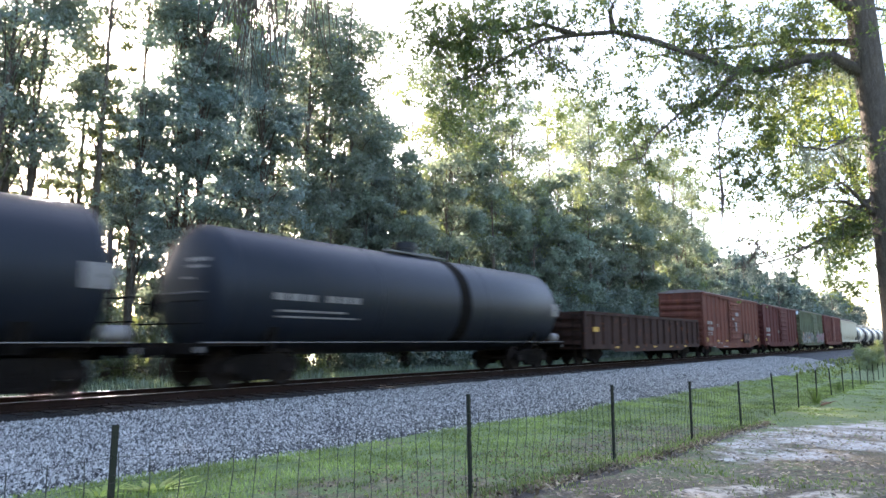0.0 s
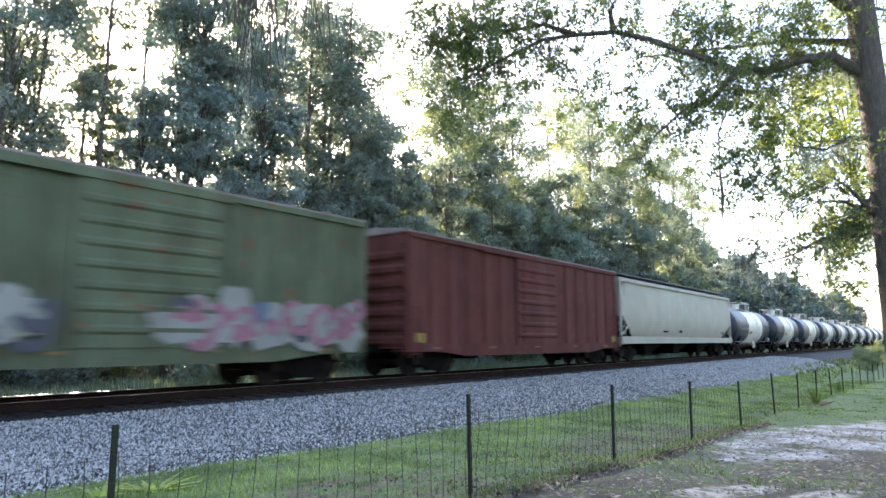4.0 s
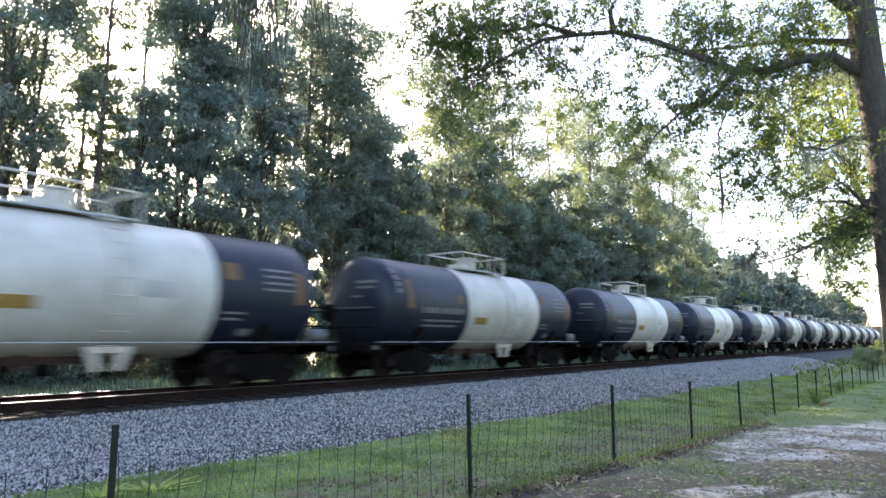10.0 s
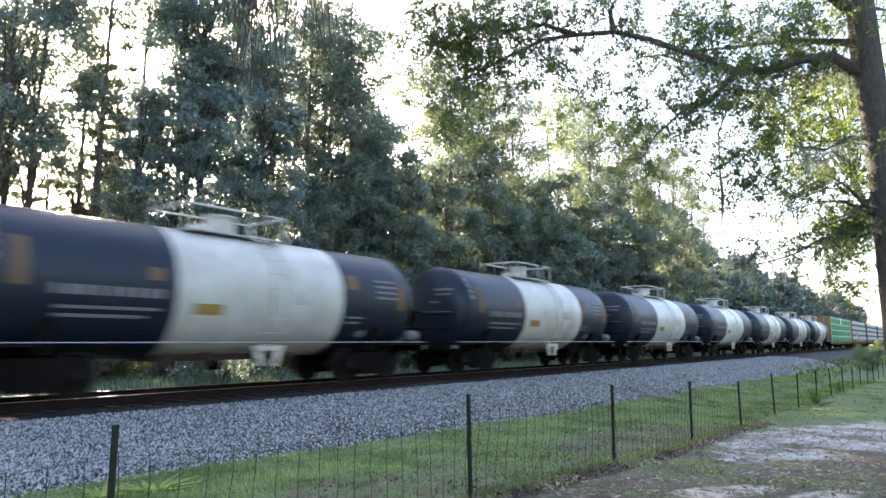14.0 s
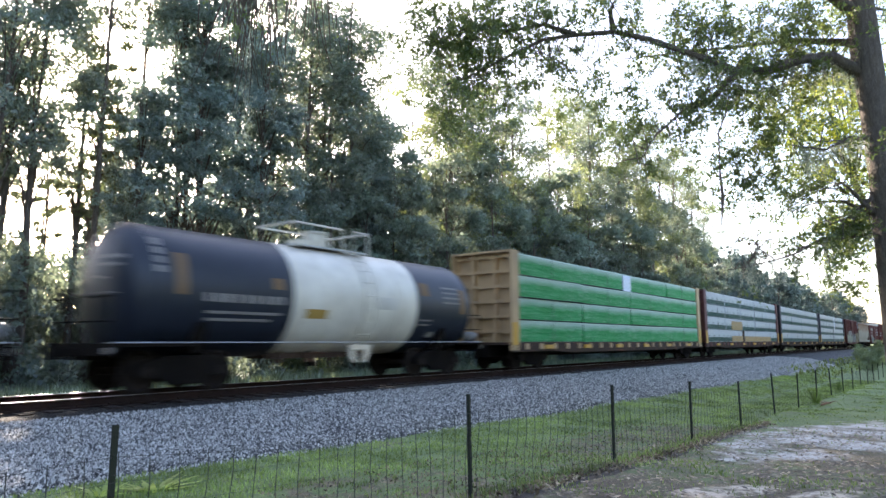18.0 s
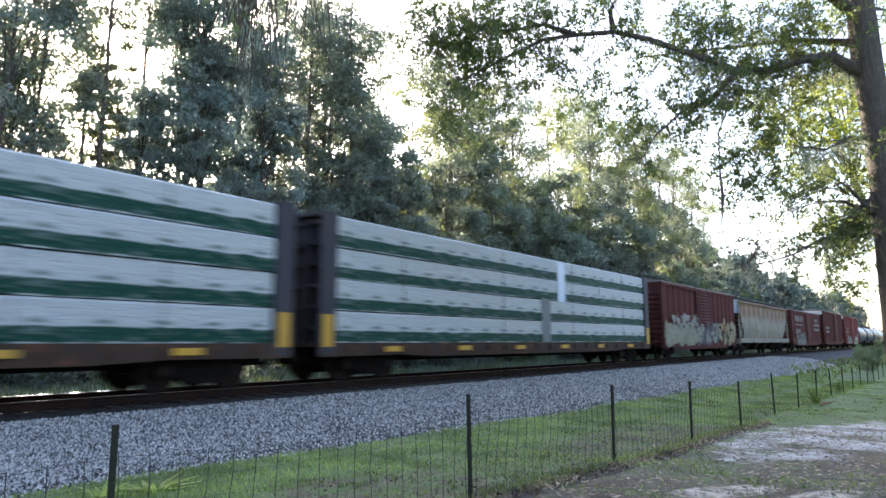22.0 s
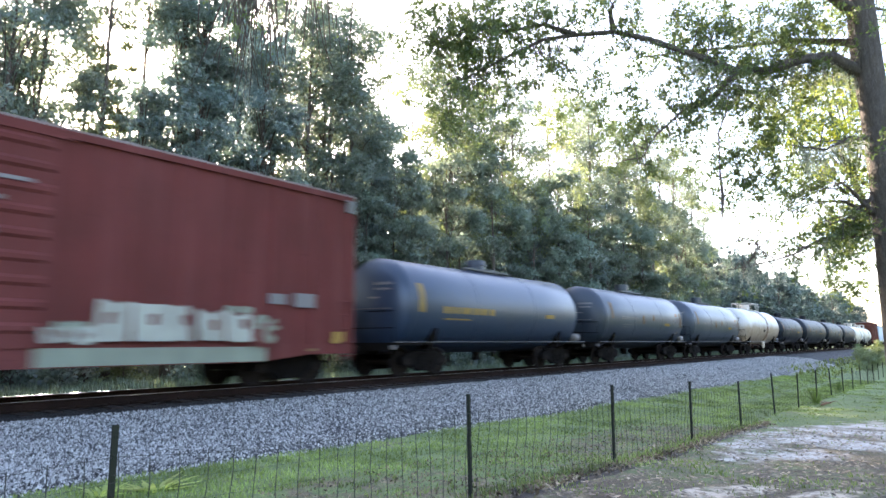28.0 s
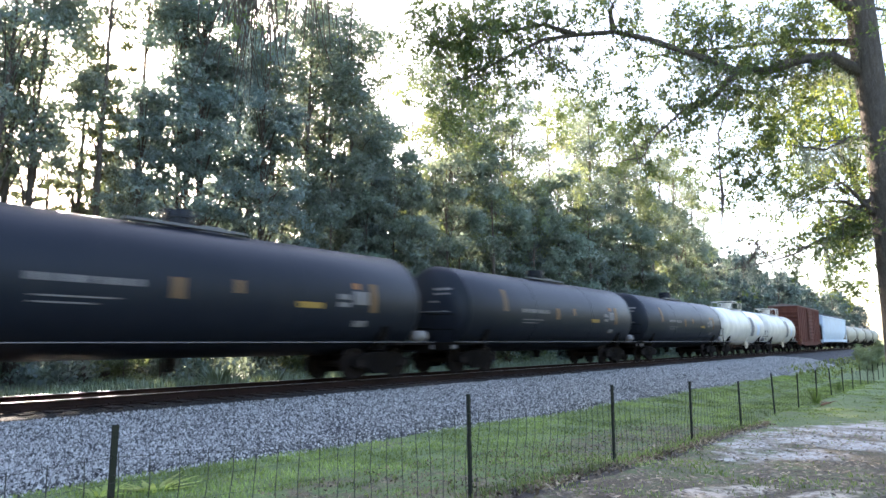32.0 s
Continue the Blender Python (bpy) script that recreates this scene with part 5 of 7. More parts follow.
    # eighteen black tanks with a white band
    t = tank_car(11.9, 1.5, 3.72, [(0, "navy"), (0.342, "white"), (0.738, "navy")], platform=True, marks=[
        ("mark", letters(-4.3, -2.05, 1.98, 2.17, 9, 1) + [(-4.2, -2.2, 1.72, 1.78), (-4.2, -2.5, 1.56, 1.62)], "dull white lettering bars"),
        ("mark_yellow", [(-1.45, -0.75, 1.68, 1.92)], "yellow-brown panel"), ("stain", [(1.1, 1.9, 2.0, 2.35)], "grey-brown smudge on the white band"),
        ("mark", [(-5.42, -5.22, 3.14, 3.30), (-5.42, -5.22, 2.94, 3.08), (-5.42, -5.22, 2.74, 2.88), (-5.42, -5.22, 2.54, 2.68)], "white stencil stack beside the front seam"),
        ("ochre", [(-4.98, -4.72, 2.1, 3.0), (5.0, 5.25, 2.0, 2.8)], "orange-brown reflector strip"), ("ochre", [(-2.5, -2.2, 2.35, 2.62), (3.0, 3.4, 2.5, 2.9)], "orange-brown square mark"),
        ("mark", [(4.1, 4.95, 2.78, 2.84), (4.1, 4.95, 2.62, 2.68), (4.1, 4.95, 2.46, 2.52), (4.1, 4.95, 2.3, 2.36), (3.0, 3.6, 1.72, 1.77), (3.0, 3.5, 1.58, 1.63)], "grey stencil lines"),
        ("mark", [(3.55, 3.62, 1.26, 1.36), (3.62, 3.84, 1.22, 1.40), (3.84, 3.91, 1.26, 1.36)], "round white mark")])
    placed(t, 139.35, "black tank car with a white band and white railings on top", "tank car", "banded tank cars")
    short = tank_car(11.2, 1.5, 3.72, [(0, "navy"), (0.34, "white"), (0.712, "navy")], platform=True, marks=[
        ("mark", letters(-4.2, -2.0, 2.0, 2.16, 9, 2) + [(-4.1, -2.2, 1.74, 1.79)], "dull white lettering bars"), ("stain", [(-0.6, 0.2, 2.1, 2.4)], "grey smudge on the white band"),
        ("mark_yellow", [(2.9, 3.9, 1.5, 1.75)], "yellow panel on the rear"), ("mark", [(2.9, 4.6, 1.9, 1.98)], "white line"), ("ochre", [(-4.7, -4.4, 2.1, 2.9)], "orange-brown reflector strip")])
    placed(short, 195.28, "short black tank car with a narrow white band and railings", "tank car", "banded tank cars")
    for i in (1, 2, 3, *range(5, 18)):
        placed(copy_thing(t, pose(0, 0, 0)), 139.36 + 14.053 * i - {5: 0.72, 6: 0.64}.get(i, 0.0), "black tank car with a white band and white railings on top", "tank car", "banded tank cars")
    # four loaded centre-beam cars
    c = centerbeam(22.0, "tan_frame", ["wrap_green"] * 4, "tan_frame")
    part("torn_cover", boxes((-0.9, 0.1, -1.376, -1.36, 3.63, 4.43)), "wrap_plain", c, "torn pale blue plastic")
    placed(c, 398.0, "centre-beam flatcar with tan bulkheads and green-wrapped lumber", "flatcar", "loaded flatcars")
    c = centerbeam(22.05, "red_frame", ["wrap_white"] * 4, "red_frame")
    for x0, x1, z0, z1 in ((-4.77, -1.68, 1.95, 2.6), (-4.77, -1.68, 1.07, 1.5), (-1.13, 8.24, 1.07, 1.48)):
        n = 6 if z1 - z0 > 0.5 else 4
        for i in range(n):
            d = (z1 - z0) / n
            part("board_edge", boxes((x0, x1, -1.385, -1.35, z0 + d * i + 0.006, z0 + d * (i + 1) - 0.006)), "lumber", c, "bare yellow board showing under the wrap")
    part("dunnage_block", boxes((-1.62, -1.17, -1.39, -1.34, 1.07, 1.92)), "deck", c, "dark brown timber block")
    for x in (-6.4, -2.0, 2.4, 6.8):
        part("wrap_seam", boxes((x - 0.07, x + 0.07, -1.374, -1.36, 1.95, 4.4)), "seam", c, "pale plastic seam")
    placed(c, 422.0, "centre-beam flatcar with red bulkheads and white-wrapped lumber", "flatcar", "loaded flatcars")
    c = centerbeam(22.02, "blue_frame", ["wrap_white"] * 4)
    placed(c, 446.2, "centre-beam flatcar with blue bulkheads and white-wrapped lumber", "flatcar", "loaded flatcars")
    c = centerbeam(22.04, "blue_frame", ["wrap_white"] * 4)
    part("torn_cover", boxes((1.41, 2.05, -1.376, -1.36, 2.75, 4.43)), "wrap_plain", c, "torn pale blue plastic")
    part("loose_flap", boxes((0.05, 0.75, -1.376, -1.36, 1.06, 2.8)), "flap", c, "grey flap of loose wrapping")
    placed(c, 470.1, "centre-beam flatcar with blue bulkheads and torn white-wrapped lumber", "flatcar", "loaded flatcars")
    # boxcar, hopper, three boxcars
    b = boxcar(15.5, 4.5, "maroon", (-1.6, 1.4), ends="tight")
    graffiti(b, -7.5, -0.9, 0.8, 2.3, -1.54, ["spray_grey", "spray_grey", "spray_cream", "spray_grey"], 23)
    graffiti(b, -7.4, -1.1, 0.85, 2.3, -1.555, ["spray_grey", "spray_mint", "spray_cream", "spray_grey", "spray_mint"], 21)
    graffiti(b, -6.2, -1.4, 2.0, 2.85, -1.57, ["spray_white", "maroon", "spray_white", "maroon"], 24)
    graffiti(b, -1.8, 3.0, 0.85, 2.5, -1.58, ["spray_dark", "spray_mint", "spray_white", "spray_mint", "spray_white"], 25)
    graffiti(b, 3.0, 7.3, 0.85, 2.75, -1.57, ["spray_cream", "spray_mint", "spray_orange", "spray_cream", "gondola"], 22)
    placed(b, 491.3, "maroon boxcar with large cream graffiti", "boxcar")
    hop = covered_hopper(18.6, 4.25, "grey", 3.4, 1.95, bulge=0.05, bays=4, roofmat="dark_roof", end_panel=True)
    bars("stencil", hop, [(-7.0, -6.2, 2.35, 2.6), (-7.0, -6.1, 1.95, 2.15), (-7.0, -6.2, 1.6, 1.7), (-6.2, -4.8, 1.1, 1.2), (-2.5, -1.9, 1.1, 1.18), (1.5, 2.2, 1.1, 1.18)], -1.53, "dark_roof", "dark stencil bars")
    placed(hop, 509.7, "grey covered hopper streaked with rust", "hopper car")
    b = boxcar(18.4, 4.31, "red_brown", (-1.2, 2.0), ends="tight", rib=1.5)
    bars("lettering", b, [(-7.65 + i * 0.61 + d, -7.65 + i * 0.61 + d + 0.15, 3.2, 3.8) for i in range(8) for d in (0, 0.28)] + [(-7.6, -2.83, 2.8, 2.9)] + [(-7.3 + i * 0.42 + d, -7.3 + i * 0.42 + d + 0.11, 1.95, 2.4) for i in range(7) for d in (0, 0.2)]
         + [(4.9 + i * 0.45, 5.2 + i * 0.45, 3.4, 3.7) for i in range(5)] + [(4.3 + i * 0.5, 4.65 + i * 0.5, 2.85, 3.15) for i in range(7)] + [(4.3 + i * 0.5, 4.65 + i * 0.5, 2.3, 2.6) for i in range(7)], -1.49, "mark", "cream lettering bars")
    graffiti(b, -7.5, -1.9, 0.8, 2.2, -1.53, ["spray_grey", "spray_dark", "spray_blue", "spray_dark"], 31)
    graffiti(b, -6.8, -2.4, 0.7, 1.3, -1.545, ["spray_white", "spray_white", "spray_cream", "spray_blue"], 33)
    placed(b, 530.5, "red-brown boxcar with a corrugated door and graffiti", "boxcar")
    b = boxcar(18.4, 5.04, "maroon", (0.2, 3.6), ends="tight")
    bars("lettering", b, [(-7.2, -6.2, 2.7, 2.95), (-5.8, -4.6, 2.7, 2.95), (-7.2, -6.2, 2.2, 2.45), (-5.8, -4.6, 2.2, 2.45)], -1.49, "mark", "faded white bars")
    placed(b, 551.5, "tall maroon boxcar with white-capped ends", "boxcar")
    part("end_panel", boxes((-9.32, -9.27, -1.4, 1.4, 4.54, 5.02)), "white", b, "white panel at the top of the end")
    b = boxcar(18.6, 5.05, "red", (-0.95, 1.75), rib=1.2)
    bars("lettering", b, [(-7.2, -6.2, 2.95, 3.2), (-5.6, -4.6, 2.95, 3.2), (-7.3, -6.1, 2.45, 2.65), (-5.8, -4.6, 2.45, 2.65), (-7.2, -6.3, 1.9, 2.1), (-5.8, -5.0, 1.6, 2.0), (6.55, 7.05, 2.0, 2.25), (7.3, 7.95, 1.95, 2.3)], -1.49, "mark", "white lettering bars")
    graffiti(b, -6.4, -1.5, 0.66, 1.95, -1.53, ["spray_mint", "spray_dark", "spray_grey", "spray_dark"], 41)
    bars("door_lettering", b, [(-0.3, 1.3, 3.92, 3.99), (0.3, 0.85, 3.55, 3.63), (0.4, 0.75, 2.9, 3.08)], -1.6, "mark", "faded white marks on the door")
    block_graffiti(b, 2.6, 6.1, 1.03, 1.95, -1.59, ["spray_pale", "spray_mint", "red"], 43)
    block_graffiti(b, 1.7, 2.7, 1.05, 1.45, -1.58, ["spray_pale", "spray_mint", "red"], 44)
    graffiti(b, 5.5, 6.6, 1.0, 1.75, -1.575, ["red", "spray_mint", "spray_pink", "spray_grey"], 45)
    part("sill_paint", boxes((1.6, 6.5, -1.5, -1.493, 0.64, 0.98)), "spray_mint", b, "pale paint along the sill")
    part("end_panel", boxes((-9.42, -9.37, -1.4, 1.4, 4.54, 5.02)), "white", b, "white panel at the top of the end")
    part("corner_panel", boxes((8.98, 9.26, -1.54, -1.49, 4.6, 4.95)), "mark", b, "white corner patch")
    placed(b, 572.35, "tall brick-red boxcar with pale graffiti", "boxcar")
    # black and white tank cars
    dark = [("mark", letters(-3.6, -1.4, 2.2, 2.34, 7, 7) + [(-3.5, -2.0, 1.92, 1.95), (-3.5, -2.4, 1.8, 1.83)], "dull white lettering bars"), ("mark", [(4.4, 4.9, 1.5, 1.66)], "small white mark"), ("ochre", [(0.6, 0.8, 2.2, 2.5), (-0.9, -0.65, 2.0, 2.45)], "orange-brown mark"), ("mark_yellow", [(2.4, 3.2, 1.95, 2.1)], "yellow panel"), ("ochre", [(-4.9, -4.6, 2.2, 3.0), (4.95, 5.2, 1.9, 2.7)], "orange strip beside the seam"),
            ("mark", [(3.75, 4.15, 2.22, 2.36), (3.75, 4.15, 2.02, 2.14)], "white placard bars"), ("mark", [(4.3, 4.85, 2.1, 2.46)], "dull white placard"), ("spray_orange", [(4.3, 4.55, 2.52, 2.68)], "small orange-red mark")]
    first = tank_car(11.7, 1.52, 3.74, [(0, "gloss_blue")], marks=[("mark_yellow", letters(-3.9, -0.9, 2.0, 2.22, 9, 9) + [(-3.8, -2.4, 1.8, 1.84), (2.7, 3.4, 2.0, 2.15)], "yellow lettering bars"), ("mark_yellow", [(-5.1, -4.85, 2.0, 2.9)], "yellow strip")])
    placed(first, 589.42, "glossy blue-black tank car with yellow lettering", "tank car")
    k2 = tank_car(11.8, 1.53, 3.77, [(0, "slate")], marks=dark)
    placed(k2, 603.3, "blue-black tank car with dull white lettering", "tank car")
    placed(copy_thing(k2, pose(0, 0, 0)), 616.6, "blue-black tank car with dull white lettering", "tank car")
    w1 = tank_car(12.3, 1.55, 3.84, [(0, "stained_cream")], platform=True, marks=[("dead_wood", [(0.75, 1.3, 1.05, 3.8)], "rust-brown spill down the side"), ("steel", [(-0.4, 0.1, 1.9, 2.1)], "small dark panel")])
    placed(w1, 630.6, "cream tank car with a rust-brown spill and top railings", "tank car")
    k4 = tank_car(11.2, 1.43, 3.58, [(0, "black")], marks=dark)
    placed(k4, 644.15, "short black tank car with dull lettering", "tank car")
    k5 = tank_car(14.9, 1.52, 3.75, [(0, "black")], marks=dark)
    placed(k5, 658.6, "black tank car with white lettering and placards", "tank car")
    for u in (675.2, 691.4):
        placed(copy_thing(k5, pose(0, 0, 0)), u, "black tank car with white lettering and placards", "tank car")
    w2 = tank_car(12.9, 1.49, 3.7, [(0, "white")], platform=True, marks=[("dark_roof", [(1.3, 2.4, 1.5, 3.05)], "dark stained patch on the side"), ("wrap_plain", [(3.4, 4.3, 1.6, 2.9)], "pale blue panel")])
    placed(w2, 705.9, "white tank car with a dark stained patch", "tank car")
    placed(copy_thing(w2, pose(0, 0, 0)), 720.2, "white tank car with a dark stained patch", "tank car")
    b = boxcar(14.2, 4.9, "orange_brown", (-1.5, 1.5))
    placed(b, 735.3, "tall plain brown boxcar with faded sides", "boxcar")
    hop = covered_hopper(23.5, 4.35, "pale_blue", 3.2, 2.0)
    placed(hop, 756.2, "pale blue covered hopper", "hopper car")
    x1 = tank_car(12.5, 1.49, 3.7, [(0, "tan"), (0.93, "steel")])
    for i in range(4):
        placed(x1 if i == 0 else copy_thing(x1, pose(0, 0, 0)), 776.5 + 14.2 * i, "dusty tan tank car", "tank car")


def stretch_cars():
    """Bring the bodies to their true length; bogies and wheels keep their size and move with them."""
    seen = set()
    for car, _ in TRAIN:
        for o in car.children:
            o.location.x *= STRETCH
            if o.name.split(".")[0] == "bogie":
                continue
            for p in (o, *o.children):
                if p is not o:
                    p.location.x *= STRETCH
                if p.data.name not in seen:
                    seen.add(p.data.name)
                    p.data.transform(Matrix.Diagonal((STRETCH, 1, 1, 1)))


build_train()
stretch_cars()


# ---- fence ----
FENCE_Y = 3.85


def fence():
    top = tagged(new("wire_fence"), "sagging wire mesh fence on thin dark steel posts", "fence")
    rng = random.Random(9)
    pm = bmesh.new()
    out = [(-0.017, -0.012), (0.017, -0.012), (0.017, -0.003), (0.005, -0.003), (0.005, 0.026), (-0.005, 0.026), (-0.005, -0.003), (-0.017, -0.003)]
    lo = [pm.verts.new((a, b, -0.3)) for a, b in out]
    hi = [pm.verts.new((a, b, 1.055)) for a, b in out]
    pm.faces.new(lo[::-1])
    pm.faces.new(hi)
    for i in range(8):
        pm.faces.new((lo[i], lo[(i + 1) % 8], hi[(i + 1) % 8], hi[i]))
    for k in range(9):
        z = 0.1 + k * 0.11
        box(pm, -0.012, 0.012, -0.02, -0.011, z, z + 0.02)
    post = finish("fence_post", pm, "post")
    for i in range(-2, 20):
        x = 1.95 + 3.5 * i + rng.uniform(-0.04, 0.04) + {0: 0.025, 1: 0.065}.get(i, 0.0)
        o = linked(new("post", post), top)
        o.matrix_basis = pose(x, FENCE_Y, float(ground_height(x, FENCE_Y)) + rng.uniform(-0.05, 0.03), rng.uniform(-1.5, 1.5), rng.uniform(-2, 2), rng.uniform(-8, 8))
    wire = bmesh.new()
    x0, x1 = -4.5, 48.0

    def at(x, z):
        g = float(ground_height(x, FENCE_Y))
        ph = (x - 1.95) / 3.5
        sag = -0.07 * (1 - (2 * (ph - math.floor(ph)) - 1) ** 2)
        return (x + 0.02 * noise.noise((x * 2.1, z * 5, 3)), FENCE_Y - 0.02 + 0.05 * noise.noise((x * 0.9, z * 2, 0)), g + z * (1 + sag) + 0.012 * noise.noise((x * 1.7, z, 5)))
    for z in (0.06, 0.18, 0.30, 0.43, 0.57, 0.72, 0.86):
        n = 130
        tube(wire, [at(x0 + (x1 - x0) * (i / n), z) for i in range(n + 1)], 0.0013 if z < 0.86 else 0.002, 3, caps=False)
    x = x0
    while x < x1:
        tube(wire, [at(x, 0.86 * k / 5 + 0.02) for k in range(6)], 0.0034, 3, caps=False)
        x += 0.19 + (0.0 if x < 22 else 0.2)
    part("wire_mesh", wire, "wire", top, "rusty welded wire mesh")


fence()


# ---- grass and litter ----
def blades(name, mat, n, area, height, seed, label, category, width=0.006, gap=0.0, bias=1.0):
    rng = np.random.default_rng(seed)
    x = area[0] + (area[1] - area[0]) * rng.random(n) ** bias
    y = rng.uniform(area[2], area[3], n)
    if gap:
        f = np.array([noise.noise((a * 0.8, b * 0.8, 7.3)) + 0.5 * noise.noise((a * 1.6, b * 1.6, 2.1)) for a, b in zip(x, y)])
        g = np.array([noise.noise((a * 3.1, b * 3.1, 4.4)) for a, b in zip(x, y)])
        odds = np.clip((f - gap) / 0.3, 0.3, 1)
        odds = np.where(((x - 14.6) / 5.0) ** 2 + ((y - 2.1) / 1.5) ** 2 < 1 + 0.4 * f, 0.02, odds)
        front = (y < 3.7) & (odds > 0.1)
        odds = np.where(front, np.clip((f + 0.7 * g - 0.02) / 0.5, 0.05, 0.75), odds)
        odds = np.where(((x - 12.8) / 3.2) ** 2 + ((y - 4.6) / 1.0) ** 2 < 1 + 0.5 * f, np.clip(0.24 + 0.8 * g, 0.06, 0.5), odds)
        odds = np.where(((x - 5.3) / 1.5) ** 2 + ((y - 4.7) / 0.9) ** 2 < 1 + 0.8 * f, np.clip(0.25 + 0.8 * g, 0.05, 0.5), odds)
        odds = np.where(front & ((x < 8.0) | (y < 1.9)), odds * 0.45, odds)
        keep = rng.random(n) < odds
        x, y = x[keep], y[keep]
        n = len(x)
    z = ground_height(x, y)
    a = rng.uniform(0, 6.28, n)
    h = height * rng.uniform(0.45, 1.25, n)
    lean = rng.uniform(0.1, 0.7, n) * h
    w = width * rng.uniform(0.7, 1.4, n) * (1 + np.hypot(x, y) * 0.05)
    base = np.stack([x, y, z], -1)
    side = np.stack([-np.sin(a) * w, np.cos(a) * w, 0 * w], -1)
    tip = base + np.stack([np.cos(a) * lean, np.sin(a) * lean, h], -1)
    v = np.stack([base - side, base + side, tip + side * 0.15, tip - side * 0.15], 1)
    return tagged(new(name, scatter_mesh(name, v, 4, mat)), label, category, kind="stuff")


blades("lawn_grass", "grass", 175000, (0.5, 48, 0.2, 7.7), 0.042, 1, "short mown lawn grass along the ballast", "grass", 0.005, gap=-0.36, bias=1.6)
blades("ditch_grass", "weed", 48000, (-4, 110, 17.6, 25), 0.5, 2, "rough grass and weeds behind the track", "grass", 0.012, bias=1.4)
blades("verge_weeds", "grass", 900, (45, 110, 6.0, 8.7), 0.25, 3, "tall green weeds beside the ballast", "weeds", 0.02)


def litter():
    rng = np.random.default_rng(6)
    n = 11000
    x, y = 3 + 14 * rng.random(n), rng.uniform(-1.5, 4.2, n)
    c = np.stack([x, y, ground_height(x, y) + 0.012], -1)
    a = rng.uniform(0, 6.28, n)
    s = rng.uniform(0.014, 0.05, n)
    u = np.stack([np.cos(a), np.sin(a), rng.uniform(-0.3, 0.3, n)], -1) * s[:, None]
    w = np.stack([-np.sin(a), np.cos(a), rng.uniform(-0.3, 0.3, n)], -1) * s[:, None] * 0.5
    v = np.stack([c - u, c + w, c + u, c - w], 1)
    n = 2600
    x = 4.5 + 13 * rng.random(n)
    y = 3.66 + rng.normal(0, 0.09, n)
    c2 = np.stack([x, y, ground_height(x, y) + rng.uniform(0.01, 0.05, n)], -1)
    s2 = rng.uniform(0.015, 0.05, n)[:, None]
    d2, e2 = rng.normal(size=(n, 3)), rng.normal(size=(n, 3))
    d2 /= np.linalg.norm(d2, axis=1)[:, None]
    e2 /= np.linalg.norm(e2, axis=1)[:, None]
    v = np.concatenate([v, np.stack([c2 - d2 * s2, c2 + e2 * s2 * 0.5, c2 + d2 * s2, c2 - e2 * s2 * 0.5], 1)])
    n = 3800
    x = 4.3 + 11 * rng.random(n) ** 1.2
    y = rng.uniform(3.9, 5.7, n)
    c3 = np.stack([x, y, ground_height(x, y) + rng.uniform(0.015, 0.045, n)], -1)
    s3 = rng.uniform(0.008, 0.026, n)[:, None]
    d3, e3 = rng.normal(size=(n, 3)), rng.normal(size=(n, 3))
    d3 /= np.linalg.norm(d3, axis=1)[:, None]
    e3 /= np.linalg.norm(e3, axis=1)[:, None]
    v = np.concatenate([v, np.stack([c3 - d3 * s3, c3 + e3 * s3 * 0.5, c3 + d3 * s3, c3 - e3 * s3 * 0.5], 1)])
    tagged(new("leaf_litter", scatter_mesh("leaf_litter", v, 4, "litter")), "dry brown fallen leaves on bare earth", "leaf litter", kind="stuff")


litter()


def weed_clump(x, y, n, height, spread, label, mat="grass", width=0.012, seed=1):
    """A tuft of long blades leaning outwards, on one root."""
    rng = np.random.default_rng(seed)
    a, h = rng.uniform(0, 6.28, n), height * rng.uniform(0.4, 1.1, n)
    b = np.stack([np.cos(a), np.sin(a), 0 * a], -1)
    foot = b * (rng.random(n) * spread * 0.3)[:, None]
    tip = foot + b * (spread * rng.uniform(0.2, 1.0, n))[:, None] + np.stack([0 * a, 0 * a, h], -1)
    mid = foot * 0.6 + tip * 0.4 + np.stack([0 * a, 0 * a, h * 0.22], -1)
    s = np.stack([-np.sin(a), np.cos(a), 0 * a], -1) * width
    v = np.concatenate([np.stack([foot - s, foot + s, mid + s, mid - s], 1), np.stack([mid - s, mid + s, tip + s * 0.2, tip - s * 0.2], 1)])
    ob = tagged(new("weed_clump", scatter_mesh("weed_clump", v, 4, mat)), label, "weed", kind="stuff")
    ob.location = (x, y, float(ground_height(np.float64(x), np.float64(y))) - 0.01)


weed_clump(25.4, 3.75, 60, 0.5, 0.4, "tall bright green weeds beside the fence", seed=4)
weed_clump(3.85, 6.75, 26, 0.11, 0.42, "pale yellow-green weeds at the edge of the ballast", "pale_weed", 0.026, 5)
weed_clump(3.42, 6.95, 20, 0.12, 0.3, "pale yellow-green weeds at the edge of the ballast", "pale_weed", 0.024, 15)
weed_clump(13.4, 19.7, 240, 1.0, 1.0, "pale sunlit weeds behind the track", "weed", 0.03, 8)
weed_clump(16.2, 20.3, 160, 0.8, 0.9, "pale sunlit weeds behind the track", "weed", 0.03, 9)
weed_clump(33.5, 4.0, 45, 0.5, 0.35, "green weeds under the wire fence", seed=6)
blades("fence_grass", "grass", 2600, (2, 17, 3.62, 3.95), 0.09, 12, "dull uncut grass along the foot of the fence", "grass", 0.005)


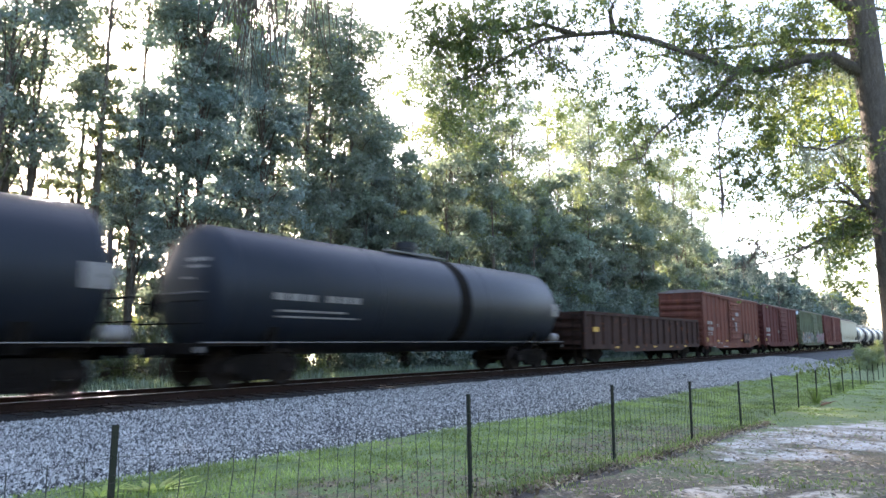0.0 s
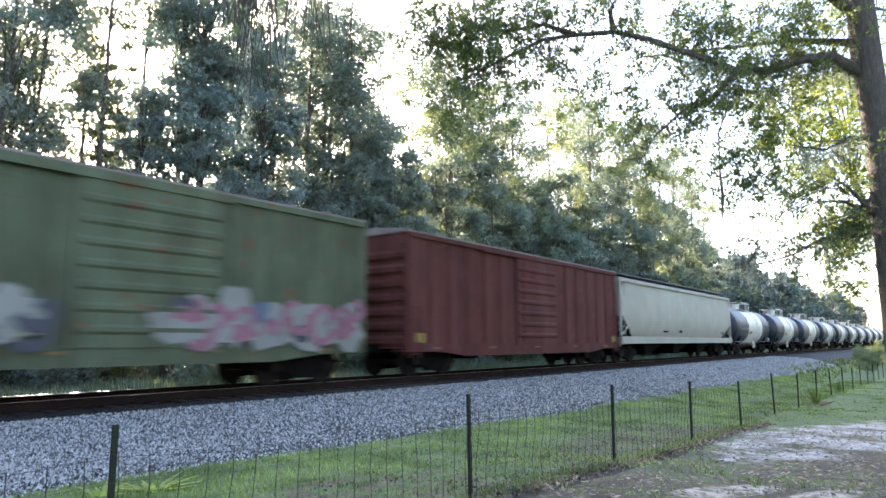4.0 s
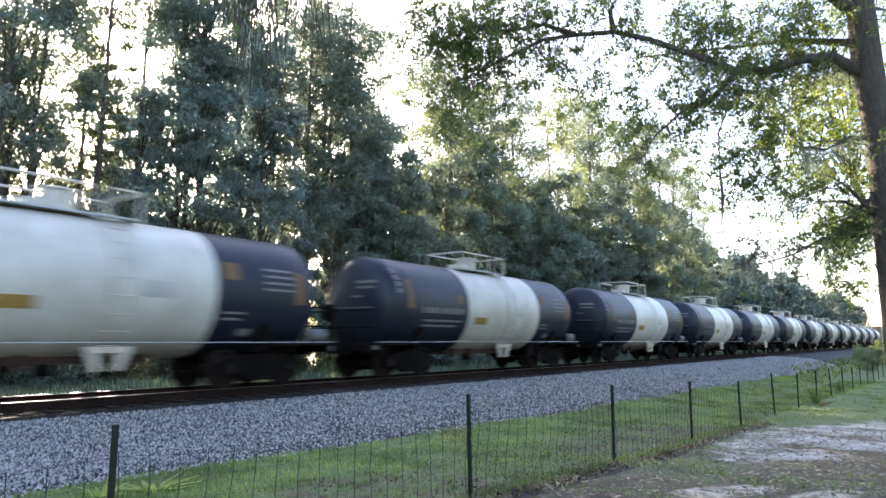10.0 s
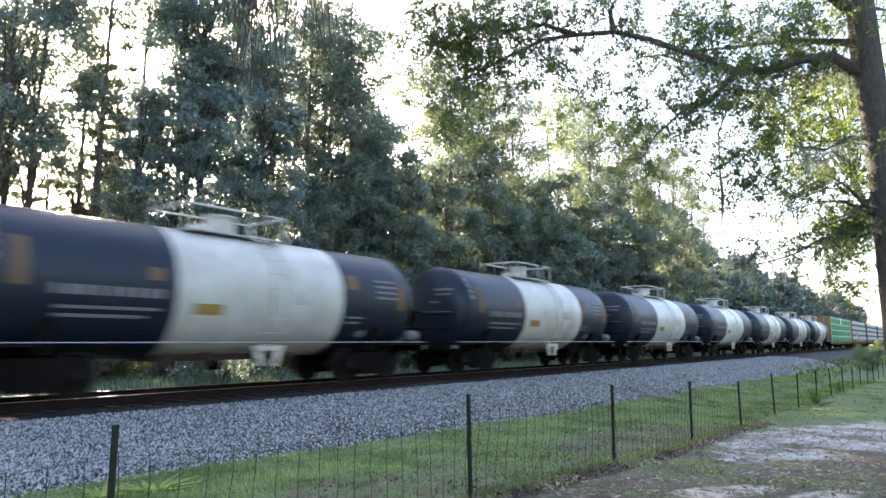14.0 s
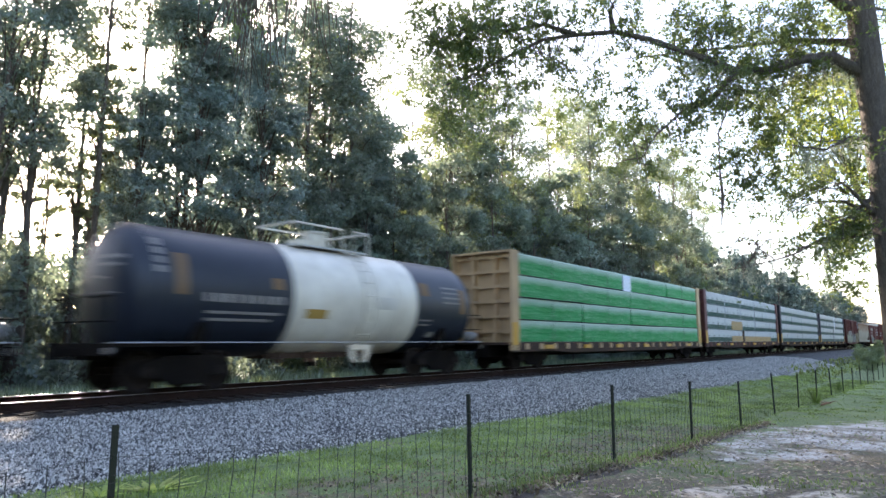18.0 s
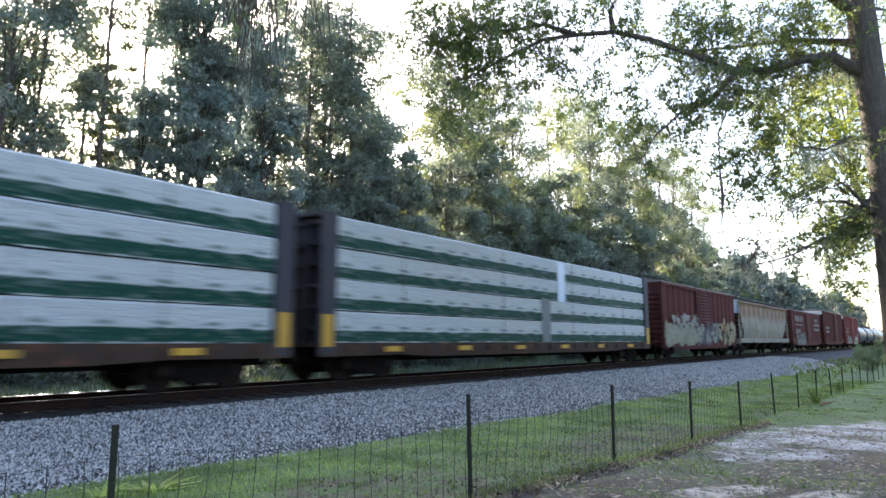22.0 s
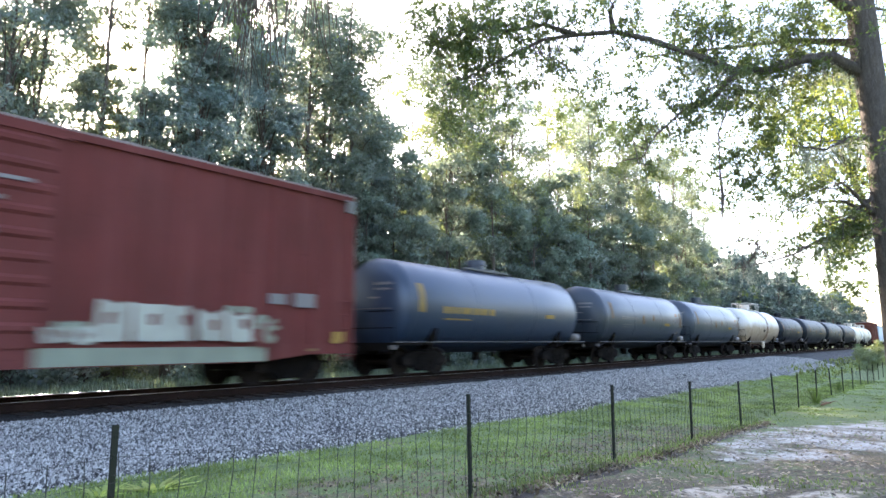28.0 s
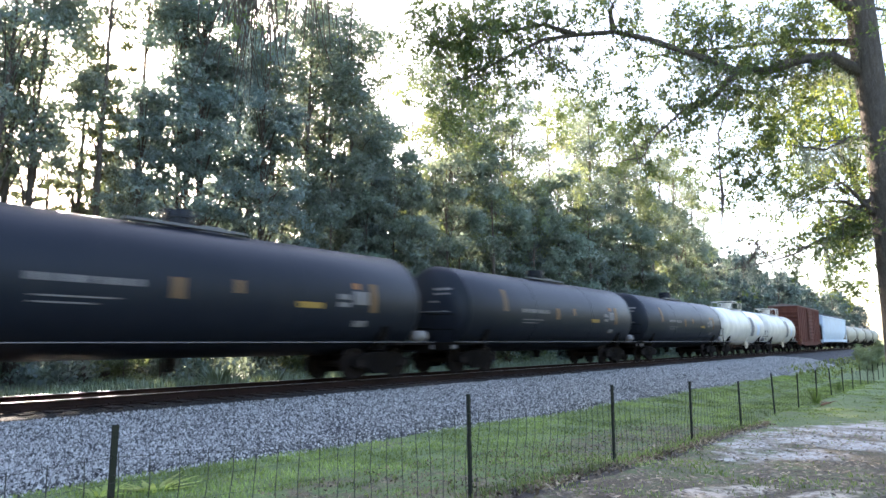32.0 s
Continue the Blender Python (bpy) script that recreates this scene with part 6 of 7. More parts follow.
def dead_branch():
    top = tagged(new("dead_branch"), "fallen reddish-brown dead branch on the lawn", "branch")
    top.location = (24.9, 3.35, float(ground_height(np.float64(24.9), np.float64(3.35))))
    bm = bmesh.new()
    tube(bm, [(-0.5, 0.1, 0.03), (-0.1, 0, 0.07), (0.3, -0.05, 0.05), (0.6, -0.02, 0.03)], [0.035, 0.03, 0.025, 0.012], 7)
    part("stem", bm, "dead_wood", top, smooth=True)
    for x, dy, dz in ((-0.2, 0.25, 0.1), (0.1, -0.25, 0.12), (0.3, 0.2, 0.08)):
        bm = bmesh.new()
        tube(bm, [(x, 0, 0.055), (x + 0.15, dy * 0.6, dz * 0.9), (x + 0.25, dy, dz)], [0.018, 0.012, 0.005], 6)
        part("twig", bm, "dead_wood", top, smooth=True)


dead_branch()


# ---- trees ----
def crown_points(rng, h, r, base, lobes, sprays, per, style):
    """Leaves strung along drooping sprays that leave the lobes of the crown. Gives the leaves, the lobes' middles and the sprays' lines."""
    leaves, mids, lines = [], [], []
    flat = {"cedar": 0.35, "pine": 0.3}.get(style, 0.75)
    for i in range(lobes):
        f = (i + rng.random()) / lobes
        z = base + (h - base) * f
        if style == "cedar":
            rad = r * (1.02 - 0.75 * f ** 1.6) * rng.uniform(0.35, 1.0)
        elif style == "pine":
            rad = r * (0.45 + 0.55 * math.sin(f * 2.6)) * rng.random() ** 0.5
        else:
            rad = r * math.sqrt(max(0.05, math.sin(math.pi * (0.12 + 0.83 * f)))) * rng.random() ** 0.5
        a = rng.uniform(0, 2 * math.pi)
        out = np.array([math.cos(a), math.sin(a), 0.0])
        m = out * rad * 0.72 + np.array([0, 0, z])
        mids.append(m)
        lr = r * {"cedar": 0.42, "pine": 0.36}.get(style, 0.44) * rng.uniform(0.65, 1.25)
        droop = {"cedar": 0.30, "pine": 0.1}.get(style, 0.22)
        for _ in range(sprays):
            d = rng.normal(size=3) + out * 0.7
            d[2] = d[2] * flat + 0.12
            d /= np.linalg.norm(d)
            ln = lr * rng.uniform(0.55, 1.35)
            k = int(per * rng.uniform(0.5, 1.5))
            t = rng.random(k) ** 0.7
            wide = 0.07 + 0.17 * lr * np.sin(math.pi * np.clip(t * 0.8 + 0.15, 0, 1))
            q = m + d * (t * ln)[:, None] + rng.normal(size=(k, 3)) * wide[:, None] * np.array([1, 1, 0.55 if style != "round" else 0.8])
            q[:, 2] -= droop * ln * t ** 2
            leaves.append(q)
            lines.append([m, m + d * ln * 0.55 - np.array([0, 0, droop * ln * 0.3]), m + d * ln * 0.98 - np.array([0, 0, droop * ln * 0.96])])
    return np.concatenate(leaves), mids, lines


def tree_meshes(seed, h, r, base, lobes, sprays, per, size, mat, style="round", girth=0.16, slim=0.5):
    rng = np.random.default_rng(seed)
    pts, mids, lines = crown_points(rng, h, r, base, lobes, sprays, per, style)
    crown = leaf_mesh("crown", pts, size, mat, rng, slim=slim, spread=0.6, three=True)
    bm = bmesh.new()
    n = 9
    bend = rng.normal(0, 0.12, (n, 2)).cumsum(0) * h / 30
    spine = [(bend[i, 0], bend[i, 1], h * 0.93 * i / (n - 1)) for i in range(n)]
    tube(bm, spine, [girth * (1.35 if i == 0 else 1.0) * (1 - 0.88 * i / (n - 1)) for i in range(n)], 9)
    trunk = finish("trunk", bm, "bark", True)
    lb = bmesh.new()
    for m in mids:
        zf = max(0.15 * h, m[2] - 0.10 * h - rng.random() * 0.08 * h)
        k = min(zf / (h * 0.93) * (n - 1), n - 1.01)
        i = int(k)
        s = Vector(spine[i]).lerp(Vector(spine[i + 1]), k - i)
        e = Vector(m)
        q = s.lerp(e, 0.5) + Vector((0, 0, 0.06 * h * (0.5 + rng.random()) * 0.5))
        gr = girth * 0.35 * (1 - 0.6 * zf / h)
        tube(lb, [s, q, e], [gr, gr * 0.6, gr * 0.3], 4, caps=False)
    for line in lines[::5]:
        tube(lb, (line[0], line[2]), [girth * 0.08, girth * 0.02], 3, caps=False)
    return trunk, finish("branching", lb, "bark", True), crown


def plant(meshes, x, y, turn, scale, label, category="tree", name="tree", group="woods behind the track"):
    top = tagged(new(name), label, category, group)
    top.location = (x, y, float(ground_height(np.float64(x), np.float64(y))) - 0.05)
    top.rotation_euler = (0, 0, radians(turn))
    top.scale = (scale, scale, scale)
    trunk, limbs, crown = meshes
    linked(new("trunk", trunk), top)
    tagged(linked(new("branching", limbs), top), kind="stuff")
    linked(new("crown", crown), top)
    return top


KINDS = {
    "cedar": tree_meshes(1, 18, 2.9, 6.5, 38, 9, 54, 0.18, "cedar", "cedar", 0.22, slim=0.5),
    "cedar2": tree_meshes(2, 18, 2.7, 6.5, 36, 9, 54, 0.18, "cedar", "cedar", 0.2, slim=0.5),
    "broad": tree_meshes(3, 18, 2.9, 4.5, 27, 8, 66, 0.165, "wood_leaf", "round", 0.2, slim=0.55),
    "broad2": tree_meshes(4, 18, 2.9, 2.5, 27, 8, 66, 0.165, "wood_leaf", "round", 0.17, slim=0.55),
    "tall": tree_meshes(21, 18, 2.5, 8.0, 25, 8, 54, 0.14, "wood_leaf", "round", 0.16, slim=0.55),
    "high": tree_meshes(23, 18, 2.7, 13.4, 14, 8, 50, 0.14, "wood_leaf", "round", 0.13, slim=0.55),
    "young": tree_meshes(5, 18, 3.0, 2.0, 27, 8, 66, 0.165, "light_leaf", "round", 0.14, slim=0.55),
    "pine": tree_meshes(6, 18, 1.9, 8.5, 20, 7, 44, 0.22, "needle", "pine", 0.2, slim=0.25),
    "pine2": tree_meshes(7, 18, 1.5, 9.0, 16, 7, 36, 0.20, "needle", "pine", 0.12, slim=0.25),
    "low": tree_meshes(15, 9.5, 2.2, 0.4, 24, 8, 58, 0.165, "understory", "cedar", 0.12, slim=0.55),
    "low2": tree_meshes(16, 9.5, 1.9, 0.4, 24, 8, 58, 0.165, "understory", "round", 0.1, slim=0.55),
    "bush": tree_meshes(8, 4.2, 2.3, 0.1, 14, 7, 50, 0.17, "wood_leaf", "round", 0.06, slim=0.6),
    "bush2": tree_meshes(9, 3.0, 2.0, 0.05, 12, 7, 48, 0.17, "light_leaf", "round", 0.05, slim=0.6),
    "screen": tree_meshes(31, 16.0, 4.8, 0.5, 22, 7, 14, 0.95, "far_leaf", "round", 0.2, slim=0.8),
    "thicket": tree_meshes(33, 10.0, 3.4, 0.1, 24, 7, 24, 0.44, "far_leaf", "round", 0.12, slim=0.75),
    "wall": tree_meshes(34, 15.0, 4.6, 0.2, 30, 8, 24, 0.62, "far_leaf", "round", 0.2, slim=0.8),
    "far": tree_meshes(10, 16.0, 4.6, 0.8, 30, 8, 28, 0.47, "far_leaf", "round", 0.2, slim=0.7),
    "far2": tree_meshes(12, 16.0, 4.4, 0.8, 30, 8, 28, 0.47, "far_leaf", "round", 0.2, slim=0.7),
}
WORDS = {"cedar": "tall dark evergreen tree with dense hanging sprays", "cedar2": "tall dark evergreen tree with dense sprays",
         "broad": "tall leafy forest tree with gaps in its crown", "tall": "tall leafy tree with a high crown", "broad2": "leafy forest tree with dark green crown",
         "high": "slender tree with a thin crown high up",
         "young": "young light green tree lit from behind", "pine": "thin tall pine with bare trunk and sparse top",
         "pine2": "thin pine with sparse needles", "bush": "dark green bush at the edge of the woods", "bush2": "light green bush at the edge of the woods",
         "low": "low dark evergreen under the taller trees", "low2": "low leafy tree under the taller trees",
         "thicket": "dense dark young tree deep in the woods", "wall": "dense dark tree behind the tree line",
         "screen": "unseen tree added to block low sky light",
         "far": "distant leafy tree along the track", "far2": "distant hazy green tree along the track"}


def woods():
    rng = random.Random(17)
    # the trees that stand out, one by one: kind, x, y, height
    named = [
        ("tall", 7.7, 23.4, 16.8), ("tall", 8.5, 25.6, 18), ("tall", 6.6, 27.6, 19), ("tall", 8.8, 24.4, 17.2), ("pine", 11.45, 27.0, 14.5), ("pine", 12.2, 27.4, 13.2),
        ("cedar2", 13.1, 25.4, 12.3), ("broad", 5.0, 24.0, 18), ("broad2", 6.5, 28.0, 19), ("pine", 12.9, 29.0, 16.5), ("pine2", 15.1, 32.0, 17), ("pine2", 12.3, 31.5, 12.5),
        ("pine2", 15.7, 30.5, 12.5), ("pine", 10.4, 32.0, 14.5), ("pine2", 17.5, 36.0, 14), ("pine2", 13.6, 36.0, 13), ("cedar", 15.7, 25.0, 19), ("pine", 14.3, 29.5, 13.5),
        ("pine2", 8.6, 30.0, 14), ("cedar2", 16.3, 27.3, 18),
    ]
    named += [
        ("cedar2", 18.7, 27.0, 18), ("cedar", 18.6, 24.6, 16), ("broad", 22.2, 26.0, 20), ("pine", 20.6, 29.0, 20), ("broad", 25.0, 27.5, 22.5), ("broad", 25.0, 25.4, 19),
        ("low", 24.6, 24.0, 9.5), ("low2", 27.0, 24.0, 12.5), ("low", 29.3, 24.8, 10.5), ("low2", 31.4, 23.8, 13), ("cedar2", 28.4, 26.6, 14.5), ("low", 33.6, 24.2, 10.5),
        ("broad2", 29.6, 27.4, 15.8), ("young", 31.8, 26.2, 12.5), ("young", 35.2, 26.0, 18.0), ("broad", 38.0, 26.4, 20), ("young", 40.2, 25.0, 19), ("broad2", 42.9, 25.8, 20.5),
        ("young", 47.2, 24.8, 22), ("broad", 55.5, 25.4, 23.5),
    ]
    named += [
        ("young", 60.2, 24.2, 23.5), ("broad2", 65.0, 24.0, 24), ("young", 69.6, 24.0, 25), ("broad2", 75.0, 24.0, 24.5), ("young", 79.5, 23.6, 23), ("broad2", 86.0, 23.6, 19),
        ("young", 62.5, 27.0, 25.5), ("low2", 36.2, 23.6, 14), ("low", 39.0, 24.0, 10.5), ("low2", 41.8, 23.6, 12.5), ("low", 45.4, 23.6, 15), ("low", 48.2, 24, 10.5),
        ("low2", 50.6, 23.4, 15), ("low", 54.5, 23.4, 12), ("low2", 58.0, 23.4, 16), ("low", 61.5, 23.0, 12.5), ("low2", 65.0, 23.0, 16), ("low", 70.0, 23.0, 13),
        ("low2", 75.0, 23.0, 16), ("low", 81.0, 23.0, 13.5),
    ]
    named += [
        ("broad", 21.2, 27.4, 21.5), ("high", 11.6, 25.6, 20.5), ("high", 13.6, 26.6, 20.5), ("tall", 9.4, 26.4, 17.0), ("broad", 26.4, 26.6, 20.5), ("tall", 24.2, 26.5, 20.5), ("broad2", 44.0, 28.4, 23.4), ("young", 39.2, 27.6, 21.5), ("broad2", 27.6, 27.2, 17.5), ("broad", 36.4, 27.4, 23.5), ("young", 33.6, 28.4, 20.0),
        ("broad", 61.7, 30, 28.0), ("broad2", 71.0, 27.5, 26), ("broad2", 80.0, 26.0, 23), ("low2", 22.4, 24.2, 11.0),
        ("low", 20.6, 24.0, 8.0), ("cedar", 26.0, 25.0, 13.0), ("cedar2", 43.5, 24.6, 14.0), ("cedar", 52.5, 24.8, 15.0), ("low", 26.2, 23.4, 8.5),
    ]
    tall = {"low": 9.5, "low2": 9.5}
    for kind, x, y, h in named:
        plant(KINDS[kind], x, y, rng.uniform(0, 360), h / tall.get(kind, 18), WORDS[kind], name={"p": "pine_tree", "c": "cedar_tree"}.get(kind[0], "tree"))
    for i in range(26):
        x = 1 + i * 2.7 + rng.uniform(-0.8, 0.8)
        small = 0.55 if 9.5 < x < 14.5 else 1.0
        kind = rng.choice(["bush", "bush", "bush2"])
        plant(KINDS[kind], x, 22.8 + rng.uniform(-0.8, 1.4), rng.uniform(0, 360), small * rng.uniform(0.7, 1.25), WORDS[kind], "bush", "bush", "undergrowth behind the track")
    for x, y, s in ((8.2, 27, 1.15), (10.2, 28.5, 1.15), (12.0, 29.2, 1.1), (13.6, 30, 1.15), (9.2, 30.5, 1.3), (11.2, 31.5, 1.3), (6.0, 26, 1.1), (9.0, 34, 0.9), (12.5, 35, 1.0), (7, 30, 0.9), (9.5, 33, 0.6), (11.5, 31, 0.45), (13.5, 34, 0.5), (16, 33, 0.7), (18, 31, 1.0), (4, 31, 1.1), (20, 34, 1.0), (12, 38, 0.6), (16, 40, 0.7), (22, 32, 1.1)):
        plant(KINDS["bush"], x, y, rng.uniform(0, 360), s, WORDS["bush"], "bush", "bush", "undergrowth behind the track")
    for x, y, s in ((17, 34, 1.0), (19.5, 36, 1.2), (22, 35, 1.1), (25, 38, 1.3), (28, 36, 1.2), (31, 38, 1.3), (35, 36, 1.2), (14, 36, 0.9)):
        plant(KINDS["bush2"], x, y, rng.uniform(0, 360), s, WORDS["bush2"], "bush", "bush", "undergrowth behind the track")
    for i in range(30):
        x = 92 + i * 6.0 + rng.uniform(-1.5, 1.5)
        kind = rng.choice(["far", "far2", "far"])
        plant(KINDS[kind], x, 25.0 + rng.uniform(-1, 4), rng.uniform(0, 360), rng.uniform(0.8, 1.0), WORDS[kind])
    for i in range(25):
        plant(KINDS["thicket"], 41 + i * 2.4 + rng.uniform(-0.8, 0.8), 30 + rng.uniform(-1, 3), rng.uniform(0, 360), rng.uniform(0.85, 1.2), WORDS["thicket"])
    for i in range(7):
        plant(KINDS["thicket"], 45 + i * 3.4 + rng.uniform(-0.8, 0.8), 34 + rng.uniform(-1, 3), rng.uniform(0, 360), rng.uniform(1.5, 1.75), WORDS["thicket"])
    for i in range(24):
        plant(KINDS["wall"], 92 + i * 8.0 + rng.uniform(-2, 2), 31 + rng.uniform(-1, 3), rng.uniform(0, 360), rng.uniform(0.85, 1.0), WORDS["wall"])
    for i in range(15):
        x = 20 + i * 5 + rng.uniform(-1.5, 1.5)
        plant(KINDS["far"], x, 37 + rng.uniform(-2, 5), rng.uniform(0, 360), rng.uniform(0.6, 0.8), WORDS["far"])
    for i in range(9):
        plant(KINDS["far2"], 120 + i * 18, 2 - rng.uniform(0, 6) + i * 0.2, rng.uniform(0, 360), rng.uniform(0.6, 0.85), WORDS["far2"], group="trees beyond the yard")

    for x, y, sc in ((66.0, 5.6, 0.5), (71.0, 6.4, 0.62), (77.0, 6.0, 0.75)):
        plant(KINDS["bush2"], x, y, rng.uniform(0, 360), sc, "low green bush on the lawn beside the ballast", "bush", "bush", "bushes beside the ballast")
    # unseen trees added behind the yard and up the line to block low sky
    for i in range(14):
        plant(KINDS["screen"], -34 + i * 7.5 + rng.uniform(-2, 2), -22 - rng.uniform(0, 6), rng.uniform(0, 360), rng.uniform(0.8, 1.1), WORDS["screen"], group="trees beyond the yard")
    for x, y, sc in ((-46, -17, 0.85), (-52, -9, 0.95), (-48, -1, 0.9), (-58, 5, 1.0), (-66, 22, 1.05), (-78, 10, 1.1)):
        plant(KINDS["screen"], x, y, rng.uniform(0, 360), sc, WORDS["screen"], group="trees beyond the yard")
    for x, y, sc in ((76, -14, 1.0), (86, -10, 1.0), (96, -7, 0.95), (108, -5, 0.95)):
        plant(KINDS["wall"], x, y, rng.uniform(0, 360), sc, WORDS["screen"], group="trees beyond the yard")
    for i in range(8):
        plant(KINDS["wall"], -62 + i * 7.6 + rng.uniform(-1, 1), 31 + rng.uniform(0, 4), rng.uniform(0, 360), rng.uniform(1.0, 1.25), WORDS["screen"], group="trees beyond the yard")
    for i in range(9):
        plant(KINDS["screen"], -64 + i * 7.5 + rng.uniform(-2, 2), 25 + rng.uniform(0, 4), rng.uniform(0, 360), rng.uniform(0.9, 1.15), WORDS["screen"], group="trees beyond the yard")
    plant(KINDS["cedar"], 15.1, 25.9, 40, 1.02, WORDS["cedar"], name="cedar_tree")


woods()


def oak():
    """The big oak on the yard side, with one limb arching over the track."""
    top = tagged(new("oak_tree"), "large live oak with a long arching limb and hanging moss", "tree")
    ox, oy = 19.0, 0.9
    top.location = (ox, oy, 0)
    rng = np.random.default_rng(33)
    D = 15.6
    right, ahead = Vector((math.sin(AHEAD), -math.cos(AHEAD), 0)), Vector((math.cos(AHEAD), math.sin(AHEAD), 0))

    def at(side, up, deep=0.0):
        """A place from the trunk's foot: metres to the side, up and away from the yard."""
        return right * side + ahead * deep + Vector((0, 0, up))
    bm = bmesh.new()
    tube(bm, [at(0.02, -0.5), at(0.0, 0.4), at(-0.04, 1.6), at(-0.07, 3.0), at(-0.09, 4.4), at(-0.08, 5.7), at(-0.14, 7.2), at(-0.23, 8.6), at(-0.27, 10.2), at(-0.2, 12), at(0, 14)],
         [0.5, 0.38, 0.34, 0.32, 0.31, 0.31, 0.32, 0.34, 0.31, 0.26, 0.16], 14)
    part("trunk", bm, "bark", top, smooth=True)
    limbs = [
        [at(-0.4, 8.2), at(-1.1, 8.65), at(-1.85, 8.58), at(-2.7, 8.28), at(-3.55, 8.28), at(-4.25, 8.58), at(-4.86, 8.8), at(-5.63, 9.1), at(-6.54, 9.3), at(-7.47, 9.22), at(-8.3, 9.1), at(-9.2, 8.65), at(-10.0, 8.2), at(-10.75, 7.9)],
        [at(-6.54, 9.3), at(-6.6, 9.86), at(-6.45, 10.2), at(-6.0, 10.8)],
        [at(-7.5, 9.22), at(-8.3, 9.5), at(-9.2, 9.33), at(-10.2, 9.4), at(-11.0, 9.1)],
    ]
    limbs += [
        [at(-3.55, 8.2), at(-4.16, 7.5), at(-4.87, 7.26), at(-5.6, 6.6), at(-6.05, 5.9)],
        [at(-0.3, 6.55), at(-1.0, 6.46, -0.3), at(-1.75, 6.1, -0.5), at(-2.6, 6.18, -0.6)],
        [at(-0.2, 4.5), at(-0.87, 5.05, 0.4), at(-1.3, 5.12, 0.8), at(-2.0, 5.4, 1.2)],
        [at(-0.3, 9.7), at(-2.2, 10.7, -0.6), at(-5.0, 11.2, -1), at(-9, 11.4, -1.2), at(-12.5, 11.2, -1.0), at(-15.5, 10.7, -0.6), at(-16.4, 10.4, -0.4)],
    ]
    limbs += [
        [at(-0.2, 9.6), at(0.4, 10.4, 1), at(1.5, 11, 2), at(3, 11.4, 3)],
        [at(-0.2, 4.2), at(-1.36, 4.08, 0.5), at(-2.2, 3.8, 0.8), at(-3.0, 3.7, 1.0)],
        [at(-0.3, 9.0), at(-1.2, 9.8, 1.5), at(-3.0, 10.2, 3), at(-5, 10.6, 4.5)],
        [at(-0.2, 7.6), at(0.8, 8.0, 0.4), at(2, 8.3, 1), at(4, 8.4, 1.5)],
        [at(-0.2, 5.2), at(-0.9, 4.6, 0.2), at(-1.4, 4.4, 0.4)],
    ]
    # a low bare limb that droops away from the trunk, its fork, and a short stout one above it
    limbs += [
        [at(-0.29, 4.41), at(-1.07, 4.21), at(-1.77, 4.01), at(-2.34, 3.69), at(-2.82, 3.53), at(-3.44, 3.39), at(-4.02, 3.28)],
        [at(-3.55, 3.42), at(-3.36, 3.66), at(-3.21, 3.86), at(-3.65, 3.98), at(-4.15, 4.02)],
        [at(-0.28, 4.56), at(-0.61, 4.88), at(-0.88, 5.22), at(-1.11, 5.40)],
    ]
    girth = [0.17, 0.09, 0.08, 0.08, 0.08, 0.06, 0.16, 0.14, 0.05, 0.12, 0.15, 0.07, 0.055, 0.035, 0.09]
    twigs = bmesh.new()
    leaf_at = []

    def spray(c):
        """Leaves along one short drooping shoot."""
        k = int(rng.integers(26, 52))
        d = rng.normal(size=3) * np.array([1, 1, 0.6]) - np.array([0, 0, 0.35])
        d /= np.linalg.norm(d)
        t = rng.random(k)
        q = c + d * (t * rng.uniform(0.3, 0.8))[:, None] + rng.normal(0, 0.055, (k, 3))
        q[:, 2] -= 0.18 * t ** 2
        return q
    for li, (pts, g) in enumerate(zip(limbs, girth)):
        lb = bmesh.new()
        n = len(pts)
        tube(lb, pts, [g * (1 - 0.85 * (i / (n - 1)) ** 0.6) for i in range(n)], 9)
        part("limb", lb, "bark", top, smooth=True)
        for i in range(n - 1):
            shoots = 4 if (li == 0 and 5 <= i <= 7) or li == 8 else 6 if li in (5, 11, 14) else 5 if li == 4 else 3 if li in (12, 13) and i > 0 else 9
            for _ in range(shoots):
                f = rng.random()
                s = pts[i].lerp(pts[i + 1], f)
                reach = (0.4 + 1.1 * rng.random()) * (0.4 if li in (12, 13) else 1.0)
                d = Vector(rng.normal(0, 1, 3)).normalized()
                if li in (0, 2, 6) and i >= n // 2:
                    d.z = -abs(d.z) - 0.3
                e = s + d * reach
                m = s.lerp(e, 0.5) + Vector((0, 0, 0.12))
                tube(twigs, [s, m, e], [0.016, 0.011, 0.004], 4, caps=False)
                bare = 0.8 if (li == 0 and 5 <= i <= 8) else 1.0 if li == 13 or (li == 12 and i > 1) else 0.2
                if rng.random() > bare:
                    for _ in range(2):
                        leaf_at.append(spray(np.array(m.lerp(e, rng.uniform(0.2, 1.1)))))
    # bare shoots hanging low from the long upper limb
    for _ in range(80):
        s = limbs[6][4].lerp(limbs[6][6], rng.random() ** 0.7) + Vector(rng.normal(0, 0.25, 3))
        ln = rng.uniform(1.2, 3.2)
        sway = Vector((rng.normal(0, 0.25), rng.normal(0, 0.25), 0))
        pts = [s, s + Vector((0, 0, -ln * 0.35)) + sway * 0.6, s + Vector((0, 0, -ln * 0.7)) + sway, s + Vector((0, 0, -ln)) + sway * 1.6]
        tube(twigs, pts, [0.024, 0.019, 0.014, 0.007], 4, caps=False)
        if rng.random() < 0.15:
            leaf_at.append(np.array(pts[2]) + rng.normal(0, 0.2, (14, 3)))
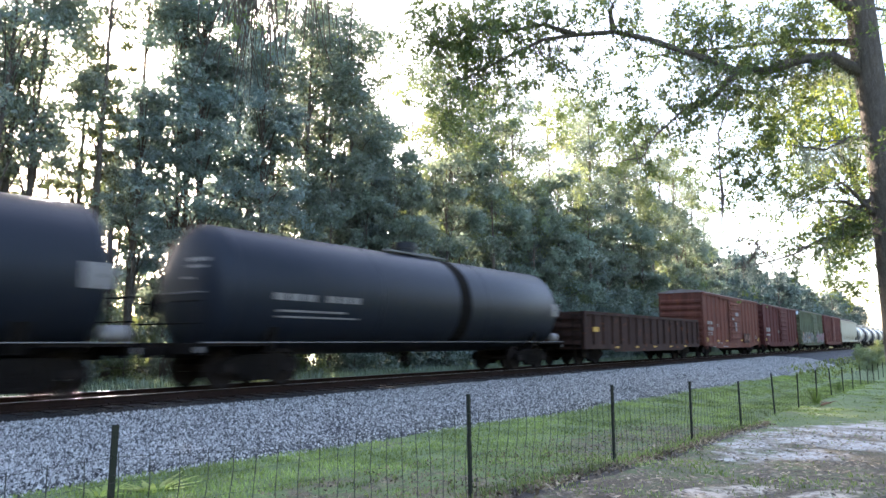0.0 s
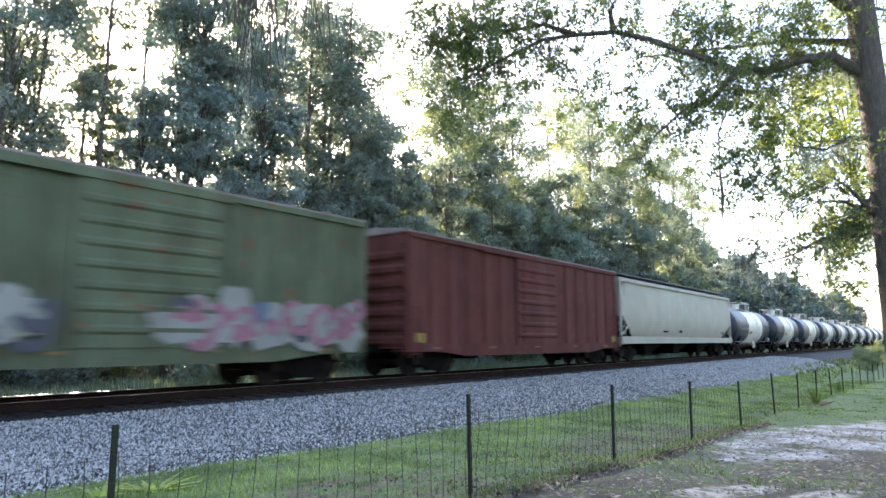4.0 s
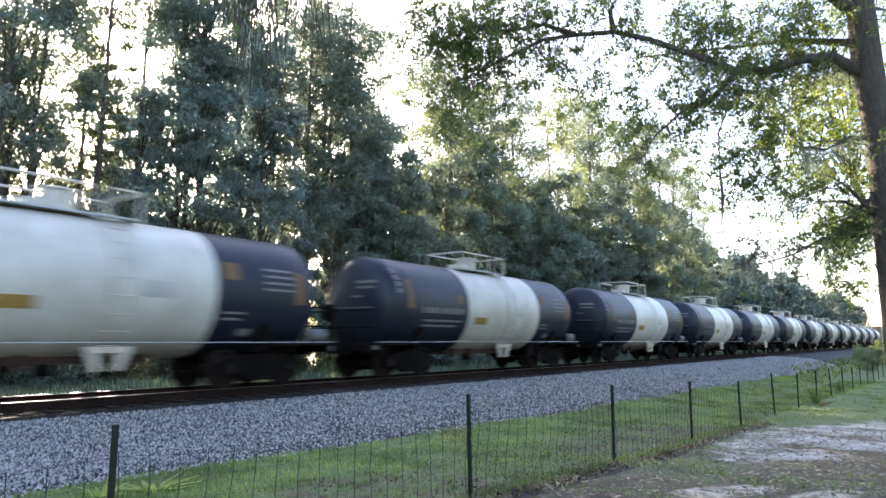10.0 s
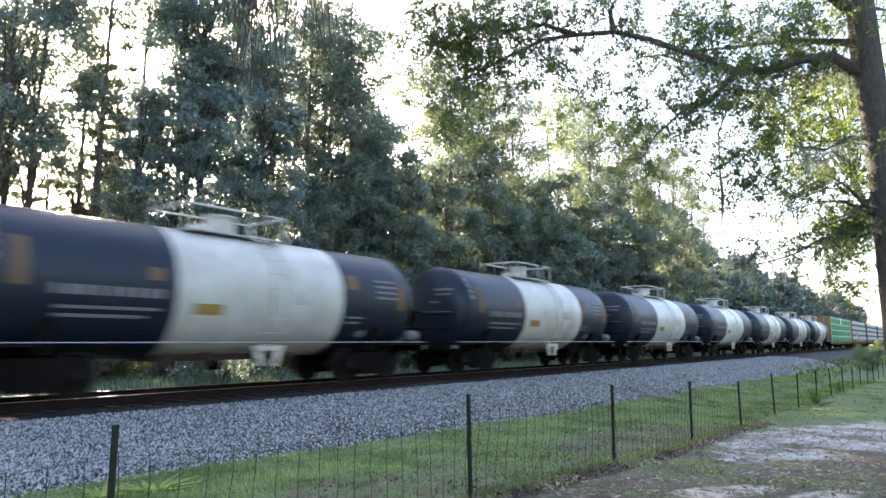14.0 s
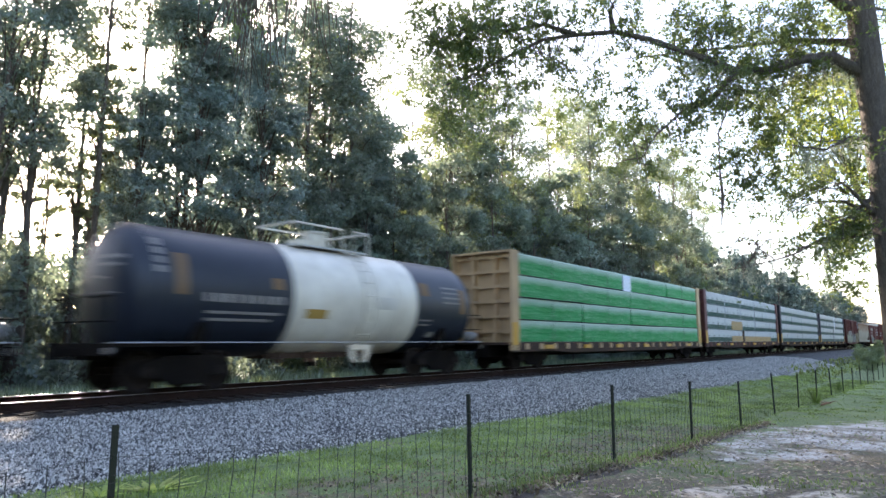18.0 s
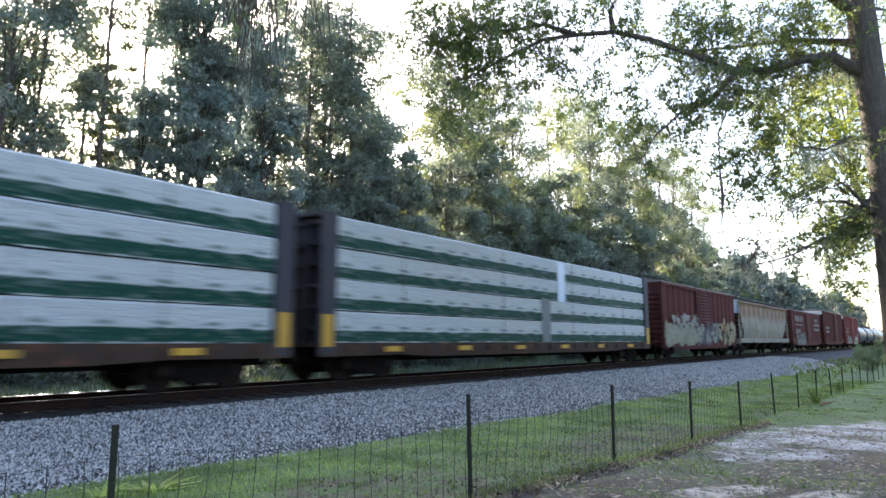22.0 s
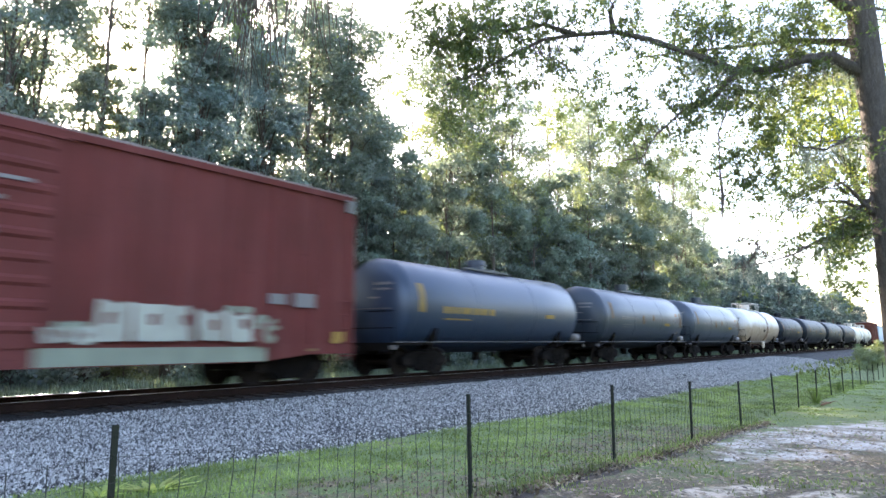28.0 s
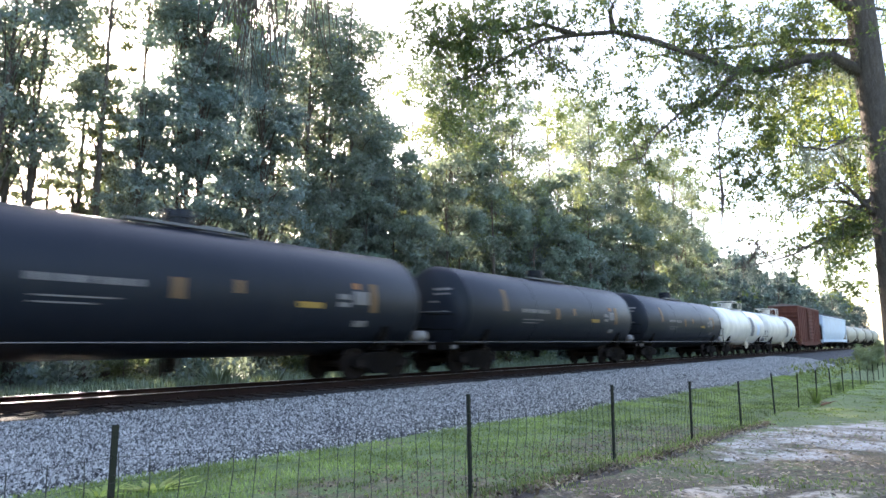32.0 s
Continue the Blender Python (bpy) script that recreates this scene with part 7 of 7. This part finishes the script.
    tagged(part("twig_growth", twigs, "bark", top), kind="stuff")
    # masses of leaves: aside, up, away, spread, height, clumps
    masses = [
        (-11.1, 9.6, 0, 0.55, 0.5, 34), (-10.6, 8.8, 0, 0.6, 0.45, 34), (-10.2, 10.0, 0.4, 0.7, 0.4, 30), (-9.4, 9.0, 0.3, 0.6, 0.5, 24), (-10.7, 7.3, 0, 0.5, 0.5, 14), (-9.9, 9.3, 0.3, 0.6, 0.5, 20),
        (-9.2, 8.4, 0, 0.6, 0.4, 16), (-9.2, 9.9, -0.3, 0.7, 0.4, 32), (-8.2, 9.8, 0.2, 0.6, 0.3, 20), (-8.0, 8.7, 0.2, 0.5, 0.4, 9), (-7.0, 8.1, 0, 0.5, 0.4, 10), (-5.6, 7.6, 0, 0.6, 0.4, 14),
        (-5.2, 8.2, 0.2, 0.4, 0.3, 10),
    ]
    masses += [
        (-6.3, 7.4, 0, 0.5, 0.4, 10), (-4.7, 9.6, 0, 0.5, 0.5, 24), (-4.0, 9.2, 0.2, 0.5, 0.5, 22), (-3.8, 7.6, 0, 0.5, 0.4, 16), (-4.8, 6.8, 0, 0.5, 0.4, 12), (-3.1, 9.3, 0.3, 0.6, 0.5, 24),
        (-2.1, 9.5, 0.2, 0.6, 0.45, 26), (-1.3, 9.6, 0.3, 0.5, 0.45, 22), (-2.7, 7.4, 0.3, 0.5, 0.45, 16), (-1.6, 7.6, 1.2, 0.6, 0.5, 6), (-2.3, 6.6, 0.6, 0.6, 0.5, 18), (-3.0, 6.4, 0.3, 0.5, 0.4, 30),
        (-1.2, 6.9, 1.0, 0.5, 0.6, 6),
    ]
    masses += [
        (-2.4, 8.2, 0.9, 0.7, 0.35, 20), (-1.4, 8.3, 0.9, 0.5, 0.4, 14), (-0.8, 4.4, 0.9, 0.35, 0.5, 5), (-3.4, 5.5, 0.2, 0.45, 0.25, 14), (-1.0, 6.0, 1.8, 0.5, 0.6, 8), (-1.7, 5.6, 0.8, 0.6, 0.4, 9),
        (-1.0, 4.1, 0.8, 0.5, 0.3, 6), (-0.6, 3.6, 1.4, 0.4, 0.4, 6), (1.8, 7, 3.0, 0.8, 2, 40), (1.6, 9.5, 3.0, 0.6, 1, 30), (-3, 11.2, 1, 3.0, 0.7, 60), (-8.5, 11.4, -1, 2.4, 0.5, 40), (-0.7, 3.9, 0.4, 0.4, 0.35, 6), (-0.5, 3.2, 0.8, 0.35, 0.3, 8),
    ]
    for side, up, deep, sx, sz, k in masses:
        for _ in range(int(k * (2.3 if side > -4.9 else 1.7))):
            c = np.array(at(side, up, deep)) + np.array([rng.normal(0, sx * 0.85), rng.normal(0, sx * 0.85), rng.normal(0, sz * 0.9)])
            leaf_at.append(spray(c))
    spots = np.concatenate(leaf_at)
    aside = spots @ np.array(right)
    spots = spots[(np.abs(aside + 0.15) > 0.5) | (spots @ np.array(ahead) > 0.3) | (spots[:, 2] > 10.2)]
    linked(new("crown", leaf_mesh("crown", spots, 0.098, "oak", rng, slim=0.42)), top)
    # moss hanging from the limbs
    ms = []
    for li, many in ((0, 120), (3, 20), (4, 60), (5, 30), (6, 10), (12, 26), (13, 14)):
        pts = limbs[li]
        for _ in range(many):
            i = rng.integers(0, min(len(pts) - 1, 6))
            s = np.array(pts[i].lerp(pts[i + 1], rng.random()))
            ln = rng.uniform(0.25, 0.9)
            z = rng.random(40)
            q = np.tile(s, (40, 1)) + rng.normal(0, 0.035, (40, 3)) * (1 - 0.5 * z[:, None])
            q[:, 2] -= z * ln
            ms.append(q)
    s = np.array(at(-15.45, 10.6, -0.6))
    for up, many, wide in ((9.0, 30, 0.05), (8.4, 40, 0.06), (7.8, 60, 0.08), (7.2, 130, 0.12), (6.7, 70, 0.1)):
        q = np.tile(np.array(at(-15.5, up, -0.6)), (many, 1)) + rng.normal(0, 1, (many, 3)) * np.array([wide, wide, 0.3])
        ms.append(q)
    linked(new("moss", leaf_mesh("moss", np.concatenate(ms), 0.10, "moss", rng, droop=2.0, slim=0.14)), top, "grey hanging moss")
    vine = bmesh.new()
    tube(vine, [at(-15.45, 10.6, -0.6), at(-15.5, 9.0, -0.6), at(-15.45, 8.0, -0.6), at(-15.5, 6.9, -0.6)], [0.008, 0.006, 0.006, 0.004], 5)
    part("strand", vine, "moss", top)
    vine = bmesh.new()
    tube(vine, [at(-3.6, 8.2, 0.0), at(-3.83, 7.18), at(-4.04, 6.68), at(-4.06, 5.9)], [0.015, 0.02, 0.02, 0.012], 6)
    tube(vine, [at(-4.06, 5.9), at(-4.06, 5.61), at(-4.03, 5.05), at(-4.1, 4.35)], [0.008, 0.03, 0.04, 0.015], 6)
    part("vine", vine, "bark", top, "hanging bare vine")


oak()


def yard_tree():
    """An added tree beyond the oak whose yellow-green leaves stand for sunlit oak foliage, its stem behind the oak's
    and leaning towards the track.
    """
    top = tagged(new("yard_tree"), "added tree leaning out from behind the oak, yellow-green leaves coloured as sunlit", "tree")
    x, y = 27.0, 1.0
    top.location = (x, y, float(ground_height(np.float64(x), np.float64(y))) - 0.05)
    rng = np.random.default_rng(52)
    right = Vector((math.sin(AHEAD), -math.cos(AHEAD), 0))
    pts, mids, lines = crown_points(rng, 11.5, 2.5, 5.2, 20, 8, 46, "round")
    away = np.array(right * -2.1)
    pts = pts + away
    linked(new("crown", leaf_mesh("crown", pts, 0.15, "sunlit_leaf", rng, slim=0.6, three=True)), top)
    bm = bmesh.new()
    spine = [Vector((0, 0, -0.2)), right * 0.1 + Vector((0, 0, 2.5)), right * -0.2 + Vector((0, 0, 4.6)), right * -1.0 + Vector((0, 0, 6.4)), right * -1.9 + Vector((0, 0, 8.6)), right * -2.2 + Vector((0, 0, 11))]
    tube(bm, spine, [0.16, 0.13, 0.11, 0.09, 0.06, 0.02], 8)
    part("trunk", bm, "bark", top, smooth=True)
    lb = bmesh.new()
    for m in mids:
        e = Vector(m) + Vector(away)
        s = spine[4].lerp(spine[3], 0.5) if e.z > 8 else spine[3]
        tube(lb, [s, s.lerp(e, 0.5) + Vector((0, 0, 0.3)), e], [0.05, 0.03, 0.012], 4, caps=False)
    for line in lines[::2]:
        tube(lb, [Vector(line[0]) + Vector(away), Vector(line[2]) + Vector(away)], [0.012, 0.003], 3, caps=False)
    tagged(part("branching", lb, "bark", top), kind="stuff")


yard_tree()


# ---- everything that moves ----
def motions():
    for car, u in TRAIN:
        walk(car, [(t, pose(u - SPEED * t, TRACK_Y, RAIL)) for t in (0, 32)])
    turn = math.degrees(SPEED / 0.457) / FPS
    keyed = {}
    for wh in [o for o in bpy.data.objects if o.name.startswith("wheelset")]:
        dx = 0.89 if wh.location.x > 0 else -0.89
        if dx not in keyed:
            walk(wh, [(i / FPS, pose(dx, 0, 0.457, 0, -(turn * i) % 360, 0)) for i in range(32 * FPS + 1)])
            keyed[dx] = wh.animation_data
        else:
            wh.rotation_mode = "QUATERNION"
            wh.animation_data_create()
            wh.animation_data.action = keyed[dx].action
            wh.animation_data.action_slot = keyed[dx].action_slot


motions()
